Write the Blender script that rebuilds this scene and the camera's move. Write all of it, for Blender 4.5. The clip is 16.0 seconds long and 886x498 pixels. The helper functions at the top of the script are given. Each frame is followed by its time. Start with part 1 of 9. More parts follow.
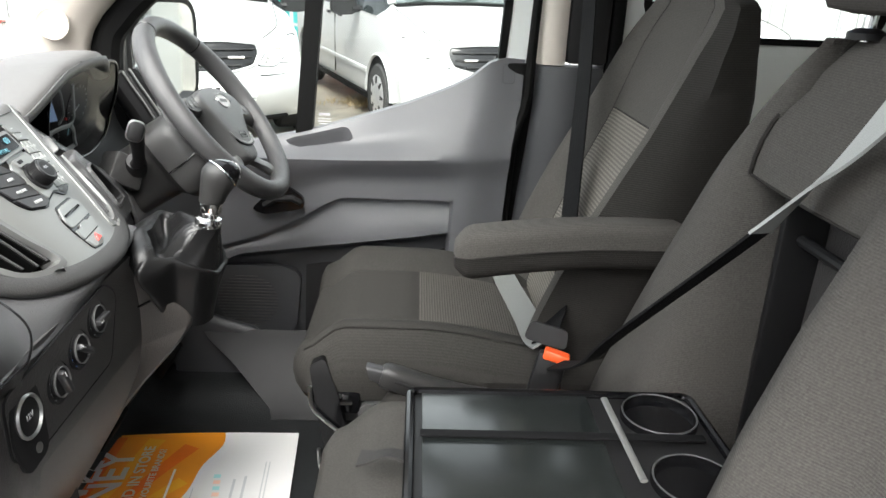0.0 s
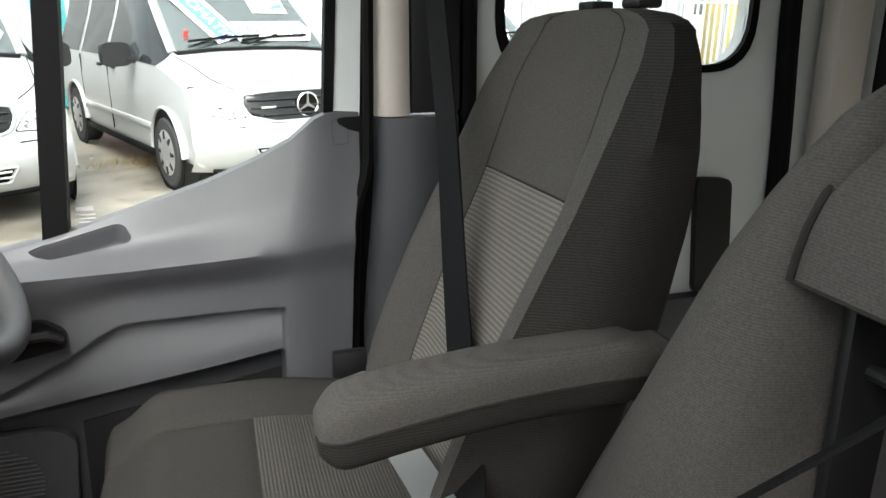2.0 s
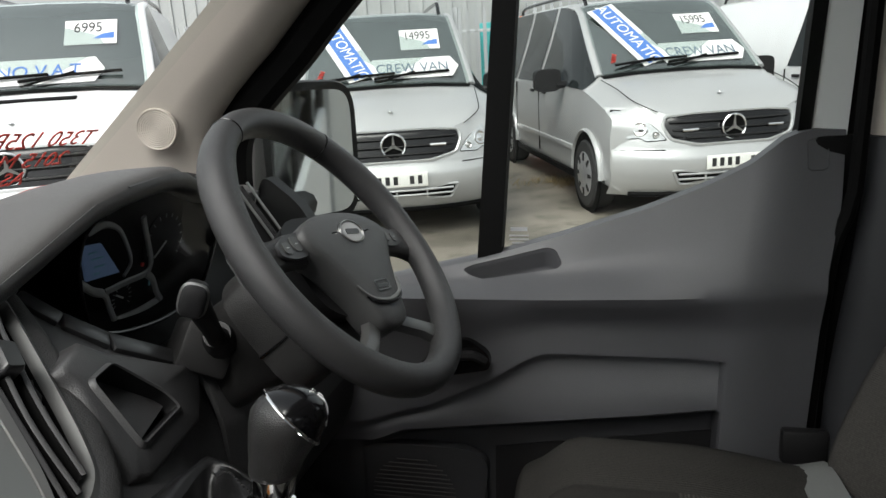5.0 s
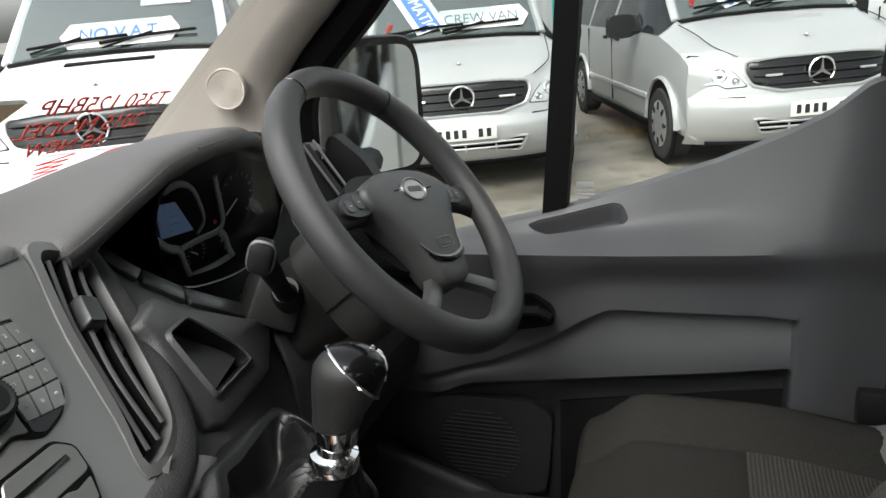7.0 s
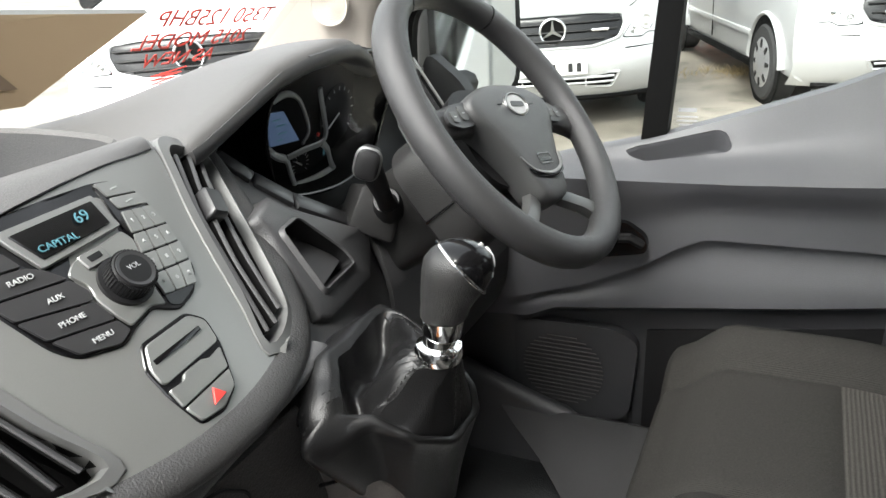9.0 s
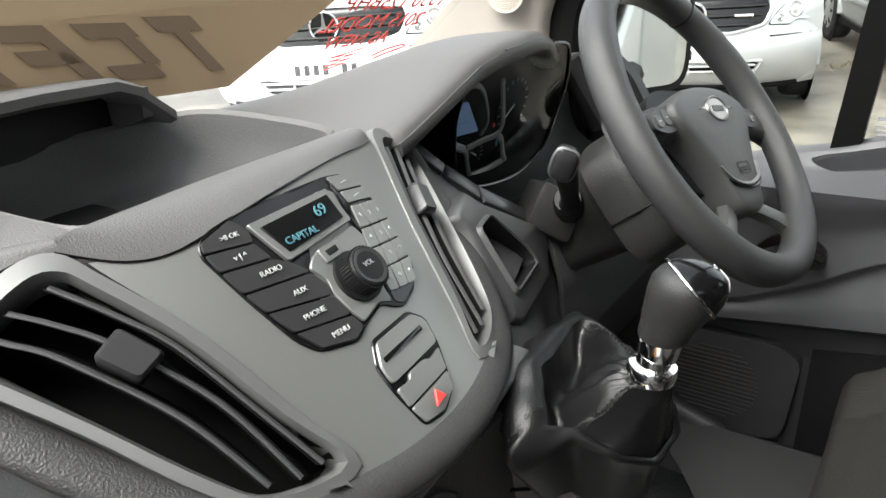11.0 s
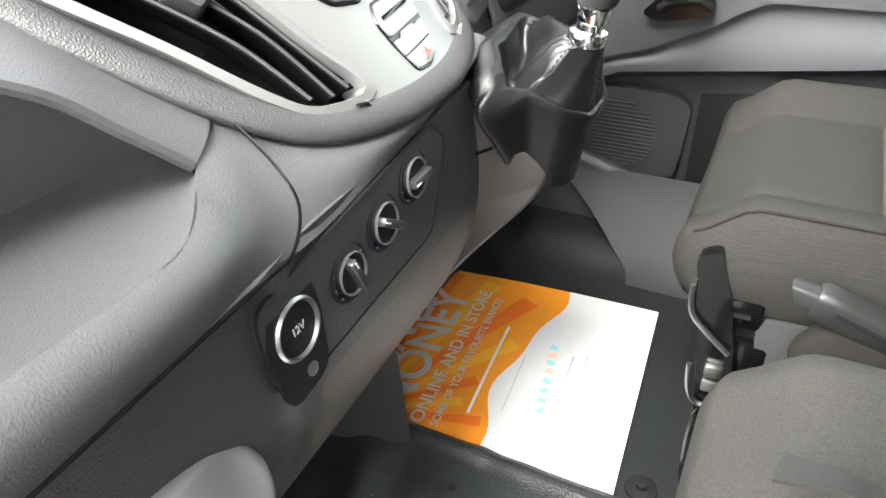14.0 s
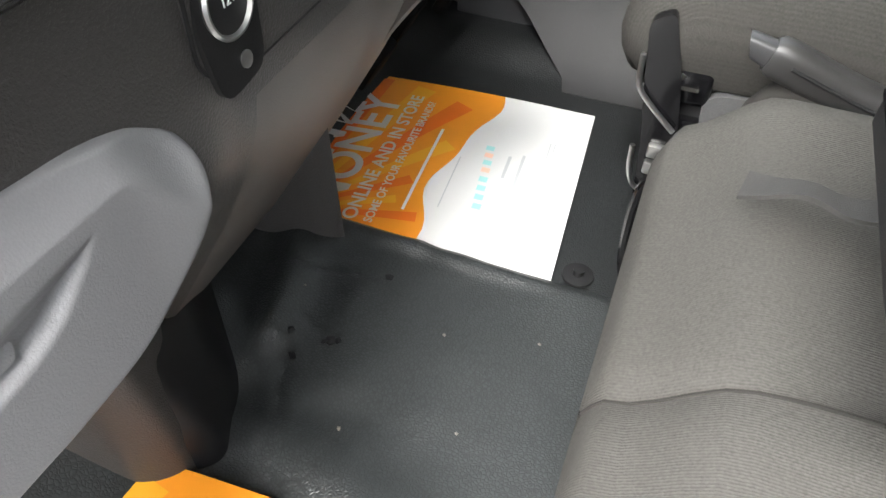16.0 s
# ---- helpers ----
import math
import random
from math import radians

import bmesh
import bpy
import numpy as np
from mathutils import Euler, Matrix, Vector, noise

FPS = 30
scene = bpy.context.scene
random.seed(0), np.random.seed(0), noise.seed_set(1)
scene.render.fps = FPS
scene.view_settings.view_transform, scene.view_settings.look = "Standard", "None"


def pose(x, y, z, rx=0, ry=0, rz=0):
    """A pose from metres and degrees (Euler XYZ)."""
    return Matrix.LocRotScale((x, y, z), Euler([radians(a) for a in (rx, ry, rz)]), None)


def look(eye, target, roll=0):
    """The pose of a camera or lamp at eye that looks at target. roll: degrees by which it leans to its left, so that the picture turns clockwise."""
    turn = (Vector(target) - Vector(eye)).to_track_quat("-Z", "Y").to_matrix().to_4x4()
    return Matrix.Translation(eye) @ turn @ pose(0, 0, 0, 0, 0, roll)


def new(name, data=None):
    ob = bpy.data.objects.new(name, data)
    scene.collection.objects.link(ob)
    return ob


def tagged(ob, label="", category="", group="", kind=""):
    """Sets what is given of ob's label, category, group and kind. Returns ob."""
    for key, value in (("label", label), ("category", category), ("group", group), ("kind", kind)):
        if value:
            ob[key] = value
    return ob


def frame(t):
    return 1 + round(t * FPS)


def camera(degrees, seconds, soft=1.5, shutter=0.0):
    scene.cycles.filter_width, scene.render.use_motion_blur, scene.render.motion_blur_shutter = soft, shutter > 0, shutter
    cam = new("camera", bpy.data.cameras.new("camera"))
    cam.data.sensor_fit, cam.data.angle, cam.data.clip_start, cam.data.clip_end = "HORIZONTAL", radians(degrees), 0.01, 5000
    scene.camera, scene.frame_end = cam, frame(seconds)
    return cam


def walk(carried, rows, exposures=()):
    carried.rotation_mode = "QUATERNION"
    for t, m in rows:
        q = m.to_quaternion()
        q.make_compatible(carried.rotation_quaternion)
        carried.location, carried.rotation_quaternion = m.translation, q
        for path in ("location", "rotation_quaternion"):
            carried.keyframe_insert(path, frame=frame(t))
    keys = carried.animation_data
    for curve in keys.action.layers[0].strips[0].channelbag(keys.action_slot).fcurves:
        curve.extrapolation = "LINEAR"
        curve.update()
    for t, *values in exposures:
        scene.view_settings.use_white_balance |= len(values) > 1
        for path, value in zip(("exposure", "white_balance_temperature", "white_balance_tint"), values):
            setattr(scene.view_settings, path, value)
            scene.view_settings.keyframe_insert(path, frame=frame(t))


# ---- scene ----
# The cab stands on a yard that falls slightly towards its driver's side: all of the cab is laid out level and turned with CAB.
CAB = Matrix.Translation((0, 0.93, 0.78)) @ Matrix.Rotation(radians(-1.5), 4, "X") @ Matrix.Translation((0, -0.93, -0.72))
cam = camera(62.5, 16.0)
PATH = [
    (0, (-0.06, 0.081, 1.645), (0.022, 1.961, 0.968), 2.7),
    (0.5, (-0.048, 0.171, 1.656), (0.237, 2.061, 1.067), 2.2),
    (1, (-0.091, 0.295, 1.651), (0.474, 2.131, 1.094), 2.0),
    (1.5, (-0.101, 0.398, 1.647), (0.492, 2.226, 1.095), 0.4),
    (2, (-0.067, 0.499, 1.63), (0.51, 2.327, 1.06), 0.0),
    (2.5, (-0.049, 0.546, 1.634), (0.352, 2.427, 1.085), -1.5),
    (3, (-0.065, 0.594, 1.614), (0.044, 2.53, 1.124), -2.5),
    (3.5, (-0.11, 0.635, 1.62), (-0.306, 2.576, 1.181), -2.9),
    (4, (-0.131, 0.661, 1.604), (-0.447, 2.584, 1.155), -2.0),
    (4.5, (-0.123, 0.661, 1.605), (-0.52, 2.565, 1.142), -2.3),
    (6.8, (-0.105, 0.663, 1.612), (-0.767, 2.459, 1.032), -4.8),
    (7, (-0.105, 0.663, 1.611), (-0.767, 2.455, 1.018), -4.8),
    (7.5, (-0.105, 0.655, 1.607), (-0.795, 2.418, 0.96), -5.1),
    (8, (-0.108, 0.65, 1.593), (-0.851, 2.369, 0.892), -5.4),
    (8.5, (-0.111, 0.645, 1.586), (-0.888, 2.334, 0.849), -4.8),
    (9, (-0.119, 0.636, 1.591), (-0.969, 2.291, 0.857), -4.6),
    (9.5, (-0.142, 0.627, 1.603), (-1.112, 2.215, 0.869), -4.6),
    (10, (-0.165, 0.619, 1.611), (-1.214, 2.153, 0.871), -4.2),
    (10.2, (-0.175, 0.619, 1.612), (-1.245, 2.131, 0.859), -4.0),
    (12.3, (-0.208, 0.584, 1.614), (-1.290, 2.075, 0.832), -2.8),
    (12.5, (-0.2098, 0.5807, 1.6147), (-1.2729, 2.0767, 0.820), -2.2),
    (13, (-0.2121, 0.5392, 1.6012), (-1.183, 2.0383, 0.7012), -1.3),
    (13.2, (-0.212, 0.509, 1.589), (-1.087, 2.044, 0.643), -1.3),
    (13.5, (-0.183, 0.480, 1.574), (-1.019, 1.967, 0.531), -3.0),
    (14, (-0.169, 0.424, 1.548), (-0.935, 1.873, 0.401), -3.2),
    (14.5, (-0.15, 0.363, 1.528), (-0.881, 1.766, 0.304), -3.0),
    (15, (-0.187, 0.354, 1.451), (-0.795, 1.664, 0.068), -0.8),
    (15.5, (-0.195, 0.375, 1.429), (-0.717, 1.689, 0.014), 1.2),
    (16, (-0.183, 0.385, 1.427), (-0.654, 1.717, 0.011), 2.0),
]
EXPOSURES = [(0.0, 2.85), (1.0, 2.5), (2.0, 2.5), (2.5, 2.3), (3.0, 1.95), (3.5, 1.2), (4.5, 1.0), (7.0, 1.38), (8.0, 1.9), (8.5, 2.25), (9.0, 2.45), (9.5, 2.25), (10.0, 2.2),
             (12.5, 2.25), (13.5, 3.2), (14.0, 3.8), (14.5, 3.8), (15.0, 3.6), (16.0, 3.62)]
walk(cam, [(t, CAB @ look(eye, target, roll)) for t, eye, target, roll in PATH], EXPOSURES)

# ---------------------------------------------------------------- light: an overcast day
world = bpy.data.worlds.new("overcast")
scene.world = world
world.use_nodes = True
wn = world.node_tree.nodes
wl = world.node_tree.links
sky = wn.new("ShaderNodeTexSky")
sky.sky_type, sky.sun_disc = "NISHITA", False
sky.sun_elevation, sky.sun_rotation = radians(50), radians(200)
sky.dust_density = 4.0
soft_sky = wn.new("ShaderNodeHueSaturation")
soft_sky.inputs["Saturation"].default_value = 0.18
wl.new(sky.outputs[0], soft_sky.inputs["Color"])
wl.new(soft_sky.outputs[0], wn["Background"].inputs["Color"])
wn["Background"].inputs["Strength"].default_value = 0.15
sun_data = bpy.data.lights.new("sun", "SUN")
sun_data.energy, sun_data.angle, sun_data.color = 0.9, radians(25), (1.0, 0.97, 0.93)
sun = new("sun", sun_data)
sun.matrix_world = look((0, -6, 10), (0, 0, 0))

# ---------------------------------------------------------------- materials
def material(name, colour, rough=0.5, metal=0.0, grain=0.0, grain_size=400.0, vary=0.15, vary_size=6.0, bump=0.0, coat=0.0, spec=0.5, rib=None, spread=0.0):
    """colour with two scales of variation and a relief; rib = (axis, per metre, depth, darkening)."""
    m = bpy.data.materials.new(name)
    m.use_nodes = True
    n, l = m.node_tree.nodes, m.node_tree.links
    p = n["Principled BSDF"]
    p.inputs["Metallic"].default_value = metal
    p.inputs["Specular IOR Level"].default_value = spec
    p.inputs["Coat Weight"].default_value = coat
    p.inputs["Coat Roughness"].default_value = 0.08
    tc = n.new("ShaderNodeTexCoord")
    big = n.new("ShaderNodeTexNoise")
    big.inputs["Scale"].default_value, big.inputs["Detail"].default_value = vary_size, 5
    fine = n.new("ShaderNodeTexNoise")
    fine.inputs["Scale"].default_value, fine.inputs["Detail"].default_value = grain_size, 2
    for t in (big, fine):
        l.new(tc.outputs["Object"], t.inputs["Vector"])
    mix = n.new("ShaderNodeMix")
    mix.data_type = "RGBA"
    c = Vector(colour)
    mix.inputs["A"].default_value = (*(c * (1 - vary)), 1)
    mix.inputs["B"].default_value = (*(c * (1 + vary)), 1)
    l.new(big.outputs["Fac"], mix.inputs["Factor"])
    mix2 = n.new("ShaderNodeMix")
    mix2.data_type, mix2.blend_type = "RGBA", "MULTIPLY"
    mix2.inputs["Factor"].default_value = 1.0
    ramp = n.new("ShaderNodeMapRange")
    ramp.inputs["To Min"].default_value, ramp.inputs["To Max"].default_value = 1 - grain, 1 + grain
    l.new(fine.outputs["Fac"], ramp.inputs["Value"])
    l.new(mix.outputs["Result"], mix2.inputs["A"])
    l.new(ramp.outputs["Result"], mix2.inputs["B"])
    out = mix2.outputs["Result"]
    height = fine.outputs["Fac"]
    if rib:
        axis, per_m, depth, dark = rib
        w = n.new("ShaderNodeTexWave")
        w.bands_direction = axis
        w.inputs["Scale"].default_value = per_m / 6.2832 * 2
        w.inputs["Distortion"].default_value, w.inputs["Detail Scale"].default_value = 0.6, 40
        l.new(tc.outputs["Object"], w.inputs["Vector"])
        mix3 = n.new("ShaderNodeMix")
        mix3.data_type, mix3.blend_type = "RGBA", "MULTIPLY"
        mix3.inputs["Factor"].default_value = 1.0
        r2 = n.new("ShaderNodeMapRange")
        r2.inputs["To Min"].default_value, r2.inputs["To Max"].default_value = 1 - dark, 1.0 + dark * 0.3
        l.new(w.outputs["Fac"], r2.inputs["Value"])
        l.new(out, mix3.inputs["A"])
        l.new(r2.outputs["Result"], mix3.inputs["B"])
        out = mix3.outputs["Result"]
        add = n.new("ShaderNodeMath")
        add.operation = "MULTIPLY_ADD"
        add.inputs[1].default_value = depth
        l.new(w.outputs["Fac"], add.inputs[0])
        l.new(fine.outputs["Fac"], add.inputs[2])
        height = add.outputs[0]
    if spread:
        oi = n.new("ShaderNodeObjectInfo")
        r3 = n.new("ShaderNodeMapRange")
        r3.inputs["To Min"].default_value, r3.inputs["To Max"].default_value = 1 - spread, 1 + spread
        l.new(oi.outputs["Random"], r3.inputs["Value"])
        mix4 = n.new("ShaderNodeMix")
        mix4.data_type, mix4.blend_type = "RGBA", "MULTIPLY"
        mix4.inputs["Factor"].default_value = 1.0
        l.new(out, mix4.inputs["A"])
        l.new(r3.outputs["Result"], mix4.inputs["B"])
        out = mix4.outputs["Result"]
    l.new(out, p.inputs["Base Color"])
    rr = n.new("ShaderNodeMapRange")
    rr.inputs["To Min"].default_value, rr.inputs["To Max"].default_value = max(0.02, rough - 0.07), min(1.0, rough + 0.07)
    l.new(big.outputs["Fac"], rr.inputs["Value"])
    l.new(rr.outputs["Result"], p.inputs["Roughness"])
    if bump:
        b = n.new("ShaderNodeBump")
        b.inputs["Strength"].default_value, b.inputs["Distance"].default_value = bump, 0.001
        l.new(height, b.inputs["Height"])
        l.new(b.outputs["Normal"], p.inputs["Normal"])
    return m


def pebbled(m, size, depth, dark=0.0):
    """Adds a leather-like grain of small raised cells to a material."""
    n, l = m.node_tree.nodes, m.node_tree.links
    p = n["Principled BSDF"]
    tc, vo, no, ad, sc, mr_, b = n.new("ShaderNodeTexCoord"), n.new("ShaderNodeTexVoronoi"), n.new("ShaderNodeTexNoise"), n.new("ShaderNodeVectorMath"), n.new("ShaderNodeVectorMath"), n.new("ShaderNodeMapRange"), n.new("ShaderNodeBump")
    no.inputs["Scale"].default_value = size * 0.35
    sc.operation, sc.inputs["Scale"].default_value = "SCALE", 0.9 / size
    ad.operation = "ADD"
    l.new(tc.outputs["Object"], no.inputs["Vector"])
    l.new(no.outputs["Color"], sc.inputs[0])
    l.new(tc.outputs["Object"], ad.inputs[0])
    l.new(sc.outputs[0], ad.inputs[1])
    vo.feature, vo.inputs["Scale"].default_value = "DISTANCE_TO_EDGE", size
    l.new(ad.outputs[0], vo.inputs["Vector"])
    mr_.inputs["From Max"].default_value = 0.28
    l.new(vo.outputs["Distance"], mr_.inputs["Value"])
    b.inputs["Strength"].default_value, b.inputs["Distance"].default_value = depth, 0.0012
    l.new(mr_.outputs["Result"], b.inputs["Height"])
    if p.inputs["Normal"].links:
        l.new(p.inputs["Normal"].links[0].from_socket, b.inputs["Normal"])
    l.new(b.outputs["Normal"], p.inputs["Normal"])
    if dark:
        mx, r2 = n.new("ShaderNodeMix"), n.new("ShaderNodeMapRange")
        mx.data_type, mx.blend_type = "RGBA", "MULTIPLY"
        mx.inputs["Factor"].default_value = 1.0
        r2.inputs["To Min"].default_value = 1 - dark
        l.new(mr_.outputs["Result"], r2.inputs["Value"])
        l.new(p.inputs["Base Color"].links[0].from_socket, mx.inputs["A"])
        l.new(r2.outputs["Result"], mx.inputs["B"])
        l.new(mx.outputs["Result"], p.inputs["Base Color"])
    return m


def glass(name, tint=(1, 1, 1), rough=0.0, clear=0.92, mirror=0.02):
    """Thin pane: mostly clear, with a mirror share by angle."""
    m = bpy.data.materials.new(name)
    m.use_nodes = True
    n, l = m.node_tree.nodes, m.node_tree.links
    n.remove(n["Principled BSDF"])
    tr, gl, mx, fr = n.new("ShaderNodeBsdfTransparent"), n.new("ShaderNodeBsdfGlossy"), n.new("ShaderNodeMixShader"), n.new("ShaderNodeLayerWeight")
    tr.inputs["Color"].default_value = (*(Vector(tint) * clear), 1)
    gl.inputs["Roughness"].default_value = rough
    fr.inputs["Blend"].default_value = 0.5
    up, sc = n.new("ShaderNodeMath"), n.new("ShaderNodeMath")
    up.operation, sc.operation = "POWER", "MULTIPLY_ADD"
    up.inputs[1].default_value, sc.inputs[1].default_value, sc.inputs[2].default_value = 5.0, 0.6, mirror
    l.new(fr.outputs["Facing"], up.inputs[0])
    l.new(up.outputs[0], sc.inputs[0])
    l.new(sc.outputs[0], mx.inputs[0])
    l.new(tr.outputs[0], mx.inputs[1])
    l.new(gl.outputs[0], mx.inputs[2])
    l.new(mx.outputs[0], n["Material Output"].inputs[0])
    return m


def glow(name, colour, strength):
    m = material(name, colour, 0.4)
    p = m.node_tree.nodes["Principled BSDF"]
    p.inputs["Emission Color"].default_value = (*colour, 1)
    p.inputs["Emission Strength"].default_value = strength
    return m


DASH = material("dash_grain_plastic", (0.062, 0.062, 0.063), 0.42, grain=0.28, grain_size=620, bump=0.5, vary=0.12)
DASH_TOP = material("dash_top_plastic", (0.084, 0.082, 0.080), 0.50, grain=0.22, grain_size=750, bump=0.5, vary=0.1)
SILVER = material("satin_silver_plastic", (0.255, 0.258, 0.250), 0.38, 0.6, vary=0.06, grain=0.05, grain_size=1500)
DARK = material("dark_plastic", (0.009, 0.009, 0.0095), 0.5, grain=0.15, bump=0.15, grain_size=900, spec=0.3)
GLOSS = material("gloss_black_plastic", (0.004, 0.004, 0.0045), 0.16, vary=0.1, spec=0.4)
BUTTON = material("button_plastic", (0.030, 0.030, 0.031), 0.34, vary=0.1, spread=0.06)
RADIO_GREY = material("radio_grey_plastic", (0.085, 0.087, 0.085), 0.36, 0.3, vary=0.08, spread=0.05)
CONSOLE = material("console_plastic", (0.115, 0.105, 0.098), 0.48, grain=0.2, grain_size=700, bump=0.4)
STITCH = material("dark_grey_thread", (0.007, 0.007, 0.007), 0.7, vary=0.2)
DOOR = material("door_grey_plastic", (0.068, 0.069, 0.074), 0.46, grain=0.15, grain_size=900, bump=0.3, vary=0.1)
# the door plastic at half tone, standing in for shade low down
DOOR_SHADED = material("shaded_door_plastic", (0.034, 0.035, 0.0375), 0.46, grain=0.15, grain_size=900, bump=0.3, vary=0.1)
GLOVE = material("glove_box_grey_plastic", (0.16, 0.16, 0.166), 0.5, grain=0.1, grain_size=700, bump=0.25, vary=0.06)
BEIGE = material("beige_pillar_plastic", (0.42, 0.385, 0.34), 0.6, grain=0.08, grain_size=900, bump=0.2, vary=0.05)
BODY_IN = material("pale_grey_body_paint", (0.52, 0.54, 0.53), 0.35, vary=0.05, coat=0.3)
RUBBER = material("black_rubber", (0.003, 0.003, 0.003), 0.7, vary=0.2, spec=0.1)
MAT = pebbled(material("rubber_floor_mat", (0.030, 0.0335, 0.034), 0.37, grain=0.2, grain_size=230, bump=0.2, vary=0.3, vary_size=5, spec=0.55), 230, 0.32, 0.45)
FABRIC = material("grey_brown_seat_cloth", (0.064, 0.0605, 0.0555), 0.92, grain=0.4, grain_size=420, bump=0.5, vary=0.1, spec=0.15, rib=("Z", 400, 0.4, 0.12))
# backrest cloth at half its tone: the dimness low in the cab
FABRIC_Y_SHADED = material("shaded_ribbed_cushion_cloth", (0.032, 0.0305, 0.028), 0.92, grain=0.4, grain_size=420, bump=0.5, vary=0.1, spec=0.15, rib=("Y", 460, 0.35, 0.10))
INSERT = material("pale_ribbed_seat_insert", (0.150, 0.140, 0.124), 0.92, grain=0.3, grain_size=700, bump=0.6, vary=0.08, spec=0.15, rib=("Z", 150, 1.5, 0.35))
BENCH_CLOTH = material("ribbed_bench_cloth", (0.050, 0.048, 0.044), 0.92, grain=0.4, grain_size=420, bump=0.5, vary=0.1, spec=0.15, rib=("Y", 460, 0.35, 0.10))
# the pale insert darkened likewise, for the shade on the cushion
INSERT_X_SHADED = material("shaded_pale_cushion_insert", (0.066, 0.062, 0.056), 0.92, grain=0.35, grain_size=500, bump=0.6, vary=0.08, spec=0.15, rib=("X", 200, 1.2, 0.3))
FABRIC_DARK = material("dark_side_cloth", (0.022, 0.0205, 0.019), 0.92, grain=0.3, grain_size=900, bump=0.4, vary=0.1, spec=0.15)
LEATHER = pebbled(material("black_leather", (0.007, 0.007, 0.0072), 0.30, grain=0.3, grain_size=800, bump=0.15, vary=0.2, spec=0.4), 650, 0.15)
WHEEL_SKIN = pebbled(material("steering_wheel_skin", (0.036, 0.036, 0.0365), 0.38, grain=0.22, grain_size=1000, bump=0.2, vary=0.12), 700, 0.3)
KNOB_SKIN = pebbled(material("gear_knob_skin", (0.018, 0.0178, 0.0175), 0.42, grain=0.2, grain_size=1000, bump=0.2, vary=0.12), 700, 0.25)
PAD_SKIN = pebbled(material("hub_pad_skin", (0.050, 0.051, 0.051), 0.42, grain=0.15, grain_size=1000, bump=0.15, vary=0.08), 600, 0.25)
CHROME = material("chrome", (0.85, 0.85, 0.85), 0.08, 1.0, vary=0.03)
STEEL = material("dull_metal", (0.45, 0.45, 0.44), 0.35, 1.0, vary=0.1)
BELT = material("black_belt_webbing", (0.006, 0.006, 0.0065), 0.8, grain=0.3, bump=0.3, grain_size=900, spec=0.12, rib=("X", 500, 0.4, 0.3))
BELT_PALE = material("worn_grey_webbing", (0.3, 0.31, 0.3), 0.6, grain=0.2, bump=0.3, grain_size=900)
ORANGE = material("orange_red_plastic", (0.75, 0.09, 0.02), 0.4, vary=0.08)
RED = material("red_marker", (0.65, 0.03, 0.015), 0.5, vary=0.3, vary_size=60)
WHITE_INK = material("white_print", (0.75, 0.75, 0.75), 0.6, vary=0.04)
GREY_INK = material("grey_print", (0.3, 0.31, 0.32), 0.6, vary=0.04)
BLACK_INK = material("black_print", (0.015, 0.015, 0.016), 0.6, vary=0.1)
PAPER = material("white_paper", (0.68, 0.68, 0.67), 0.6, vary=0.03)
ORANGE_PAPER = material("orange_printed_paper", (0.83, 0.29, 0.015), 0.5, vary=0.2, vary_size=9)
ORANGE_RAY = material("deep_orange_print", (0.8, 0.16, 0.01), 0.5, vary=0.15, vary_size=20)
AMBER_PRINT = material("amber_print", (0.86, 0.40, 0.02), 0.5, vary=0.12, vary_size=20)
FAINT_INK = material("faint_grey_print", (0.48, 0.50, 0.51), 0.6, vary=0.05)
BLUE_SIGN = material("blue_sign_print", (0.06, 0.16, 0.45), 0.5, vary=0.06)
BOARD = material("brown_board_back", (0.46, 0.33, 0.20), 0.7, vary=0.1, vary_size=4)
BOARD_SHADOW = material("print_showing_through", (0.24, 0.17, 0.11), 0.7, vary=0.1, vary_size=8)
TEAL_GLOW = glow("display_teal", (0.07, 0.19, 0.23), 0.045)
SOFT_INK = material("soft_grey_print", (0.42, 0.43, 0.43), 0.6, vary=0.04)
BLUE_GLOW = glow("cluster_blue_screen", (0.09, 0.14, 0.24), 0.10)
RED_GLOW = material("hazard_red", (0.8, 0.05, 0.04), 0.4)
GLASS = glass("window_glass", (0.97, 1.0, 0.98))
LENS_COVER = glass("cluster_lens", (0.9, 0.9, 0.9), 0.02)
VAN_SILVER = material("silver_van_paint", (0.44, 0.445, 0.445), 0.38, 0.35, vary=0.05, vary_size=2, coat=0.5)
VAN_WHITE = material("white_van_paint", (0.78, 0.79, 0.8), 0.3, vary=0.05, vary_size=2, coat=0.5)
VAN_GLASS = material("dark_van_glass", (0.014, 0.017, 0.018), 0.05, vary=0.2, spec=0.12)
VAN_PANE = glass("van_windscreen_pane", (0.86, 0.95, 0.92), 0.01, 0.9, 0.26)
VAN_SCREEN = material("van_windscreen", (0.06, 0.07, 0.07), 0.05, vary=0.3, vary_size=1.5, coat=0.6)
TYRE = material("tyre_rubber", (0.018, 0.018, 0.018), 0.8, vary=0.2)
HUBCAP = material("silver_hubcap", (0.5, 0.5, 0.51), 0.3, 0.7, vary=0.08)
LAMP_GLASS = material("headlamp_clear", (0.42, 0.44, 0.45), 0.10, 0.0, vary=0.35, vary_size=25, coat=0.8)
AMBER = material("amber_lens", (0.75, 0.3, 0.12), 0.15, coat=0.6)
PLATE = material("pale_number_plate", (0.78, 0.78, 0.74), 0.35, vary=0.04)
CONCRETE = material("damp_concrete_yard", (0.20, 0.18, 0.15), 0.5, grain=0.25, grain_size=60, vary=0.7, vary_size=0.9, bump=0.6)
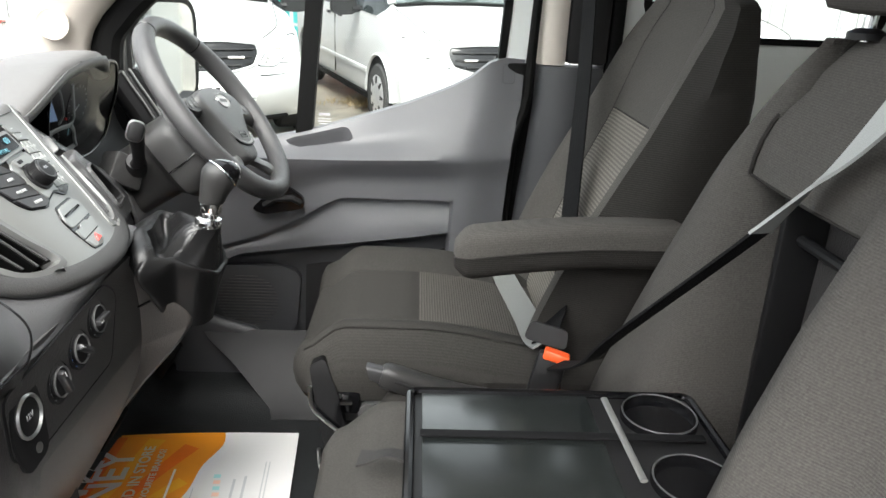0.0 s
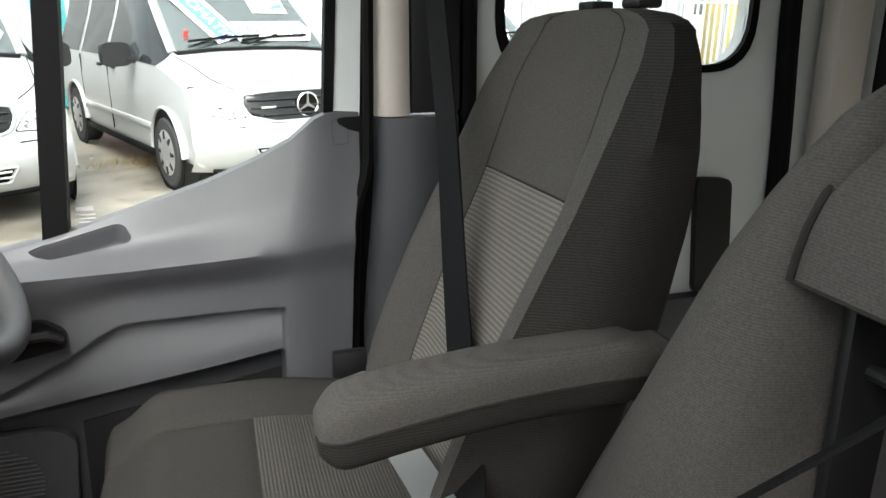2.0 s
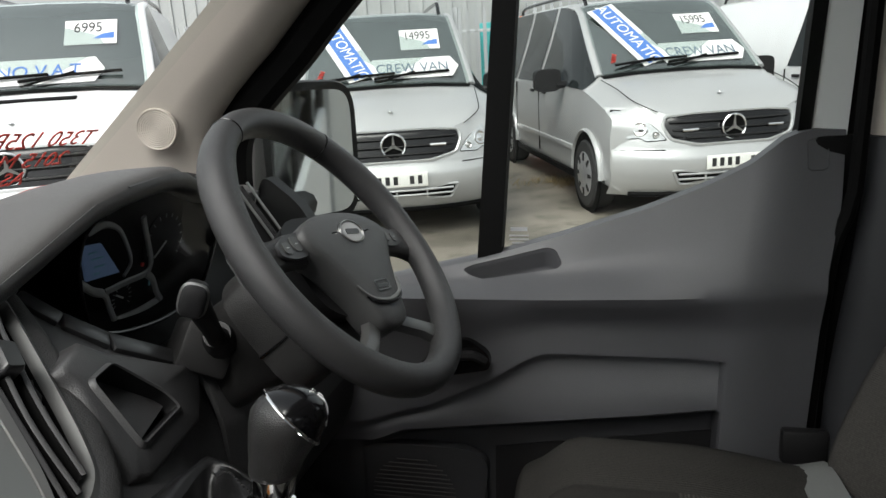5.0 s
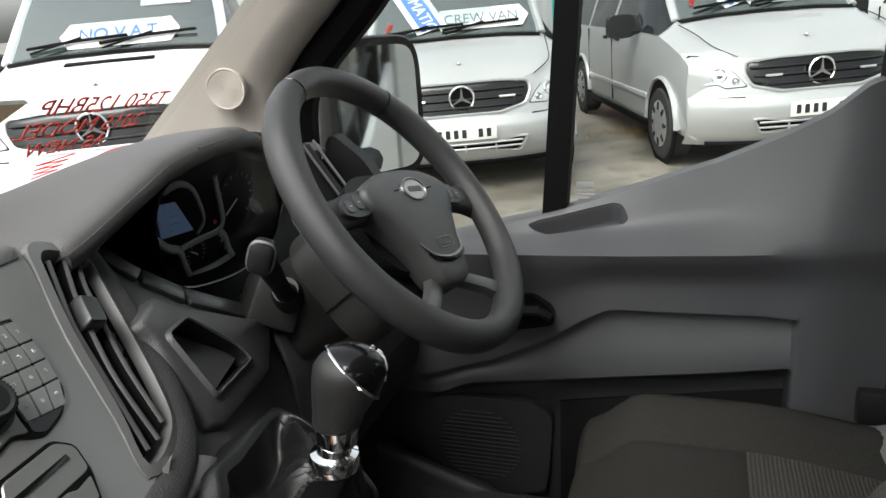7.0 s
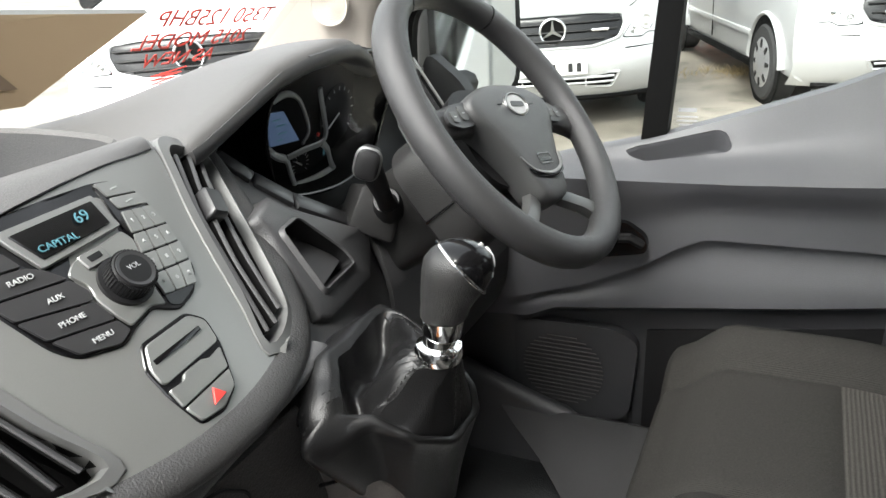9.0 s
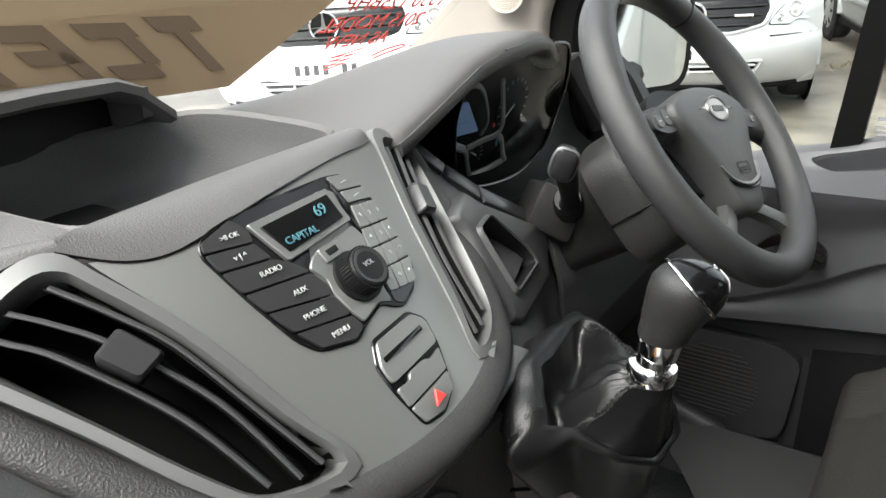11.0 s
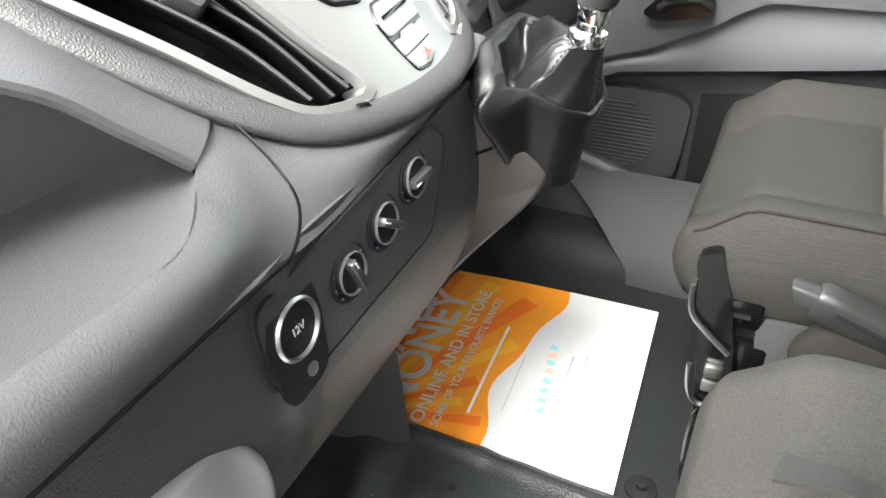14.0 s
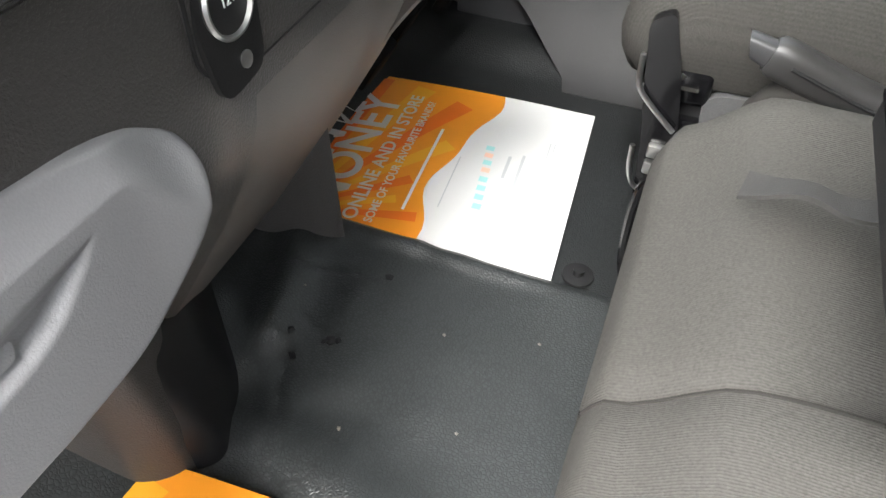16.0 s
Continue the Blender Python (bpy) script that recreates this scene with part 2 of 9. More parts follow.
GALV = material("galvanised_steel", (0.36, 0.37, 0.38), 0.5, 0.5, vary=0.2, vary_size=2, spread=0.25)
CONTAINER = material("weathered_panel", (0.33, 0.34, 0.34), 0.7, vary=0.25, vary_size=0.6)
RUST = material("orange_painted_panel", (0.55, 0.14, 0.05), 0.6, vary=0.3, vary_size=1)
TEAL = material("teal_painted_panel", (0.05, 0.36, 0.36), 0.5, vary=0.2, vary_size=1)
YELLOW = material("yellow_painted_panel", (0.6, 0.5, 0.2), 0.6, vary=0.2, vary_size=1)
MIRROR = material("mirror_glass", (0.8, 0.82, 0.82), 0.02, 1.0, vary=0.02)
GRASS = material("dry_weeds", (0.24, 0.18, 0.09), 0.8, vary=0.4, vary_size=30)
LAP_GREY = material("grey_belt_webbing", (0.16, 0.165, 0.16), 0.6, grain=0.2, bump=0.3, grain_size=900)
STRAP = material("brown_grey_webbing", (0.020, 0.019, 0.018), 0.8, grain=0.3, bump=0.5, grain_size=800)
PALE_TEAL = material("pale_teal_print", (0.35, 0.68, 0.66), 0.5, vary=0.05)
PALE_ORANGE = material("pale_orange_print", (0.85, 0.55, 0.42), 0.5, vary=0.05)
# paler than the slats: the light that catches their edges
SLAT_LIT_EDGE = material("lit_slat_edge_plastic", (0.050, 0.050, 0.051), 0.45, vary=0.1)
KEY_SILVER = material("satin_grey_key_plastic", (0.26, 0.265, 0.255), 0.36, 0.6, vary=0.06, grain=0.05, grain_size=1500, spread=0.04)
VENT_SILVER = material("dull_silver_plastic", (0.15, 0.152, 0.148), 0.42, 0.35, vary=0.06, grain=0.05, grain_size=1500)
COLUMN = material("column_plastic", (0.020, 0.0198, 0.0195), 0.5, grain=0.3, grain_size=700, bump=0.5, vary=0.12)
CLUSTER_GREY = material("cluster_grey_plastic", (0.26, 0.27, 0.27), 0.45, 0.1, vary=0.08)
CLUSTER_BLACK = material("cluster_black", (0.004, 0.004, 0.0045), 0.5, vary=0.1, spec=0.12)
SILL_GREY = material("sill_plastic", (0.030, 0.030, 0.031), 0.62, grain=0.2, grain_size=700, bump=0.4, vary=0.12, spec=0.25)
KNEE = material("lower_dash_black_plastic", (0.048, 0.0455, 0.044), 0.38, grain=0.3, grain_size=520, bump=0.7, vary=0.12)
BLUE_GREY = material("blue_grey_print", (0.09, 0.13, 0.17), 0.6, vary=0.05)


def damp_patches(m, size, low, high, dark):
    """Adds soft-edged dark, glossy patches over a material's colour."""
    n, l = m.node_tree.nodes, m.node_tree.links
    p = n["Principled BSDF"]
    tc, no, mr_, mx = n.new("ShaderNodeTexCoord"), n.new("ShaderNodeTexNoise"), n.new("ShaderNodeMapRange"), n.new("ShaderNodeMix")
    no.inputs["Scale"].default_value, no.inputs["Detail"].default_value, no.inputs["Roughness"].default_value = size, 8, 0.62
    l.new(tc.outputs["Object"], no.inputs["Vector"])
    l.new(no.outputs["Fac"], mr_.inputs["Value"])
    mr_.inputs["From Min"].default_value, mr_.inputs["From Max"].default_value = low, high
    mx.data_type, mx.blend_type = "RGBA", "MULTIPLY"
    mx.inputs["B"].default_value = (dark, dark, dark * 0.97, 1)
    src = p.inputs["Base Color"].links[0].from_socket
    l.new(mr_.outputs["Result"], mx.inputs["Factor"])
    l.new(src, mx.inputs["A"])
    l.new(mx.outputs["Result"], p.inputs["Base Color"])


damp_patches(CONCRETE, 0.55, 0.48, 0.60, 0.45)
damp_patches(CONCRETE, 3.5, 0.56, 0.66, 0.6)
RIM_PLASTIC = material("panel_rim_plastic", (0.036, 0.0355, 0.035), 0.46, grain=0.3, grain_size=620, bump=0.8, vary=0.12)
# seat cloth darkened: the shade on the sides turned from the light
FABRIC_SHADED = material("shaded_seat_cloth", (0.025, 0.0235, 0.0215), 0.92, grain=0.4, grain_size=420, bump=0.5, vary=0.1, spec=0.15, rib=("Z", 300, 0.5, 0.35))
CONSOLE_DARK = material("console_side_plastic", (0.046, 0.042, 0.039), 0.45, grain=0.25, grain_size=600, bump=0.6, vary=0.12)
# floor mat rubber at half tone: the driver's footwell shade as colour
MAT_SHADED = pebbled(material("shaded_rubber_mat", (0.014, 0.0155, 0.016), 0.40, grain=0.2, grain_size=230, bump=0.25, vary=0.2, vary_size=5), 230, 0.3, 0.3)

from mathutils import geometry
from mathutils.bvhtree import BVHTree


# ---------------------------------------------------------------- shape helpers
def part(name, bm, mat_, parent=None, label="", smooth=35):
    """Links a bmesh as one mesh object, under a thing or a part; with no parent it is laid into the cab."""
    me = bpy.data.meshes.new(name)
    bmesh.ops.recalc_face_normals(bm, faces=bm.faces[:])
    bm.to_mesh(me)
    bm.free()
    for m in (mat_ if isinstance(mat_, (list, tuple)) else [mat_]):
        me.materials.append(m)
    if smooth:
        me.polygons.foreach_set("use_smooth", [True] * len(me.polygons))
        me.set_sharp_from_angle(angle=radians(smooth))
    ob = new(name, me)
    if parent is not None:
        ob.parent = parent
    else:
        ob.matrix_world = CAB
    return tagged(ob, label)


def thing(name, label, category, group="", kind="", m=None):
    ob = new(name)
    ob.empty_display_size = 0.1
    ob.matrix_world = CAB if m is None else m
    return tagged(ob, label, category, group, kind)


def join(*bms):
    a = bms[0]
    for b in bms[1:]:
        me = bpy.data.meshes.new("tmp")
        b.to_mesh(me)
        b.free()
        a.from_mesh(me)
        bpy.data.meshes.remove(me)
    return a


def moved(bm, m):
    bmesh.ops.transform(bm, matrix=m, verts=bm.verts)
    return bm


def frame_of(o, u, v):
    """A pose with its x along u, y along v (made square to u)."""
    u = Vector(u).normalized()
    n = u.cross(Vector(v)).normalized()
    v = n.cross(u)
    return Matrix.Translation(o) @ Matrix((u, v, n)).transposed().to_4x4()


def bevelled(bm, r, seg=2, angle=30):
    if r > 0:
        es = [e for e in bm.edges if len(e.link_faces) == 2 and e.calc_face_angle(0) > radians(angle)]
        bmesh.ops.bevel(bm, geom=es, offset=r, segments=seg, profile=0.5, affect="EDGES", clamp_overlap=True)
    return bm


def block(c, s, r=0.0, seg=2, m=None):
    bm = bmesh.new()
    bmesh.ops.create_cube(bm, size=1)
    bmesh.ops.transform(bm, matrix=Matrix.Translation(c) @ Matrix.Diagonal((*s, 1)), verts=bm.verts)
    bevelled(bm, r, seg)
    return moved(bm, m) if m else bm


def prism(pts, depth, r=0.0, seg=2, m=None):
    """A flat outline (x, y) drawn out along z from 0 to depth."""
    bm = bmesh.new()
    low = [bm.verts.new((x, y, 0)) for x, y in pts]
    top = [bm.verts.new((x, y, depth)) for x, y in pts]
    bm.faces.new(low[::-1])
    bm.faces.new(top)
    for i in range(len(pts)):
        j = (i + 1) % len(pts)
        bm.faces.new((low[i], low[j], top[j], top[i]))
    bevelled(bm, r, seg, 20)
    return moved(bm, m) if m else bm


def ring_prism(outer, inner, depth, m=None):
    """A frame between two outlines with equal counts of points."""
    bm = bmesh.new()
    n = len(outer)
    v = [[bm.verts.new((x, y, z)) for x, y in pts] for pts, z in ((outer, 0), (outer, depth), (inner, depth), (inner, 0))]
    for a in range(4):
        b = (a + 1) % 4
        for i in range(n):
            j = (i + 1) % n
            bm.faces.new((v[a][i], v[a][j], v[b][j], v[b][i]))
    return moved(bm, m) if m else bm


def loft(rings, closed=True, caps=True, loop=False):
    bm = bmesh.new()
    vs = [[bm.verts.new(p) for p in r] for r in rings]
    n = len(rings[0])
    for a in range(len(vs) - (0 if loop else 1)):
        b = (a + 1) % len(vs)
        for i in range(n if closed else n - 1):
            j = (i + 1) % n
            bm.faces.new((vs[a][i], vs[a][j], vs[b][j], vs[b][i]))
    if caps and closed and not loop:
        bm.faces.new(vs[0][::-1])
        bm.faces.new(vs[-1])
    return bm


def sheet(f, us, vs, thick=0.0, out=None):
    """A surface f(u, v) over two lists of parameters, with a thickness away from its normal."""
    g = [[Vector(f(u, v)) for v in vs] for u in us]
    return patch(g, thick=thick, out=out)


def patch(g, i0=0, i1=None, j0=0, j1=None, thick=0.0, lift=0.0, out=None):
    """The part of a grid of points between two rows and two columns; out: the way its face looks."""
    i1 = len(g) - 1 if i1 is None else i1
    j1 = len(g[0]) - 1 if j1 is None else j1
    bm = bmesh.new()
    vs = [[bm.verts.new(g[i][j]) for j in range(j0, j1 + 1)] for i in range(i0, i1 + 1)]
    for i in range(len(vs) - 1):
        for j in range(len(vs[0]) - 1):
            bm.faces.new((vs[i][j], vs[i + 1][j], vs[i + 1][j + 1], vs[i][j + 1]))
    bmesh.ops.remove_doubles(bm, verts=bm.verts, dist=1e-5)
    bm.normal_update()
    if out and sum((f.normal * f.calc_area() for f in bm.faces), Vector()).dot(Vector(out)) < 0:
        bmesh.ops.reverse_faces(bm, faces=bm.faces[:])
        bm.normal_update()
    if lift:
        for v in bm.verts:
            v.co += v.normal * lift
    if thick:
        solid(bm, thick)
    return bm


def solid(bm, thick):
    """Gives an open sheet a thickness against its normals."""
    bm.normal_update()
    fs = bm.faces[:]
    nrm = {v: v.normal.copy() for v in bm.verts}
    border = [e for e in bm.edges if len(e.link_faces) == 1]
    back = {v: bm.verts.new(v.co - nrm[v] * thick) for v in list(bm.verts)}
    for f in fs:
        bm.faces.new([back[v] for v in f.verts][::-1])
    for e in border:
        a, b = e.verts
        bm.faces.new((a, b, back[b], back[a]))
    return bm


def tube(path, r, n=10, closed=False, flat=1.0, up=(0, 0, 1)):
    """A rounded bar along a path; r may be a list; flat squeezes it along its second axis."""
    P = [Vector(p) for p in path]
    k = len(P)
    rs = r if isinstance(r, (list, tuple)) else [r] * k
    rings = []
    side = None
    for i in range(k):
        a, b = P[(i - 1) % k if closed else max(0, i - 1)], P[(i + 1) % k if closed else min(k - 1, i + 1)]
        t = (b - a).normalized()
        if side is None:
            side = t.cross(Vector(up))
            if side.length < 1e-3:
                side = t.cross(Vector((1, 0, 0)))
        side = (side - t * side.dot(t)).normalized()
        nn = side.cross(t)
        rings.append([P[i] + side * math.cos(q) * rs[i] + nn * math.sin(q) * rs[i] * flat for q in (2 * math.pi * s / n for s in range(n))])
    return loft(rings, loop=closed)


def lathe(profile, n=32, m=None):
    """(radius, height) pairs turned round z."""
    rings = [[(r * math.cos(a), r * math.sin(a), h) for a in (2 * math.pi * i / n for i in range(n))] for r, h in profile]
    bm = loft(rings)
    return moved(bm, m) if m else bm


def curve(pts, n=8, closed=False):
    """Catmull-Rom points through pts."""
    P = [Vector(p) for p in pts]
    k = len(P)
    out = []
    for i in range(k if closed else k - 1):
        p0, p1, p2, p3 = (P[j % k] if closed else P[min(max(j, 0), k - 1)] for j in (i - 1, i, i + 1, i + 2))
        for s in range(n):
            t = s / n
            out.append(0.5 * ((2 * p1) + (p2 - p0) * t + (2 * p0 - 5 * p1 + 4 * p2 - p3) * t * t + (3 * p1 - p0 - 3 * p2 + p3) * t ** 3))
    if not closed:
        out.append(P[-1])
    return out


def lerp(table, x):
    """Straight reading of a table of (x, value)."""
    if x <= table[0][0]:
        return table[0][1]
    for (a, p), (b, q) in zip(table, table[1:]):
        if x <= b:
            return p + (q - p) * (x - a) / (b - a)
    return table[-1][1]


def ease(a, b, x):
    t = min(max((x - a) / (b - a), 0), 1)
    return t * t * (3 - 2 * t)


def oval(w, h, p=2.0, n=24, cx=0.0, cy=0.0):
    out = []
    for i in range(n):
        a = 2 * math.pi * i / n
        c, s = math.cos(a), math.sin(a)
        out.append((cx + w * math.copysign(abs(c) ** (2 / p), c), cy + h * math.copysign(abs(s) ** (2 / p), s)))
    return out


def rounded(pts, r, n=4):
    """An outline with its corners rounded."""
    out = []
    k = len(pts)
    for i in range(k):
        a, b, c = Vector(pts[i - 1]), Vector(pts[i]), Vector(pts[(i + 1) % k])
        d1, d2 = (a - b), (c - b)
        q = min(r, d1.length * 0.45, d2.length * 0.45)
        p1, p2 = b + d1.normalized() * q, b + d2.normalized() * q
        for s in range(n + 1):
            t = s / n
            v = (1 - t) ** 2 * p1 + 2 * t * (1 - t) * b + t * t * p2
            out.append((v.x, v.y))
    return out


def lettering(text, size, mat_, parent, m, name="lettering", depth=0.0004, stretch=1.0, align="CENTER", bold=0.0):
    cu = bpy.data.curves.new(name, "FONT")
    cu.body, cu.size, cu.extrude, cu.offset = text, size, depth, bold
    cu.align_x, cu.align_y = align, "CENTER"
    tmp = bpy.data.objects.new("tmp", cu)
    scene.collection.objects.link(tmp)
    me = bpy.data.meshes.new_from_object(tmp.evaluated_get(bpy.context.evaluated_depsgraph_get()))
    bpy.data.objects.remove(tmp)
    bpy.data.curves.remove(cu)
    me.transform(m @ Matrix.Diagonal((stretch, 1, 1, 1)))
    me.name = name
    me.materials.clear()
    me.materials.append(mat_)
    ob = new(name, me)
    ob.parent = parent
    return ob


def hoop(profile_, n=40, m=None):
    """A ring with a hole: closed (radius, height) outline turned round z."""
    rings = [[(r * math.cos(a), r * math.sin(a), h) for a in (2 * math.pi * i / n for i in range(n))] for r, h in profile_]
    bm = loft(rings, loop=True)
    return moved(bm, m) if m else bm


# ---------------------------------------------------------------- the yard outside
ground = part("ground", sheet(lambda u, v: (u, v, 0.02 * noise.noise((u * 0.3, v * 0.3, 0)) - 0.02), [-3000, -400, -60] + [i * 0.8 for i in range(-40, 41)] + [60, 400, 3000],
              [-3000, -400, -60] + [i * 0.8 for i in range(-20, 41)] + [60, 400, 3000]), CONCRETE, smooth=180)
ground.matrix_world = Matrix.Identity(4)
tagged(ground, "damp worn concrete yard with darker patches", "ground", kind="structure")

# ---------------------------------------------------------------- the cab's shell
floor = part("floor", block((-0.05, 0.93, 0.68), (1.75, 1.62, 0.06), 0.004), DARK)
tagged(floor, "dark cab floor under the rubber mats", "floor", kind="structure")
ceiling = part("ceiling", block((0.72, 0.93, 2.18), (1.85, 1.5, 0.04), 0.015), BEIGE)
tagged(ceiling, "pale cloth cab roof lining", "ceiling", kind="structure")
roof = part("roof", block((0.72, 0.93, 2.24), (1.95, 1.7, 0.06), 0.03), VAN_WHITE)
tagged(roof, "white painted cab roof", "roof", kind="structure")
wall_rear = part("wall_rear", block((1.66, 0.93, 1.45), (0.04, 1.66, 1.5), 0.005), BODY_IN)
tagged(wall_rear, "pale painted partition behind the cab", "wall", kind="structure")
wall_front = part("wall_front", block((-0.96, 0.93, 1.02), (0.05, 1.66, 0.72), 0.01), DARK)
tagged(wall_front, "dark sound-deadened wall ahead of the footwell", "wall", kind="structure")
bonnet = part("bonnet", block((-1.35, 0.93, 1.26), (0.75, 1.7, 0.06), 0.03, m=None), VAN_WHITE)
bonnet.matrix_world = CAB @ Matrix.Translation((-1.0, 0, 1.38)) @ Matrix.Rotation(radians(-14), 4, "Y") @ Matrix.Translation((1.0, 0, -1.38))
tagged(bonnet, "white painted van bonnet ahead of the windscreen", "bonnet", kind="structure")


def side_wall(name, y0, y1, win, label):
    """The body side behind a front door with a rounded window opening; outline in x, z."""
    outer = [(0.34, 0.7), (1.68, 0.7), (1.68, 2.2), (0.34, 2.2)]
    hole = rounded(win, 0.1, 6)
    n = len(hole)
    # walk the outer outline with as many points as the hole, by angle
    c = Vector((sum(p[0] for p in win) / 4, sum(p[1] for p in win) / 4))
    out = []
    for p in hole:
        d = (Vector(p) - c).normalized()
        best = 9.0
        for a, b in zip(outer, outer[1:] + outer[:1]):
            a, b = Vector(a), Vector(b)
            e = b - a
            det = d.x * -e.y + d.y * e.x
            if abs(det) > 1e-6:
                w = a - c
                s = (w.x * -e.y + w.y * e.x) / det
                if s > 0:
                    best = min(best, s) if -1e-3 <= ((c + d * s - a).dot(e) / e.length_squared) <= 1.001 else best
        q = c + d * best
        out.append((q.x, q.y))
    for corner in outer:
        k = min(range(n), key=lambda i: (Vector(out[i]) - Vector(corner)).length)
        out[k] = corner
    m = Matrix(((1, 0, 0, 0), (0, 0, 1, y0), (0, 1, 0, 0), (0, 0, 0, 1)))
    ob = part(name, ring_prism(out, hole, y1 - y0, m), BODY_IN, smooth=20)
    tagged(ob, label, "wall", kind="structure")
    seal = part("window_seal", ring_prism([(c.x + (x - c.x) * 1.03, c.y + (z - c.y) * 1.03) for x, z in hole], [(c.x + (x - c.x) * 0.97, c.y + (z - c.y) * 0.97) for x, z in hole], 0.012,
                Matrix.Translation((0, -0.006 if y0 > 1 else y1 - y0 - 0.006, 0)) @ m), RUBBER, ob)
    pane = part("pane", prism(hole, 0.004, m=Matrix.Translation((0, 0.02, 0)) @ m), GLASS, ob)
    pane.visible_shadow = False
    return ob


wall_right = side_wall("wall_right", 1.76, 1.81, [(0.435, 1.56), (0.975, 1.56), (0.975, 2.05), (0.435, 2.05)], "pale grey painted body side with a rounded window")
wall_left = side_wall("wall_left", 0.05, 0.10, [(0.435, 1.56), (0.975, 1.56), (0.975, 2.05), (0.435, 2.05)], "pale grey painted body side with a rounded window")

# dark opening and pillars in the body side behind the driver
part("panel_recess", prism(rounded([(0.89, 1.09), (0.975, 1.09), (0.955, 1.338), (0.87, 1.345)], 0.02), 0.02, 0.004, m=Matrix(((1, 0, 0, 0), (0, 0, 1, 1.742), (0, 1, 0, 0), (0, 0, 0, 1)))), DARK, wall_right)
part("door_seal", tube(curve([(1.05, 1.745, 2.1), (1.05, 1.745, 1.7), (1.07, 1.745, 1.36), (1.08, 1.745, 0.8)], 6), 0.021, 10), RUBBER, wall_right)
part("pillar_trim", block((1.17, 1.72, 1.45), (0.09, 0.06, 1.4), 0.02), BEIGE, wall_right)
part("rear_belt", block((1.27, 1.70, 1.62), (0.055, 0.004, 1.0), 0.001), BELT, wall_right)
part("lower_side_panel", block((0.75, 1.735, 0.95), (0.75, 0.045, 0.3), 0.02), DOOR_SHADED, wall_right)

# windscreen and its posts
def screen_point(s, y, off=0.0):
    """s metres up the windscreen's slope from its foot, with an inward offset."""
    a = math.atan(0.80)
    return Vector((-1.03 + s * math.cos(a) - (1 - ((y - 0.93) / 0.8) ** 2) * 0.05 + off * math.sin(a), y, 1.40 + s * math.sin(a) - off * math.cos(a)))


windscreen = part("windscreen", sheet(lambda s, y: screen_point(s, y), [i * 0.11 for i in range(13)], [0.93 + 0.78 * (i / 8 - 1) for i in range(17)], 0.0), GLASS)
windscreen.visible_shadow = False
tagged(windscreen, "raked windscreen with red handwriting", "windscreen", kind="structure")
header = part("header_trim", block((0.2, 0.93, 2.15), (0.24, 1.5, 0.08), 0.02), BEIGE)
tagged(header, "pale roof header trim", "trim", kind="structure")


def a_pillar(name, side):
    """Pale pillar trim along the windscreen's edge, widening into a foot that holds a small speaker."""
    yy = (lambda y: y) if side > 0 else (lambda y: 1.86 - y)
    rows = []
    for i in range(25):
        t = i / 24
        z = 1.40 + 0.74 * t
        a = Vector((-1.055 + (z - 1.40) * 1.215, 1.645 - 0.05 * t, z))          # windscreen side
        b = Vector((lerp([(1.40, -0.775), (1.49, -0.765), (1.53, -0.748), (1.565, -0.722), (1.61, -0.675), (1.64, -0.638), (1.72, -0.557), (2.14, -0.09)], z), 1.69 - 0.04 * t, z))
        m1, m2 = a.lerp(b, 0.3) + Vector((0, -0.004, 0)), a.lerp(b, 0.75) + Vector((0, -0.010, 0))
        ring = [a, m1, a.lerp(b, 0.55) + Vector((0, -0.010, 0)), m2, b + Vector((-0.008, 0.0, 0)), b + Vector((0, 0.012, 0)), b + Vector((0, 0.06, 0)), a + Vector((0, 0.09, 0.0))]
        rows.append([Vector((p.x, yy(p.y), p.z)) for p in ring])
    ob = part(name, loft(rows), BEIGE, smooth=60)
    return tagged(ob, "pale beige windscreen pillar trim with round speaker", "pillar trim", kind="structure")


pillar_front_right = a_pillar("pillar_front_right", 1)
pillar_front_left = a_pillar("pillar_front_left", -1)
sp = frame_of((-0.802, 1.6415, 1.538), (1, 0.20, 0.0), (0, -0.035, 1))
grille = part("speaker_grille", lathe([(0.0005, -0.0012), (0.028, -0.0012), (0.0295, 0.0004), (0.031, 0.0004), (0.0325, -0.006), (0.0005, -0.006)], 40, sp), BEIGE, pillar_front_right)
for k in range(1, 9):
    part("grille_ring", hoop([(0.0032 * k, -0.0016), (0.0032 * k + 0.0005, -0.0002), (0.0032 * k + 0.0014, -0.0002), (0.0032 * k + 0.0018, -0.0016)], 36, sp), BEIGE, grille)

# ---------------------------------------------------------------- driver's door, with its trim
SILL = [(-0.80, 1.20), (-0.62, 1.245), (-0.42, 1.295), (-0.302, 1.32), (-0.19, 1.354), (-0.076, 1.392), (0.01, 1.428), (0.061, 1.455), (0.102, 1.489), (0.131, 1.50), (0.18, 1.497)]
CREASE = [(-0.8, 1.265), (-0.35, 1.272), (-0.19, 1.274), (-0.04, 1.279), (0.06, 1.284), (0.12, 1.288), (0.18, 1.29)]
POCKET_TOP = [(-0.8, 1.02), (-0.52, 1.045), (-0.46, 1.065), (-0.40, 1.082), (-0.30, 1.128), (-0.25, 1.160), (-0.21, 1.179), (0.18, 1.181)]
LEDGE = [(-0.8, 0.99), (-0.5, 1.02), (-0.45, 1.045), (-0.22, 1.075), (-0.05, 1.097), (0.047, 1.112), (0.18, 1.115)]


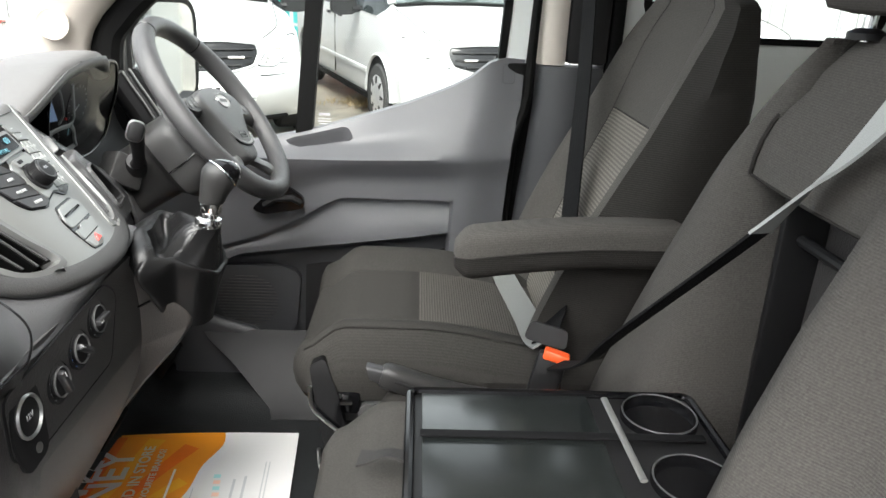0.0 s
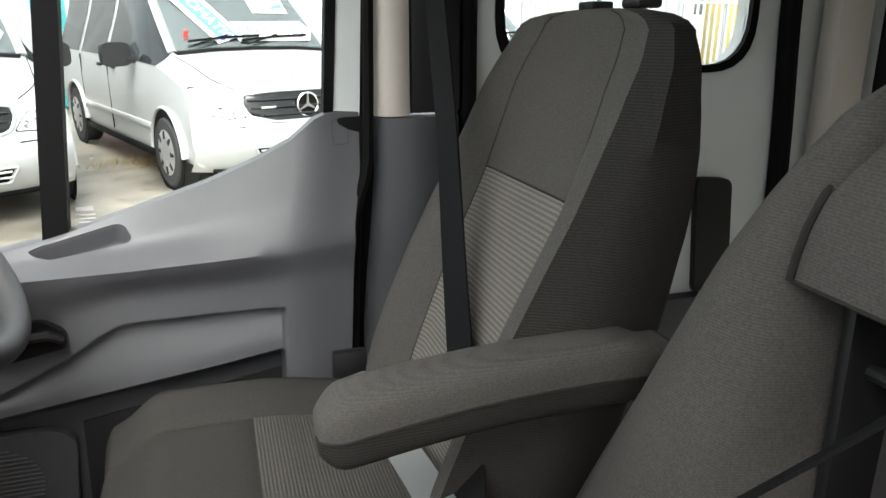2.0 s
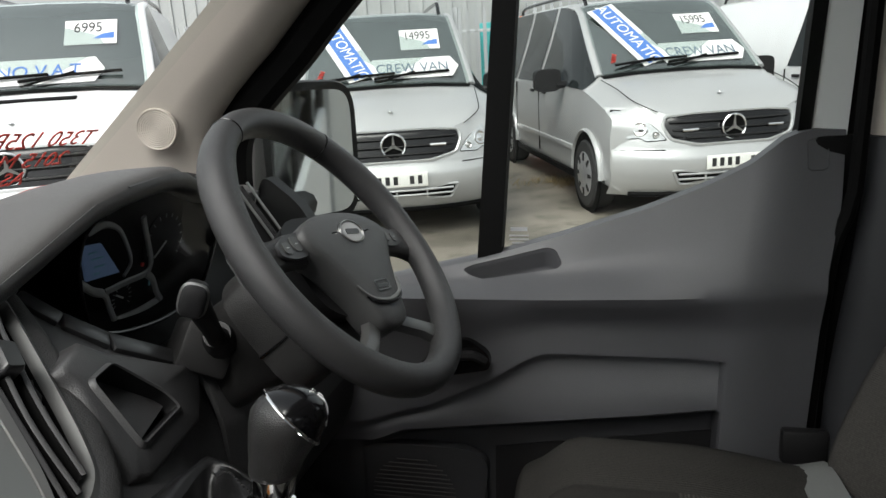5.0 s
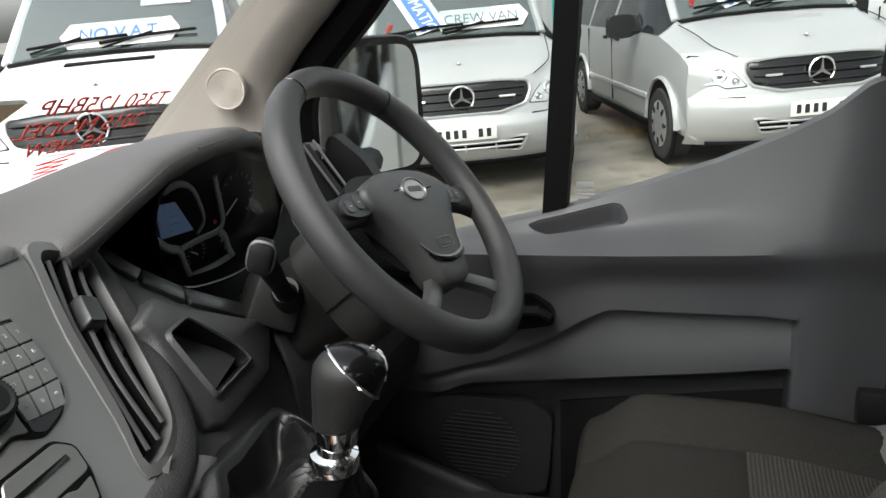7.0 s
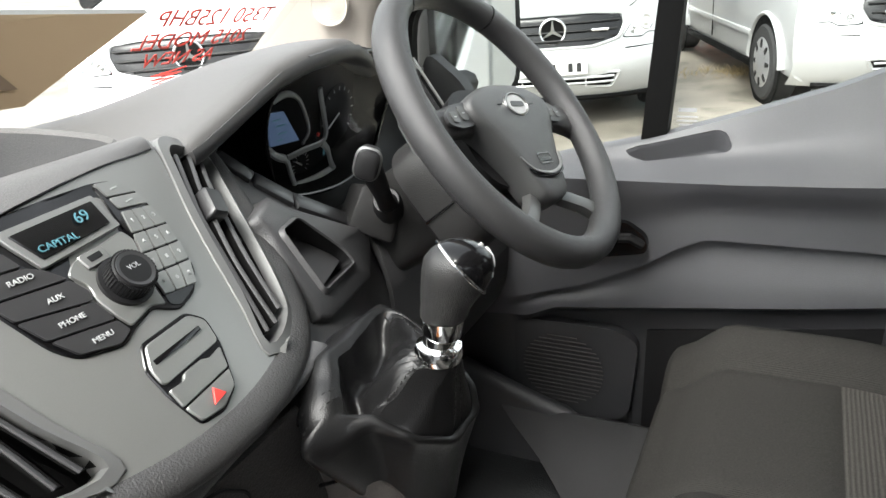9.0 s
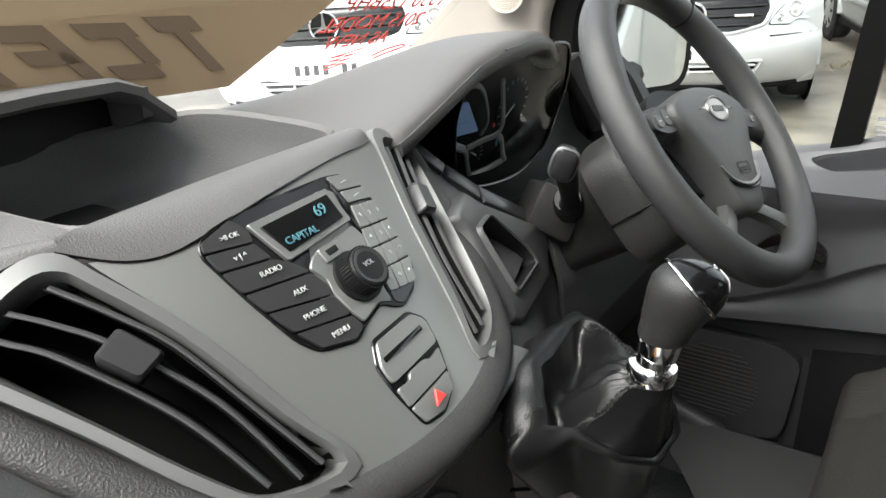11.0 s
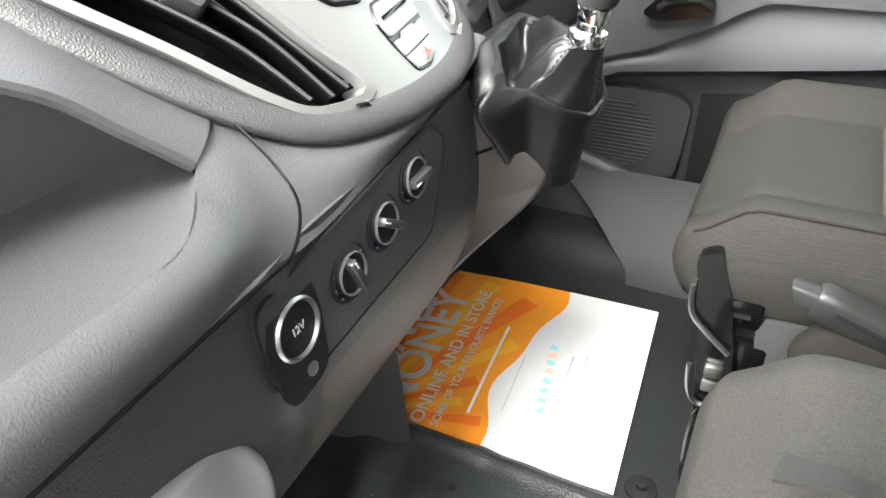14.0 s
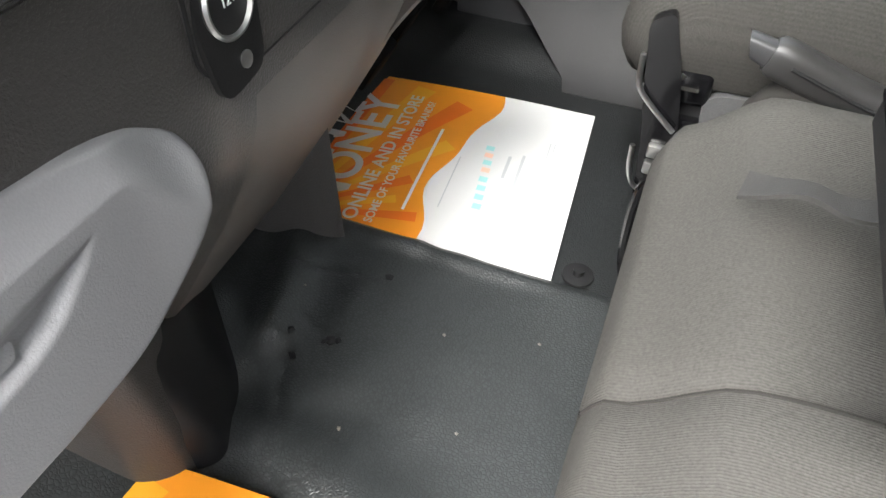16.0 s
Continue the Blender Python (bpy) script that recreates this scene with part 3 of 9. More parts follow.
def door_depth(x, z):
    s, c, p, e = lerp(SILL, x), lerp(CREASE, x), lerp(POCKET_TOP, x), lerp(LEDGE, x)
    if z >= c:                                   # slope from the crease out to the window
        t = (z - c) / max(s - c, 0.01)
        k = 0.60 - 0.55 * ease(-0.14, 0.10, x)
        y = 1.668 + 0.073 * (k * ease(-0.12, 0.45, t) + (1 - k) * t - k * ease(-0.12, 0.45, 0) * (1 - t))
    elif z >= p:
        t = (c - z) / max(c - p, 0.01)
        y = 1.668 + 0.030 * (ease(-0.08, 0.6, t) - ease(-0.08, 0.6, 0) * (1 - t)) * (1 - 0.6 * ease(0.0, 0.12, x))
    elif z >= e - 0.01:                          # the pocket's front with the pull ledge at its foot
        t = (p - z) / max(p - e, 0.01)
        y = 1.713 - 0.015 * ease(0.1, 1.0, t)
    elif z >= e - 0.03:
        y = 1.698 + 0.034 * (e - 0.01 - z) / 0.02
    else:
        y = 1.732
    if z < p:                                    # the ledge dies out towards the hinge
        y = 1.708 + (y - 1.708) * ease(-0.56, -0.44, x)
    if z < p and x > 0.05:                       # the plain rear post beside the pocket
        y += (1.698 - 0.018 * ease(0.0, 0.12, x) - y) * ease(0.051, 0.058, x)
    return y + 0.02 * ease(0.06, 0.18, x)


door = thing("door_1", "dark blue-grey plastic-trimmed driver's door, closed", "door", kind="structure")
zs = lambda x: [0.74 + (lerp(LEDGE, x) - 0.035 - 0.74) * i / 6 for i in range(7)] + [lerp(LEDGE, x) - k for k in (0.028, 0.02, 0.01)] + \
    [lerp(LEDGE, x) + (lerp(POCKET_TOP, x) - 0.003 - lerp(LEDGE, x)) * i / 6 for i in range(7)] + [lerp(POCKET_TOP, x) + 0.0002] + [lerp(POCKET_TOP, x) + (lerp(CREASE, x) - lerp(POCKET_TOP, x)) * i / 10 for i in range(1, 11)] + \
    [lerp(CREASE, x) + (lerp(SILL, x) - lerp(CREASE, x)) * i / 10 for i in range(1, 11)]
xs_door = sorted([-0.80 + 0.98 * i / 50 for i in range(51)] + [0.048, 0.052, 0.056, 0.059, 0.064, 0.07])
g = []
for x in xs_door:
    col = [Vector((x, door_depth(x, z), z)) for z in zs(x)]
    for v in col:                                # rear edge runs in towards its foot
        edge = lerp([(0.74, 0.135), (1.03, 0.138), (1.31, 0.153), (1.40, 0.171), (1.5, 0.178)], v.z)
        v.x = -0.80 + (v.x + 0.80) * (edge + 0.80) / 0.98
    col.append(col[-1] + Vector((0, 0.025, 0.002)))
    g.append(col)
k0 = 9
trim = part("door_trim", patch(g, 0, 56, k0, len(g[0]) - 1, thick=0.012, out=(0, -1, 0)), DOOR, door, smooth=50)
post = xs_door.index(0.056)
# below the ledge the shade is in the trim's colour
part("lower_trim", patch(g, 0, post, 0, k0, thick=0.012, out=(0, -1, 0)), DOOR_SHADED, door, smooth=50)
part("rear_post", patch(g, post, 56, 0, k0, thick=0.012, out=(0, -1, 0)), DOOR, door, smooth=50)
part("outer_skin", prism([(-0.80, 0.70), (0.17, 0.70), (0.17, 1.46), (0.0, 1.39), (-0.30, 1.28), (-0.80, 1.14)], 0.02, 0.004, m=Matrix(((1, 0, 0, 0), (0, 0, 1, 1.805), (0, 1, 0, 0), (0, 0, 0, 1)))), VAN_WHITE, door)
# cubby let into the sill
cub = [(-0.358, 1.299), (-0.340, 1.306), (-0.226, 1.334), (-0.213, 1.331), (-0.203, 1.313), (-0.209, 1.305), (-0.324, 1.288), (-0.345, 1.292)]
cut_cubby = bpy.data.objects.new("cutter", bpy.data.meshes.new("cutter"))
down = Vector((0, 0.35, -1))
cub_on = [Vector((x, door_depth(x, z), z)) for x, z in rounded(cub, 0.006, 5)]
cut_bm = loft([[p + down * k for p in cub_on] for k in (-0.03, 0.05)])
bmesh.ops.recalc_face_normals(cut_bm, faces=cut_bm.faces[:])
cut_bm.to_mesh(cut_cubby.data)
scene.collection.objects.link(cut_cubby)
bpy.context.view_layer.update()
cut_cubby.matrix_world = trim.matrix_world
mod = trim.modifiers.new("opening", "BOOLEAN")
mod.operation = "DIFFERENCE"
mod.solver = "EXACT"
mod.object = cut_cubby
graph = bpy.context.evaluated_depsgraph_get()
graph.update()
opened = bpy.data.meshes.new_from_object(trim.evaluated_get(graph))
trim.modifiers.clear()
trim.data = opened
bpy.data.objects.remove(cut_cubby)
mid = sum(cub_on, Vector()) / len(cub_on)
bowl = [[mid + (p - mid) * f + down * k for p in cub_on] for f, k in ((1.03, 0.0005), (1.0, 0.001), (0.985, 0.006), (0.95, 0.027), (0.90, 0.032), (0.5, 0.033), (0.02, 0.033))]
part("cubby_bowl", loft(bowl, caps=False), DOOR, trim, smooth=50)
part("cubby_rim", tube([mid + (p - mid) * 1.10 + Vector((0, door_depth((mid + (p - mid) * 1.10).x, (mid + (p - mid) * 1.10).z) - (mid + (p - mid) * 1.10).y, 0)) for p in cub_on], 0.0008, 6, closed=True), RUBBER, trim)
# lower bin and speaker
bin_rows = []
for i in range(25):
    x = -0.62 + 0.75 * i / 24
    top = lerp([(-0.62, 0.93), (-0.50, 0.885), (-0.42, 0.862), (-0.36, 0.80), (-0.33, 0.785), (0.13, 0.80)], x)
    bin_rows.append([(x, 1.735, 0.72), (x, 1.655, 0.73), (x, 1.648, top - 0.02), (x, 1.652, top - 0.004), (x, 1.66, top), (x, 1.672, top - 0.003), (x, 1.69, top - 0.04), (x, 1.735, top - 0.06)])
# dark sheet for the shade in the gap above the bin
part("bin_shade", prism([(-0.322, 0.76), (0.05, 0.76), (0.05, 1.06), (-0.20, 1.02), (-0.315, 1.0)], 0.003, m=Matrix(((1, 0, 0, 0), (0, 0, 1, 1.7275), (0, 1, 0, 0), (0, 0, 0, 1)))), DARK, door)
# bin and speaker panel take the same shade-darkened plastic
part("door_bin", loft(bin_rows), DOOR_SHADED, door, smooth=50)
part("speaker_panel", prism(rounded([(-0.60, 0.92), (-0.50, 0.84), (-0.42, 0.815), (-0.34, 0.83), (-0.325, 0.98), (-0.36, 1.0), (-0.57, 1.0)], 0.03), 0.02, 0.006, m=Matrix(((1, 0, 0, 0), (0, 0, 1, 1.712), (0, 1, 0, 0), (0, 0, 0, 1)))), DOOR_SHADED, door)
for k in range(17):
    w = math.sqrt(max(0.0, 1 - ((k - 8) / 8.6) ** 2)) * 0.072
    part("speaker_slot", block((-0.455, 1.7112, 0.845 + 0.008 * k), (2 * w, 0.003, 0.0022), 0.0006), KNEE, door)
# latch handle in its dark surround
part("latch_surround", prism(rounded([(-0.385, 1.195), (-0.345, 1.205), (-0.312, 1.18), (-0.31, 1.155), (-0.40, 1.138), (-0.43, 1.15)], 0.012), 0.022, 0.005, m=Matrix(((1, 0, 0, 0), (0, 0, 1, 1.682), (0, 1, 0, 0), (0, 0, 0, 1)))), GLOSS, door)
part("latch_handle", tube([(-0.40, 1.684, 1.16), (-0.37, 1.676, 1.178), (-0.335, 1.676, 1.18), (-0.318, 1.684, 1.168)], 0.008, 8), DARK, door)
part("tab_outline", tube([(x, door_depth(x, z) + 0.0004, z) for x, z in rounded([(0.128, 1.487), (0.155, 1.487), (0.155, 1.446), (0.128, 1.446)], 0.008, 5)], 0.0008, 6, closed=True), DOOR_SHADED, trim)
# window frame, dividing bar and panes
part("window_bar", prism([(-0.337, 1.30), (-0.30, 1.30), (-0.236, 2.0), (-0.27, 2.0)], 0.03, 0.006, m=Matrix(((1, 0, 0, 0), (0, 0, 1, 1.742), (0, 1, 0, 0), (0, 0, 0, 1)))), RUBBER, door)
part("window_frame_front", tube(curve([(-0.745, 1.745, 1.25), (-0.742, 1.745, 1.48), (-0.70, 1.745, 1.56), (-0.61, 1.745, 1.645), (-0.50, 1.74, 1.75), (-0.12, 1.72, 2.08)], 8), 0.034, 10), RUBBER, door)
part("window_frame_top", block((0.08, 1.725, 2.08), (0.3, 0.05, 0.06), 0.012), DOOR, door)
part("window_frame_rear", prism([(0.126, 1.43), (0.178, 1.43), (0.206, 2.1), (0.170, 2.1)], 0.03, 0.006, m=Matrix(((1, 0, 0, 0), (0, 0, 1, 1.766), (0, 1, 0, 0), (0, 0, 0, 1)))), BODY_IN, door)
part("window_channel", prism([(0.114, 1.43), (0.130, 1.43), (0.174, 2.1), (0.152, 2.1)], 0.03, 0.004, m=Matrix(((1, 0, 0, 0), (0, 0, 1, 1.763), (0, 1, 0, 0), (0, 0, 0, 1)))), RUBBER, door)
pane = part("pane", prism([(-0.74, 1.2), (-0.3, 1.30), (0.13, 1.48), (0.17, 2.08), (-0.12, 2.08), (-0.50, 1.745), (-0.70, 1.555)], 0.004, m=Matrix(((1, 0, 0, 0), (0, 0, 1, 1.762), (0, 1, 0, 0), (0, 0, 0, 1)))), GLASS, door)
pane.visible_shadow = False
# etched marks at the foot of the pane
for k, (w, z) in enumerate(((0.026, 1.372), (0.03, 1.362), (0.03, 1.356), (0.022, 1.350))):
    part("etched_mark", block((-0.272, 1.7605, z - 0.014), (w, 0.001, 0.0022 if k else 0.006)), GREY_INK, pane)
part("door_core", block((-0.33, 1.775, 0.95), (1.05, 0.03, 0.5), 0.004), DARK, door)
part("shut_face", block((0.175, 1.775, 1.1), (0.08, 0.05, 0.78), 0.006), RUBBER, door)
part("latch_post", block((0.215, 1.79, 1.8), (0.09, 0.03, 0.7), 0.006), RUBBER, door)
# door seal at the rear edge
part("door_seal", tube(curve([(0.20, 1.725, 2.1), (0.187, 1.725, 1.5), (0.180, 1.722, 1.4), (0.16, 1.722, 1.31), (0.147, 1.722, 1.03), (0.147, 1.722, 0.8)], 8), 0.010, 8), RUBBER, door)

# door mirror outside
mir = thing("door_mirror", "black plastic door mirror with a tall glass outside the driver's window", "mirror")
mm = frame_of((-0.70, 1.955, 1.462), (0.62, 0.78, 0.0), (0.04, 0, 1))
part("mirror_shell", loft([[mm @ Vector((x * s, y * s, z)) for x, y in oval(0.10, 0.135, 5, 28)] for s, z in ((0.98, 0.02), (1.0, 0.012), (1.0, -0.03), (0.9, -0.07), (0.6, -0.09))]), DARK, mir)
part("mirror_glass", prism(oval(0.086, 0.118, 6, 28), 0.006, m=mm @ Matrix.Translation((0, 0, 0.016))), MIRROR, mir)
part("mirror_arm", tube([(-0.70, 1.80, 1.36), (-0.71, 1.88, 1.36), (-0.72, 1.95, 1.37)], [0.04, 0.03, 0.035], 12), DARK, mir)
part("mirror_foot", prism(rounded([(-0.78, 1.24), (-0.62, 1.27), (-0.60, 1.33), (-0.64, 1.40), (-0.70, 1.45)], 0.02), 0.03, 0.008, m=Matrix(((1, 0, 0, 0), (0, 0, 1, 1.765), (0, 1, 0, 0), (0, 0, 0, 1)))), DARK, mir)

# centre pillar behind the door
pillar = thing("pillar_centre_right", "grey and beige plastic pillar trim with a dark belt slot", "pillar trim", kind="structure")


def pillar_rows(z0, z1, f):
    rows = []
    for i in range(9):
        z = z0 + (z1 - z0) * i / 8
        rows.append([Vector(p) for p in f(z)])
    return rows


# lower pillar also coloured dark for the weak light there
part("lower_pillar_trim", loft(pillar_rows(0.74, 1.49, lambda z: [(0.17 + 0.03 * ease(1.05, 1.45, z), 1.78, z), (0.172 + 0.03 * ease(1.05, 1.45, z), 1.735, z), (0.19 + 0.03 * ease(1.05, 1.45, z), 1.712, z), (0.30, 1.70, z), (0.345, 1.715, z), (0.36, 1.78, z)])), DOOR_SHADED, pillar, smooth=50)
part("upper_pillar_trim", loft(pillar_rows(1.492, 2.14, lambda z: [(0.20, 1.78, z), (0.203, 1.735, z), (0.215, 1.72, z), (0.245, 1.718, z), (0.262, 1.73, z), (0.262, 1.78, z)])), BEIGE, pillar, smooth=50)
part("belt_slot", block((0.31, 1.755, 1.82), (0.09, 0.05, 0.65), 0.008), DARK, pillar)
part("pillar_edge", block((0.372, 1.755, 1.75), (0.03, 0.05, 0.85), 0.01), RUBBER, pillar)
pillar_left = part("pillar_centre_left", block((0.27, 0.1, 1.45), (0.17, 0.1, 1.42), 0.03), DOOR)
tagged(pillar_left, "grey plastic pillar trim behind the open passenger doorway", "pillar trim", kind="structure")

# red marker writing on the outside of the windscreen, seen from behind
def on_screen(text, y, s, size, width):
    """A handwritten line, centred, sloping down towards the driver's side."""
    o = screen_point(s, y, -0.004)
    along = screen_point(s + 0.0045, y - 0.05, -0.004) - o
    m = frame_of(o, along, screen_point(s + 0.05, y, -0.004) - o)
    ob = lettering(text, size, RED, windscreen, Matrix.Identity(4), "handwriting")
    w = max(v.co.x for v in ob.data.vertices) - min(v.co.x for v in ob.data.vertices)
    for v in ob.data.vertices:
        v.co.x, v.co.y = v.co.x * width / w + 0.12 * v.co.y, v.co.y + 0.004 * noise.noise((v.co.x * 25, v.co.y * 9, len(text)))
    ob.data.transform(m)


on_screen("T350 125BHP", 1.491, 0.217, 0.046, 0.232)
on_screen("2015 MODEL", 1.4735, 0.173, 0.046, 0.226)
on_screen("AS NEW", 1.4657, 0.1326, 0.042, 0.143)
zig = []
for k in range(4):
    zig += [(0.108 - 0.011 * k, 1.492 - 0.004 * k), (0.098 - 0.011 * k, 1.432 + 0.003 * k)]
part("scribble", tube([screen_point(s_, y_, -0.003) for s_, y_ in zig], 0.0011, 6), RED, windscreen)
part("scribble", tube(curve([screen_point(s_, y_, -0.003) for s_, y_ in ((0.080, 1.535), (0.092, 1.56), (0.096, 1.595), (0.088, 1.60), (0.080, 1.57), (0.07, 1.545))], 5), 0.0014, 6), RED, windscreen)

# the open passenger doorway: sill, top rail and the door leaf swung out
sill_left = part("sill_left", block((-0.28, 0.10, 0.73), (1.0, 0.10, 0.16), 0.02), DOOR_SHADED)
tagged(sill_left, "grey plastic step sill of the passenger doorway", "sill", kind="structure")
rail_left = part("roof_rail_left", block((-0.05, 0.13, 2.08), (0.9, 0.12, 0.18), 0.03), BEIGE)
tagged(rail_left, "pale trim along the top of the passenger doorway", "trim", kind="structure")
door_2 = thing("door_2", "grey passenger door, swung open", "door", kind="structure", m=CAB @ Matrix.Translation((-0.78, 0.06, 0)) @ Matrix.Rotation(radians(-62), 4, "Z"))
part("door_trim", block((0.48, 0.03, 1.05), (0.96, 0.07, 0.62), 0.03), DOOR, door_2)
part("outer_skin", block((0.48, -0.02, 1.05), (0.98, 0.03, 0.66), 0.012), VAN_WHITE, door_2)
part("window_frame", tube(curve([(0.03, 0.0, 1.36), (0.15, 0.0, 1.62), (0.45, 0.0, 2.0), (0.9, 0.0, 2.05), (0.95, 0.0, 1.38)], 6), 0.028, 8), RUBBER, door_2)

arch_l = part("footwell_trim", loft([[(x, y, z) for x, y in rounded([(-0.92, 0.575), (xa - 0.16, 0.585), (xa - 0.03, 0.605), (xa, 0.635), (xa - 0.03, 0.715), (xa - 0.15, 0.80), (-0.92, 0.85)], 0.03, 5)] for z, xa in ((0.70, -0.520), (0.80, -0.533), (0.92, -0.565), (1.04, -0.61))]), CONSOLE_DARK, smooth=60)
tagged(arch_l, "brown-grey moulded trim at the front of the passenger footwell", "trim", kind="structure")


# ---------------------------------------------------------------- dashboard
dash = thing("dashboard", "dark grey grained plastic dashboard with satin silver centre panel", "dashboard")


def Q(u, v, off=0.0):
    """A place on the bowed centre panel: u across from its middle, v up its slope, off proud of it."""
    bow, turn = (1.75, 0.0) if u > 0 else (1.3, 0.2)
    return Vector((-0.4437 - 0.6167 * v - bow * u * u + 0.76 * off, 0.9236 + 0.95 * u + turn * u * u + 2.2 * u * off, 1.3382 + 0.7034 * v + 0.65 * off))


def hood_z(y):
    return lerp([(1.08, 1.455), (1.13, 1.468), (1.186, 1.488), (1.245, 1.508), (1.30, 1.515), (1.36, 1.517), (1.40, 1.513), (1.43, 1.503), (1.47, 1.489), (1.53, 1.473), (1.62, 1.455), (1.7, 1.44)], y)


def hood_back(y):
    """How far the lip of the hood falls back towards the door."""
    return lerp([(1.36, 0.0), (1.42, 0.012), (1.47, 0.035), (1.55, 0.065), (1.7, 0.09)], y)


def ledge_z(y):
    return lerp([(1.06, 1.46), (1.15, 1.447), (1.197, 1.388), (1.23, 1.357), (1.318, 1.300), (1.5, 1.285), (1.72, 1.285)], y)


def profile(y):
    """Dashboard outline at y, from the windscreen's foot round to the footwell."""
    hz, lz = hood_z(y), ledge_z(y)
    lx = lerp([(1.12, -0.672), (1.175, -0.655), (1.197, -0.617), (1.23, -0.598), (1.318, -0.584), (1.4, -0.59)], y)
    hb_ = hood_back(y)
    driver = [(-1.0, 1.425), (-0.88, 1.455), (-0.74 - hb_ * 0.8, hz - 0.014), (-0.625 - hb_, hz), (-0.600 - hb_, hz - 0.010), (-0.612 - hb_, hz - 0.022), (-0.70 - hb_ * 0.3, hz - 0.03),
              (-0.715, min(1.40, lz + 0.03)), (lx - 0.03, lz - 0.012), (lx, lz), (lx + 0.023, lz - 0.012), (-0.545, lz - 0.06), (-0.542, 1.20), (-0.54, 1.14), (-0.56, 1.05), (-0.66, 0.95), (-0.85, 0.9)]
    u = y - 0.93
    w = 1.75 * u * u
    centre = [(-1.02, 1.415), (-0.90, 1.430), (-0.85, 1.412), (-0.78, 1.39), (-0.74, 1.38), (-0.715 - w * 0.5, 1.378), (-0.69 - w * 0.8, 1.373), (-0.64 - w * 0.8, 1.355), (-0.60 - w * 0.8, 1.335), (-0.545 - w * 0.8, 1.315), (-0.478 - w * 0.8, 1.300),
              (-0.446, 1.304), (-0.438, 1.300), (-0.432, 1.292), (-0.436, 1.18), (-0.47, 1.06), (-0.62, 0.80)]
    ex = lerp([(0.2, -0.600), (0.50, -0.585), (0.57, -0.555), (0.628, -0.520), (0.66, -0.500), (0.692, -0.480)], y)
    ez = lerp([(0.2, 1.450), (0.50, 1.448), (0.57, 1.442), (0.628, 1.418), (0.66, 1.385), (0.692, 1.345)], y)
    d = ease(0.697, 0.672, y)
    deep = lambda x, z, t: (ex + (-0.452 - ex) * t + (x - ex - (-0.452 - ex) * t) * d, ez + (1.334 - ez) * t + (z - ez - (1.334 - ez) * t) * d)
    side = [(-1.0, 1.425), (-0.90, 1.448), (-0.80, 1.455), (-0.72, 1.458), (-0.655, 1.458), (ex, ez), deep(ex - 0.012, ez - 0.010, 0.2), deep(-0.645, ez - 0.03, 0.4), deep(-0.655, 1.335, 0.5), deep(-0.64, 1.298, 0.6), deep(-0.50, 1.305, 0.8),
            (-0.456, 1.333), (-0.438, 1.339), (-0.418, 1.299), (-0.432, 1.285), (-0.445, 1.10), (-0.62, 0.98)]
    out = []
    for k, (p, q, r) in enumerate(zip(side, centre, driver)):
        yr = lerp([(1.30, 0.785), (1.332, 0.762), (1.369, 0.725), (1.42, 0.685), (1.455, 0.664)], p[1] if k > 3 else 1.455)
        a = ease(yr - 0.034, yr + 0.006, y) if k < 11 else ease(0.66, 0.73, y)
        ym = 1.86 - lerp([(1.30, 0.785), (1.332, 0.762), (1.369, 0.725), (1.42, 0.685), (1.455, 0.664)], r[1])
        b = ease(1.045, 1.10, y) if k < 7 else ease(ym - 0.010, ym + 0.03, y)
        v = Vector(p).lerp(Vector(q), a).lerp(Vector(r), b)
        out.append((v.x, v.y))
    return out


ys = [0.14, 0.2, 0.3, 0.4, 0.5, 0.55, 0.58, 0.60, 0.615, 0.63, 0.645, 0.66, 0.67, 0.68, 0.685, 0.69, 0.695, 0.70, 0.71, 0.72, 0.73, 0.74, 0.75, 0.765, 0.78, 0.82, 0.86, 0.90, 0.93, 0.96, 1.0, 1.03, 1.045, 1.06, 1.0725, 1.085, 1.10] + [1.12 + 0.04 * i for i in range(16)]
grid = [[Vector((p.x, y, p.y)) for p in curve([(x, z, 0) for x, z in profile(y)], 4)] for y in ys]
part("dash_top", patch(grid, 0, len(ys) - 1, 0, 16, thick=0.006, out=(1, 0, 1)), DASH_TOP, dash, smooth=60)
ib = next(i for i, y in enumerate(ys) if y > 1.099)
id_ = next(i for i, y in enumerate(ys) if y > 1.295)
part("hood_lip", patch(grid, ib, len(ys) - 1, 16, 21, thick=0.006, out=(1, 0, 1)), DASH, dash, smooth=60)
part("cluster_recess", patch(grid, ib, len(ys) - 1, 21, 34, thick=0.006, out=(1, 0, 0)), DARK, dash, smooth=60)
part("driver_face", patch(grid, id_, len(ys) - 1, 34, 52, thick=0.006, out=(1, 0, 0)), DASH, dash, smooth=60)
ik = next(i for i, y in enumerate(ys) if y > 0.725)
part("dash_knee", patch(grid, 0, ik, 52, 64, thick=0.006, out=(1, 0, 0)), KNEE, dash, smooth=60)
part("knee_band", patch(grid, ik, ib, 52, 57, thick=0.006, out=(1, 0, 0)), KNEE, dash, smooth=60)
part("knee_panel", patch(grid, ik, ib, 57, 64, thick=0.006, out=(1, 0, 0)), CONSOLE, dash, "brown-grey plastic knee panel", smooth=60)
part("driver_knee", patch(grid, ib, len(ys) - 1, 52, 64, thick=0.006, out=(1, 0, 0)), COLUMN, dash, smooth=60)

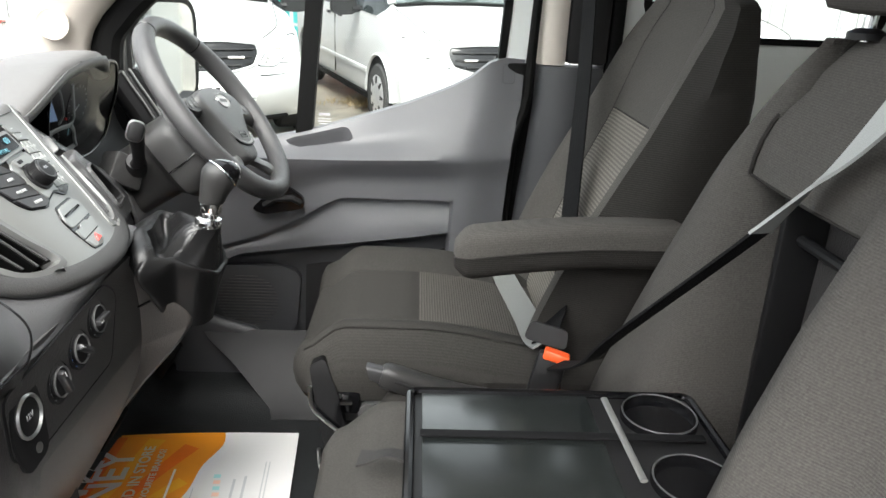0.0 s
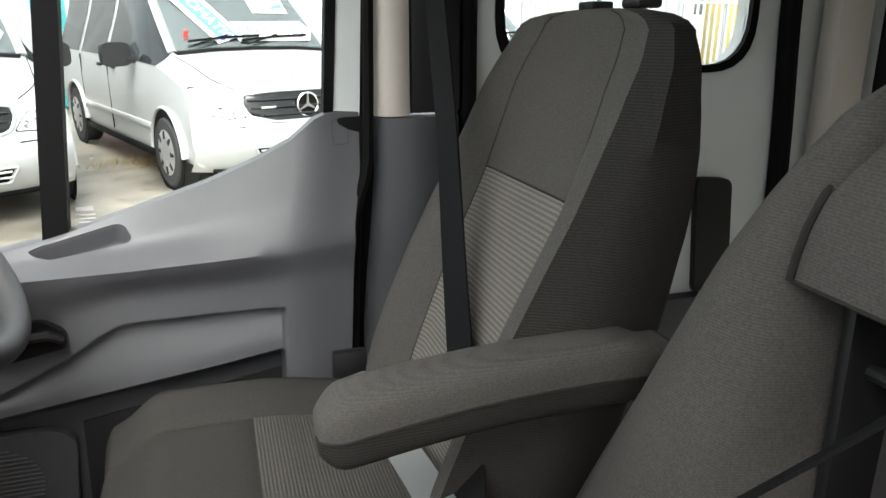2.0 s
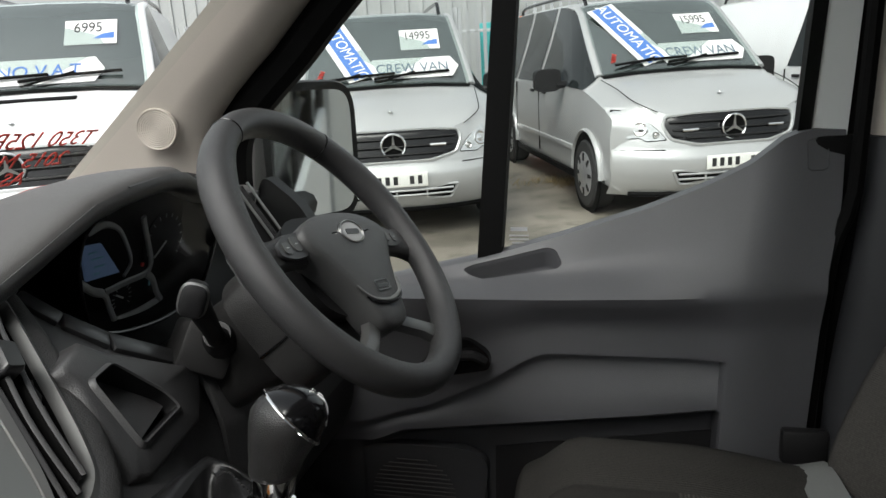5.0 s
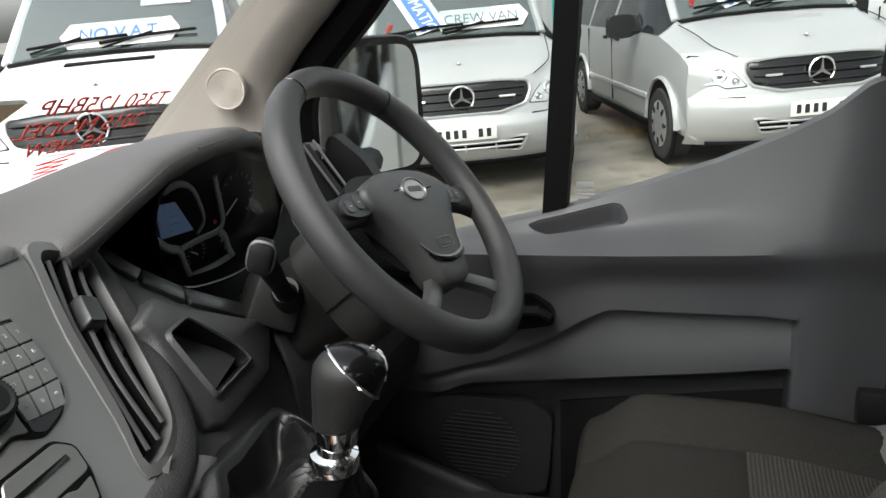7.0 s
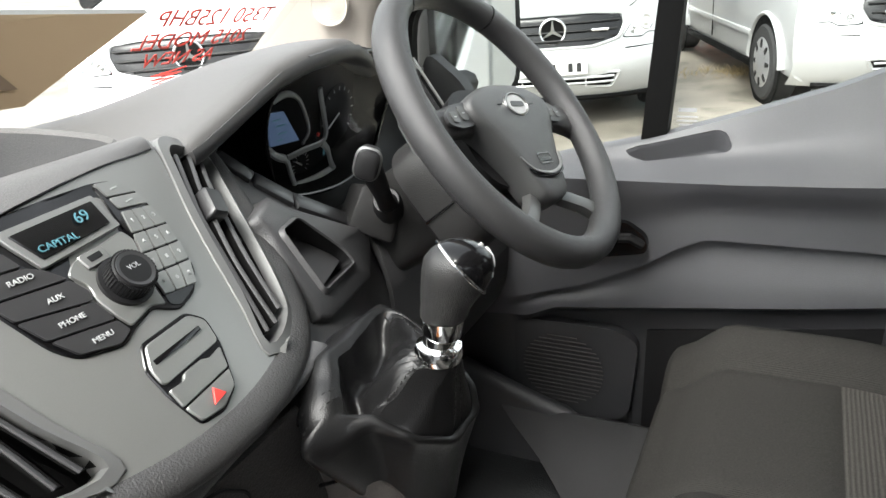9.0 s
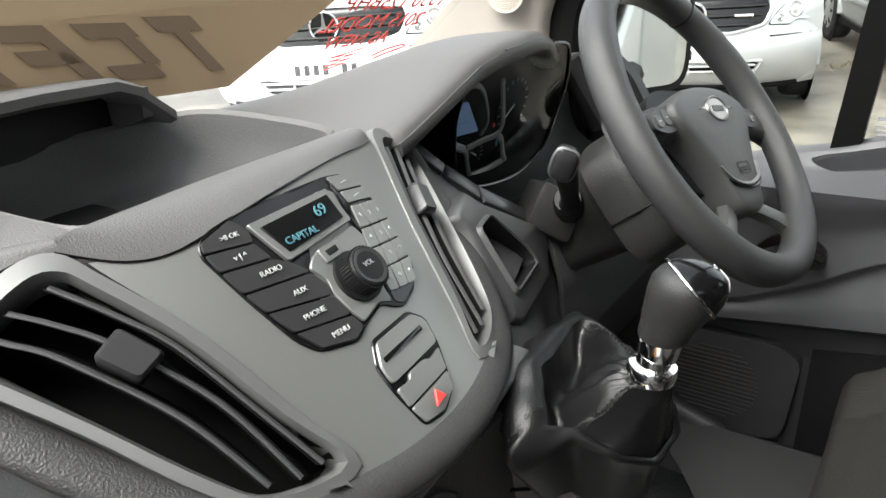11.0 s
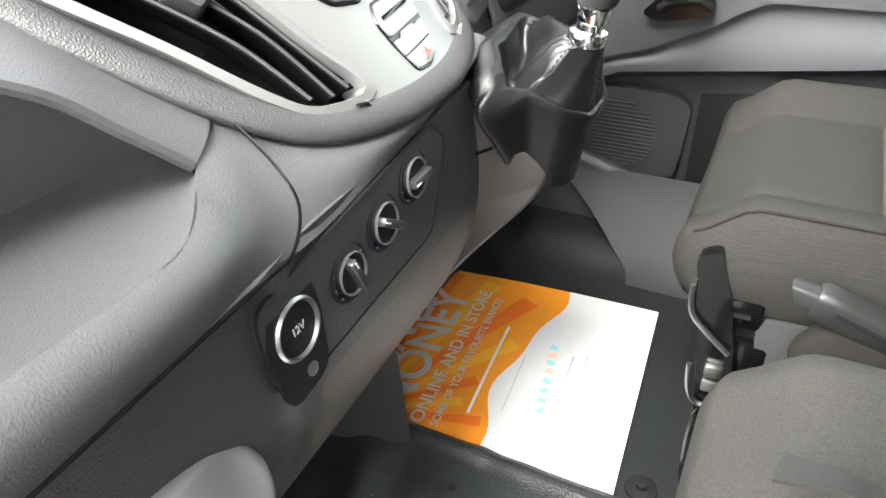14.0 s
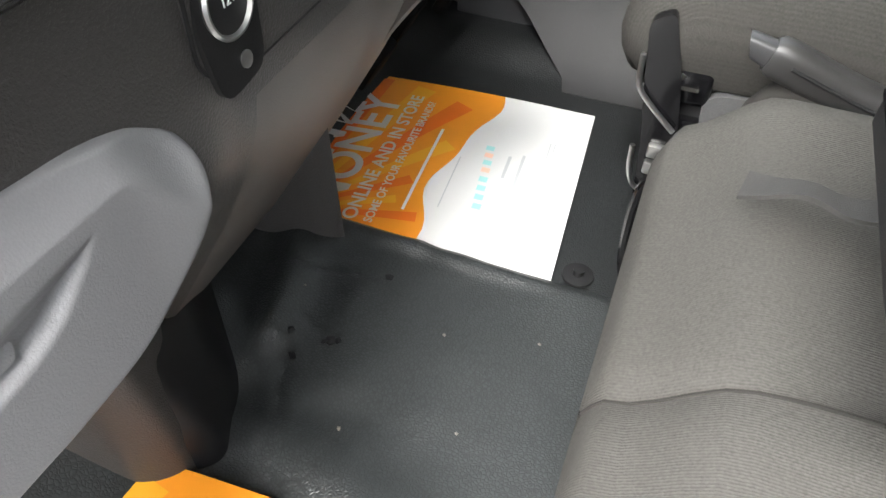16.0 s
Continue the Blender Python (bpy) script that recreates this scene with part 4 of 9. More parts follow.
def strip(pairs, rows, bulge, name, mat_, parent=dash, out=(1, 0, 0.6), n=6, label=""):
    """A sheet between two curves given as pairs of points, bowed outwards."""
    A, B = curve([p for p, q in pairs], n), curve([q for p, q in pairs], n)
    o = Vector(out).normalized()
    gr_ = [[p.lerp(q, j / rows) + o * bulge * math.sin(math.pi * j / rows) for j in range(rows + 1)] for p, q in zip(A, B)]
    return part(name, patch(gr_, thick=0.004, out=out), mat_, parent, label, smooth=70)


EDGE = [(-0.600, 0.14, 1.450), (-0.595, 0.40, 1.452), (-0.585, 0.51, 1.448), (-0.555, 0.588, 1.436), (-0.522, 0.645, 1.408), (-0.501, 0.675, 1.375), (-0.481, 0.701, 1.343)]
RIMS = [(-0.680, 0.14, 1.458), (-0.675, 0.40, 1.458), Q(-0.275, 0.200, -0.012), Q(-0.253, 0.150, -0.012), Q(-0.234, 0.102, -0.012), Q(-0.212, 0.064, -0.012), Q(-0.187, 0.028, -0.012)]
BACK = [(-0.640, 0.14, 1.300), (-0.640, 0.40, 1.300), (-0.636, 0.52, 1.302), (-0.626, 0.60, 1.304), (-0.608, 0.665, 1.308), (-0.580, 0.715, 1.316), (-0.535, 0.742, 1.328)]
LIPS = [(-0.446, 0.14, 1.336), (-0.444, 0.36, 1.336), (-0.440, 0.50, 1.336), (-0.437, 0.565, 1.336), (-0.434, 0.612, 1.336), (-0.440, 0.648, 1.337), (-0.477, 0.698, 1.341)]
strip(list(zip(RIMS, EDGE)), 6, 0.006, "shelf_brow", DASH)
strip([(e, Vector(e).lerp(Vector(b), 0.45) + Vector((-0.05 * k, 0, 0.04 * k))) for e, b, k in zip(EDGE, BACK, (1, 1, 1, 1, 0.8, 0.6, 0.3))], 4, 0.0, "shelf_roof", DASH, out=(1, 0, -0.3))
strip([(Vector(e).lerp(Vector(b), 0.45) + Vector((-0.05 * k, 0, 0.04 * k)), b) for e, b, k in zip(EDGE, BACK, (1, 1, 1, 1, 0.8, 0.6, 0.3))], 4, 0.0, "shelf_back", DASH, out=(1, 0, 0.1))
strip(list(zip(BACK, LIPS)), 6, -0.006, "shelf_floor", DASH, out=(0, 0, 1))
UP = LIPS[:-1] + [(-0.455, 0.674, 1.339), (-0.478, 0.699, 1.3425), Q(-0.187, 0.028, -0.012), Q(-0.165, 0.002, -0.012), Q(-0.122, -0.018, -0.012), Q(-0.06, -0.028, -0.012), Q(0.0, -0.030, -0.012), Q(0.07, -0.027, -0.012), Q(0.125, -0.016, -0.012)]
LOW = [(-0.418, 0.14, 1.299), (-0.418, 0.36, 1.299), (-0.418, 0.48, 1.299), (-0.418, 0.55, 1.299), (-0.418, 0.605, 1.299), (-0.419, 0.645, 1.299), (-0.421, 0.668, 1.298), (-0.424, 0.690, 1.294), (-0.428, 0.725, 1.285), (-0.430, 0.765, 1.283), (-0.430, 0.815, 1.287), (-0.430, 0.87, 1.291), (-0.432, 0.93, 1.297), (-0.436, 1.0, 1.301), (-0.44, 1.055, 1.306)]
strip(list(zip(UP, LOW)), 8, 0.010, "shelf_lip", DASH, out=(1, 0, 0.5))
# the slope between the centre vent and the switch row, and the face below it
RIMR = [Q(0.256, 0.158, -0.014), Q(0.250, 0.142, -0.012), Q(0.234, 0.102, -0.012), Q(0.212, 0.064, -0.012), Q(0.187, 0.028, -0.012), Q(0.165, 0.002, -0.012), Q(0.130, -0.014, -0.012)]
SWITCH = [(-0.676, 1.163, 1.453), (-0.664, 1.168, 1.444), (-0.642, 1.181, 1.419), (-0.615, 1.198, 1.390), (-0.597, 1.229, 1.360), (-0.588, 1.272, 1.332), (-0.582, 1.325, 1.300)]
strip(list(zip(RIMR, SWITCH)), 6, 0.003, "switch_slope", DASH, out=(0.78, 0.34, 0.53))
strip([(Q(0.118, -0.016, -0.012), (-0.440, 1.050, 1.302)), (Q(0.130, -0.014, -0.012), (-0.440, 1.075, 1.275)), ((-0.520, 1.170, 1.300), (-0.470, 1.150, 1.235)), ((-0.556, 1.255, 1.295), (-0.520, 1.240, 1.20)), ((-0.582, 1.325, 1.300), (-0.545, 1.325, 1.18))], 6, 0.006, "face_below_cubby", DASH, out=(1, 0, 0.5))

# silver centre panel with its openings for the two vents
def strip_between(a, b, n, off=0.0, thick=0.006, rows=8):
    """A piece of the centre panel between two outlines of (u, v)."""
    A = [Vector((*p, 0)) for p in a]
    B = [Vector((*p, 0)) for p in b]

    def read(P, t):
        d = [0]
        for p, q in zip(P, P[1:]):
            d.append(d[-1] + (q - p).length)
        s = t * d[-1]
        for i in range(len(P) - 1):
            if s <= d[i + 1] + 1e-9:
                return P[i].lerp(P[i + 1], (s - d[i]) / max(d[i + 1] - d[i], 1e-9))
        return P[-1]
    gr = []
    for i in range(n + 1):
        p, q = read(A, i / n), read(B, i / n)
        gr.append([Q(*(p.lerp(q, j / rows)).to_2d(), off) for j in range(rows + 1)])
    return patch(gr, thick=thick, out=(1, 0, 0.7))


VENT_L = [(-0.081, 0.004), (-0.098, 0.047), (-0.121, 0.112), (-0.147, 0.158), (-0.156, 0.168), (-0.170, 0.168), (-0.203, 0.148), (-0.216, 0.137), (-0.210, 0.126), (-0.180, 0.081), (-0.146, 0.027), (-0.125, 0.006)]
middle_l = [(-0.070, -0.006), (-0.083, 0.030), (-0.098, 0.075), (-0.118, 0.135), (-0.134, 0.166), (-0.138, 0.175)]
mirror_u = lambda pts: [(-u, v) for u, v in pts]
part("centre_panel", strip_between(middle_l, mirror_u(middle_l), 24, 0.0, 0.006, 20), SILVER, dash, smooth=60)
part("centre_chin", strip_between([(-0.098, -0.008), (-0.085, -0.011), (-0.070, -0.0055)], [(-0.06, -0.016), (0.0, -0.0185), (0.0, -0.0055)], 6), SILVER, dash, smooth=60)
part("centre_chin", strip_between([(0.098, -0.008), (0.085, -0.011), (0.070, -0.0055)], [(0.06, -0.016), (0.0, -0.0185), (0.0, -0.0055)], 6), SILVER, dash, smooth=60)
seam = [(-0.150, 0.1865), (-0.120, 0.170), (-0.088, 0.168), (-0.03, 0.181), (0.03, 0.189), (0.07, 0.190), (0.104, 0.187), (0.132, 0.184)]
bowl_edge = [(-0.597, 0.806), (-0.599, 0.820), (-0.602, 0.850), (-0.608, 0.900), (-0.611, 0.955), (-0.612, 1.0), (-0.6135, 1.035), (-0.614, 1.053)]
strip([(Q(u, v, 0.0016), (x, y, 1.475)) for (u, v), (x, y) in zip(seam, bowl_edge)], 8, 0.0065, "panel_brow", DASH_TOP, out=(0.6, 0, 0.8))
part("panel_head", strip_between([(-0.062, 0.1740), (0.0, 0.1740), (0.07, 0.1740), (0.1375, 0.1740)], [(-0.062, 0.1745), (-0.03, 0.182), (0.03, 0.190), (0.07, 0.191), (0.104, 0.188), (0.140, 0.193)], 24, 0.0, 0.006, 4), SILVER, dash, smooth=60)
strip([(Q(-0.146, 0.186, -0.002), (-0.600, 0.790, 1.4745)), (Q(-0.176, 0.185, -0.003), (-0.628, 0.752, 1.4715)), (Q(-0.212, 0.159, -0.003), (-0.660, 0.712, 1.469)), (Q(-0.233, 0.140, -0.003), (-0.676, 0.665, 1.466)), (Q(-0.240, 0.120, -0.008), (-0.676, 0.60, 1.460))], 6, 0.004, "vent_brow", DASH_TOP, out=(0.5, -0.2, 0.8))
near = [(0.50, -0.676, 1.460), (0.60, -0.676, 1.464), (0.68, -0.676, 1.469), (0.72, -0.655, 1.471), (0.76, -0.622, 1.473), (0.785, -0.602, 1.474), (0.802, -0.598, 1.475)]
part("passenger_top", patch([[Vector((x + 0.002, y, z - 0.012)), Vector((x, y, z - 0.003))] + [Vector((x - 0.006 + (-0.91 - x) * k / 6, y, z + (1.452 - z) * (k / 6) ** 2)) for k in range(7)] for y, x, z in near], thick=0.006, out=(0.3, 0, 1)), DASH_TOP, dash, smooth=60)


def vent_frame(sgn):
    out = [(-0.070, -0.006), (-0.083, 0.040), (-0.106, 0.112), (-0.134, 0.165), (-0.150, 0.188), (-0.176, 0.184), (-0.212, 0.158), (-0.232, 0.139), (-0.225, 0.122), (-0.190, 0.074), (-0.155, 0.018), (-0.122, -0.008)]
    rings = [[], [], [], [], []]
    for (ou, ov), (iu, iv) in zip([tuple(p.to_2d()) for p in curve([(*p, 0) for p in out], 4, True)], [tuple(p.to_2d()) for p in curve([(*p, 0) for p in VENT_L], 4, True)]):
        for k, (t, off) in enumerate(((0.0, -0.004), (0.10, 0.0015), (0.72, 0.003), (0.92, -0.003), (1.0, -0.022))):
            rings[k].append(Q(sgn * (ou + (iu - ou) * t), ov + (iv - ov) * t, off))
    bm = loft(rings, closed=True, caps=False)
    return bm


for sgn in (1, -1):
    shroud = [(-0.070, -0.006), (-0.083, 0.040), (-0.106, 0.112), (-0.134, 0.165), (-0.150, 0.188), (-0.176, 0.184), (-0.212, 0.158), (-0.232, 0.139), (-0.225, 0.122), (-0.190, 0.074), (-0.155, 0.018), (-0.122, -0.008)]
    sh_ = [tuple(p.to_2d()) for p in curve([(*p, 0) for p in shroud], 4, True)]
    grown = lambda k, off: [Q(sgn * (-0.148 + (u + 0.148) * k), 0.09 + (v - 0.09) * k, off) for u, v in sh_]
    part("vent_shroud", loft([grown(0.985, -0.001), grown(1.03, -0.010), grown(1.10, -0.030), grown(1.16, -0.060)], caps=False), DASH, dash, smooth=60)
    vent = part("air_vent", vent_frame(sgn), VENT_SILVER, dash, "dark slatted air vent in a silver frame", smooth=50)
    back = [tuple(p.to_2d()) for p in curve([(*p, 0) for p in VENT_L], 3, True)]
    c = Vector((-0.142, 0.088))
    rings = [[Q(sgn * (c.x + (u - c.x) * s), c.y + (v - c.y) * s, off) for u, v in back] for s, off in ((1.02, -0.006), (1.0, -0.05), (0.02, -0.05))]
    part("vent_box", loft(rings, closed=True, caps=False), RUBBER, vent)
    slats = [[(-0.163, 0.166), (-0.141, 0.138), (-0.123, 0.109), (-0.105, 0.055), (-0.090, 0.008)], [(-0.187, 0.156), (-0.170, 0.142), (-0.151, 0.121), (-0.121, 0.068), (-0.106, 0.006)],
             [(-0.205, 0.147), (-0.195, 0.138), (-0.177, 0.121), (-0.143, 0.067), (-0.124, 0.010)]]
    for s in slats:
        P = curve([(sgn * u, v, 0) for u, v in s], 6)
        rows = [[Q(p.x - sgn * 0.0034, p.y, -0.001), Q(p.x + sgn * 0.0034, p.y, -0.001), Q(p.x + sgn * 0.012, p.y + 0.002, -0.03), Q(p.x + sgn * 0.007, p.y + 0.002, -0.03)] for p in P]
        sl_ = part("slat", loft(rows), RUBBER, vent, smooth=40)
        # thin pale bar drawn as the slat's lit edge
        part("slat_lit_edge", tube([Q(p.x, p.y, -0.0004) for p in P], 0.0022, 8, flat=0.6), SLAT_LIT_EDGE, sl_)
    tab = [(-0.145, 0.130), (-0.131, 0.106), (-0.151, 0.094), (-0.165, 0.116)]
    rr = rounded([(sgn * u, v) for u, v in tab], 0.004)
    part("vent_tab", loft([[Q(u, v, -0.012) for u, v in rr], [Q(u, v, 0.006) for u, v in rr], [Q(-sgn * 0.148 + (u + sgn * 0.148) * 0.85, 0.1115 + (v - 0.1115) * 0.85, 0.009) for u, v in rr]]), BUTTON, vent, smooth=40)

part("brow_seam", tube([Q(p.x, p.y, 0.0005) for p in curve([(*p, 0) for p in seam], 5)], 0.0011, 6), GLOSS, dash)
# padded rim round the foot of the panel
rim_pts = [(-0.252, 0.158), (-0.237, 0.114), (-0.197, 0.052), (-0.159, 0.007), (-0.122, -0.014), (-0.06, -0.023), (0.0, -0.025), (0.06, -0.022), (0.122, -0.014), (0.159, 0.007), (0.197, 0.052), (0.237, 0.114), (0.252, 0.158)]
part("padded_rim", tube([Q(p.x, p.y, -0.004) for p in curve([(*p, 0) for p in rim_pts], 6)], 0.0150, 14, flat=0.55, up=(0.82, 0, 0.57)), RIM_PLASTIC, dash, smooth=60)
part("rim_gap", tube([Q(p.x * 0.955, p.y * 0.96 + 0.004, -0.004) for p in curve([(*p, 0) for p in rim_pts], 6)], 0.0022, 8), GLOSS, dash, smooth=60)

# radio
radio = thing("car_radio", "dark car radio with buttons, keypad and lit display", "radio")
RAD = [(-0.078, 0.167), (-0.068, 0.174), (-0.048, 0.179), (0.005, 0.182), (0.043, 0.181), (0.064, 0.176), (0.076, 0.160), (0.080, 0.124), (0.070, 0.083), (0.054, 0.070), (0.033, 0.0655), (0.024, 0.070), (0.015, 0.077), (-0.006, 0.071), (-0.020, 0.0635), (-0.050, 0.070), (-0.060, 0.083), (-0.071, 0.118), (-0.081, 0.158)]


def plate(pts, name, mat_, parent, off0, off1, label="", r=0.003, inset=0.0012):
    P = rounded(pts, r, 3)
    cx, cy = sum(p[0] for p in P) / len(P), sum(p[1] for p in P) / len(P)
    sh = [(cx + (u - cx) * (1 - inset / max(abs(u - cx) + abs(v - cy), 0.004)), cy + (v - cy) * (1 - inset / max(abs(u - cx) + abs(v - cy), 0.004))) for u, v in P]
    return part(name, loft([[Q(u, v, off0) for u, v in P], [Q(u, v, off1 - 0.0008) for u, v in P], [Q(u, v, off1) for u, v in sh]]), mat_, parent, label, smooth=40)


plate(RAD, "radio_surround", GLOSS, radio, -0.002, 0.0016, r=0.006)
plate([(0.0445, 0.1785), (0.0640, 0.1750), (0.0750, 0.1600), (0.0788, 0.1245), (0.0690, 0.0845), (0.0535, 0.0715), (0.0345, 0.0672), (0.0270, 0.0720), (0.0300, 0.0870), (0.0420, 0.1240), (0.0395, 0.1390)], "keypad_ground", GLOSS, radio, 0.0, 0.0020, r=0.003)
plate([(-0.012, 0.131), (0.036, 0.138), (0.040, 0.128), (0.026, 0.086), (0.025, 0.074), (0.014, 0.079), (-0.008, 0.073), (-0.0115, 0.083), (-0.0155, 0.100), (-0.0135, 0.112), (-0.020, 0.124)], "radio_fascia", KEY_SILVER, radio, 0.0, 0.0026, r=0.003)


def radio_text(text, u, v, size, mat_=WHITE_INK, parent=radio, off=0.0052, name="lettering"):
    o = Q(u, v, off)
    m = frame_of(o, Q(u + 0.01, v, off) - o, Q(u, v + 0.01, off) - o)
    return lettering(text, size, mat_, parent, m, name)


# the left column of buttons, each with its own slanting ends
rowsL = [((-0.0765, 0.1665), (-0.0500, 0.1760), (-0.0425, 0.1655), (-0.0445, 0.1560), (-0.0785, 0.1590)), ((-0.0785, 0.1575), (-0.0445, 0.1545), (-0.0400, 0.1415), (-0.0765, 0.1440)), ((-0.0760, 0.1425), (-0.0395, 0.1400), (-0.0300, 0.1335), (-0.0215, 0.1220), (-0.0715, 0.1255)),
         ((-0.0710, 0.1240), (-0.0210, 0.1205), (-0.0155, 0.1080), (-0.0180, 0.1010), (-0.0660, 0.1085)), ((-0.0655, 0.1070), (-0.0175, 0.0995), (-0.0140, 0.0830), (-0.0580, 0.0890)), ((-0.0570, 0.0875), (-0.0135, 0.0815), (-0.0105, 0.0715), (-0.0220, 0.0660), (-0.0480, 0.0720))]
names = [">II OK", "v | ^", "RADIO", "AUX", "PHONE", "MENU"]
for quad, tx in zip(rowsL, names):
    b = plate(list(quad), "radio_button", BUTTON, radio, 0.001, 0.0033, r=0.0022, inset=0.0006)
    cx, cy = sum(p[0] for p in quad) / len(quad), sum(p[1] for p in quad) / len(quad)
    radio_text(tx, cx + 0.001, cy, 0.0052 if len(tx) < 6 else 0.0046, SOFT_INK, b, 0.0037)
scr = plate([(-0.043, 0.168), (0.034, 0.171), (0.0375, 0.141), (-0.031, 0.134)], "display_bezel", SILVER, radio, 0.001, 0.0048, r=0.002)
plate([(-0.036, 0.163), (0.030, 0.1665), (0.031, 0.1455), (-0.027, 0.1395)], "display_glass", GLOSS, scr, 0.004, 0.0056, r=0.001)
radio_text("69", 0.014, 0.1575, 0.0115, TEAL_GLOW, scr, 0.0062)
radio_text("CAPITAL", -0.012, 0.1465, 0.0072, TEAL_GLOW, scr, 0.0062)
plate([(-0.008, 0.133), (0.013, 0.134), (0.013, 0.123), (-0.006, 0.121)], "usb_socket", SILVER, radio, 0.001, 0.0045, r=0.002)
plate([(-0.003, 0.130), (0.009, 0.131), (0.009, 0.126), (-0.002, 0.125)], "usb_slot", DARK, radio, 0.003, 0.005, r=0.001)
ko = Q(0.010, 0.103, 0.0)
km = frame_of(ko, Q(0.02, 0.103) - ko, Q(0.01, 0.113) - ko)
knob = part("volume_knob", lathe([(0.0185, 0.002), (0.0185, 0.005), (0.0152, 0.0055), (0.0148, 0.0165), (0.0138, 0.0185), (0.0130, 0.0186)], 40, km), DARK, radio)
for k in range(40):
    a = 2 * math.pi * k / 40
    part("knurl", block((0, 0, 0), (0.0012, 0.0014, 0.0115), m=km @ Matrix.Translation((0.0151 * math.cos(a), 0.0151 * math.sin(a), 0.0112)) @ Matrix.Rotation(a, 4, "Z")), DARK, knob, smooth=0)
part("knob_cap", lathe([(0.0130, 0.0178), (0.0128, 0.0192), (0.010, 0.0185), (0.0003, 0.0182)], 40, km), BUTTON, knob)
lettering("VOL", 0.005, GREY_INK, knob, km @ Matrix.Translation((0, 0.002, 0.0186)))
keys = ["<", "tel", "1", "2", "3", "4", "5", "6", "7", "8", "9", "*", "0", "#"]
for k, tx in enumerate(keys):
    if k < 2:
        quad = [[(0.0465, 0.1650), (0.0735, 0.1595), (0.0640, 0.1745), (0.0440, 0.1785)], [(0.0485, 0.1530), (0.0765, 0.1470), (0.0745, 0.1580), (0.0470, 0.1635)]][k]
    else:
        i, j = (k - 2) % 3, (k - 2) // 3
        left = lambda q: lerp([(0, 0.0470), (1, 0.0420), (2, 0.0360), (3, 0.0300), (4, 0.0280)], q)
        right = lambda q: lerp([(0, 0.0765), (1, 0.0775), (2, 0.0755), (3, 0.0710), (4, 0.0600)], q)
        vrow = lambda q, t: lerp([(0, 0.1510), (1, 0.1315), (2, 0.1150), (3, 0.0985), (4, 0.0800)], q) - 0.006 * t
        g_ = 0.0006
        cell = lambda q, t: (left(q) + (right(q) - left(q)) * t, vrow(q, t))
        (x0, z0), (x1, z1), (x2, z2), (x3, z3) = cell(j + 1, i / 3), cell(j + 1, (i + 1) / 3), cell(j, (i + 1) / 3), cell(j, i / 3)
        quad = [(x0 + g_, z0 + g_), (x1 - g_, z1 + g_), (x2 - g_, z2 - g_), (x3 + g_, z3 - g_)]
    b = plate(quad, "key", KEY_SILVER, radio, 0.001, 0.0032, r=0.0012, inset=0.0005)
    cx, cy = sum(p[0] for p in quad) / 4, sum(p[1] for p in quad) / 4
    if tx not in ("<", "tel"):
        radio_text(tx, cx, cy, 0.0044, SOFT_INK, b, 0.0036)
    else:
        plate([(cx - 0.004, cy - 0.0006), (cx + 0.004, cy - 0.0006), (cx + 0.004, cy + 0.0006), (cx - 0.004, cy + 0.0006)], "print_bar", SOFT_INK, b, 0.0030, 0.0036, r=0.0003)

# disc slot and switch panel
cd = thing("switch_panel", "small silver switch panel with a disc slot and red hazard triangle", "switches")
PAN = [(-0.012, 0.060), (0.033, 0.0625), (0.045, 0.050), (0.041, 0.028), (0.026, -0.002), (0.006, -0.011), (-0.015, -0.009), (-0.021, 0.020), (-0.022, 0.042)]
plate(PAN, "panel_gap", GLOSS, cd, -0.002, 0.0012, r=0.005)
plate([(-0.011, 0.057), (0.032, 0.0592), (0.042, 0.049), (0.039, 0.031), (-0.019, 0.027), (-0.0195, 0.041)], "slot_plate", KEY_SILVER, cd, 0.0, 0.003, r=0.004)
plate([(-0.014, 0.0455), (0.033, 0.0485), (0.033, 0.0445), (-0.014, 0.0415)], "disc_slot", GLOSS, cd, 0.002, 0.0036, r=0.001)
plate([(-0.0185, 0.0225), (-0.006, 0.0225), (-0.002, 0.027), (0.016, 0.028), (0.022, 0.025), (0.036, 0.027), (0.030, 0.012), (-0.018, 0.008)], "switch", KEY_SILVER, cd, 0.0, 0.0032, r=0.002)
haz = plate([(-0.0175, 0.0065), (0.0295, 0.0105), (0.024, -0.001), (0.006, -0.0085), (-0.0135, -0.007)], "hazard_switch", KEY_SILVER, cd, 0.0, 0.0032, r=0.002)
plate([(0.000, -0.0035), (0.014, -0.0015), (0.0075, 0.0075)], "red_triangle", RED_GLOW, haz, 0.003, 0.0042, r=0.0006)

# hooded bin on the dash top
dbin = thing("dash_bin", "open storage bin with a grey hood on top of the dashboard", "storage bin")
brow = [(0.55, 1.511, -0.79), (0.72, 1.517, -0.80), (0.82, 1.519, -0.80), (0.90, 1.521, -0.80), (0.965, 1.519, -0.80), (0.985, 1.511, -0.80), (1.016, 1.484, -0.80)]
rows = []
for y, z, x in brow:
    rows.append([(x + 0.012, y, z - 0.007), (x + 0.012, y, z + 0.001), (x + 0.004, y, z + 0.004), (x - 0.08, y, z - 0.004), (x - 0.08, y, z - 0.014), (x, y, z - 0.012)])
part("bin_hood", loft(rows), DASH_TOP, dbin, smooth=40)
part("bin_cheek", prism([(-0.800, 1.483), (-0.800, 1.509), (-0.87, 1.509), (-0.87, 1.461)], 0.010, 0.002, m=Matrix(((1, 0, 0, 0), (0, 0, -1, 1.0), (0, 1, 0, 0), (0, 0, 0, 1)))), DASH_TOP, dbin)
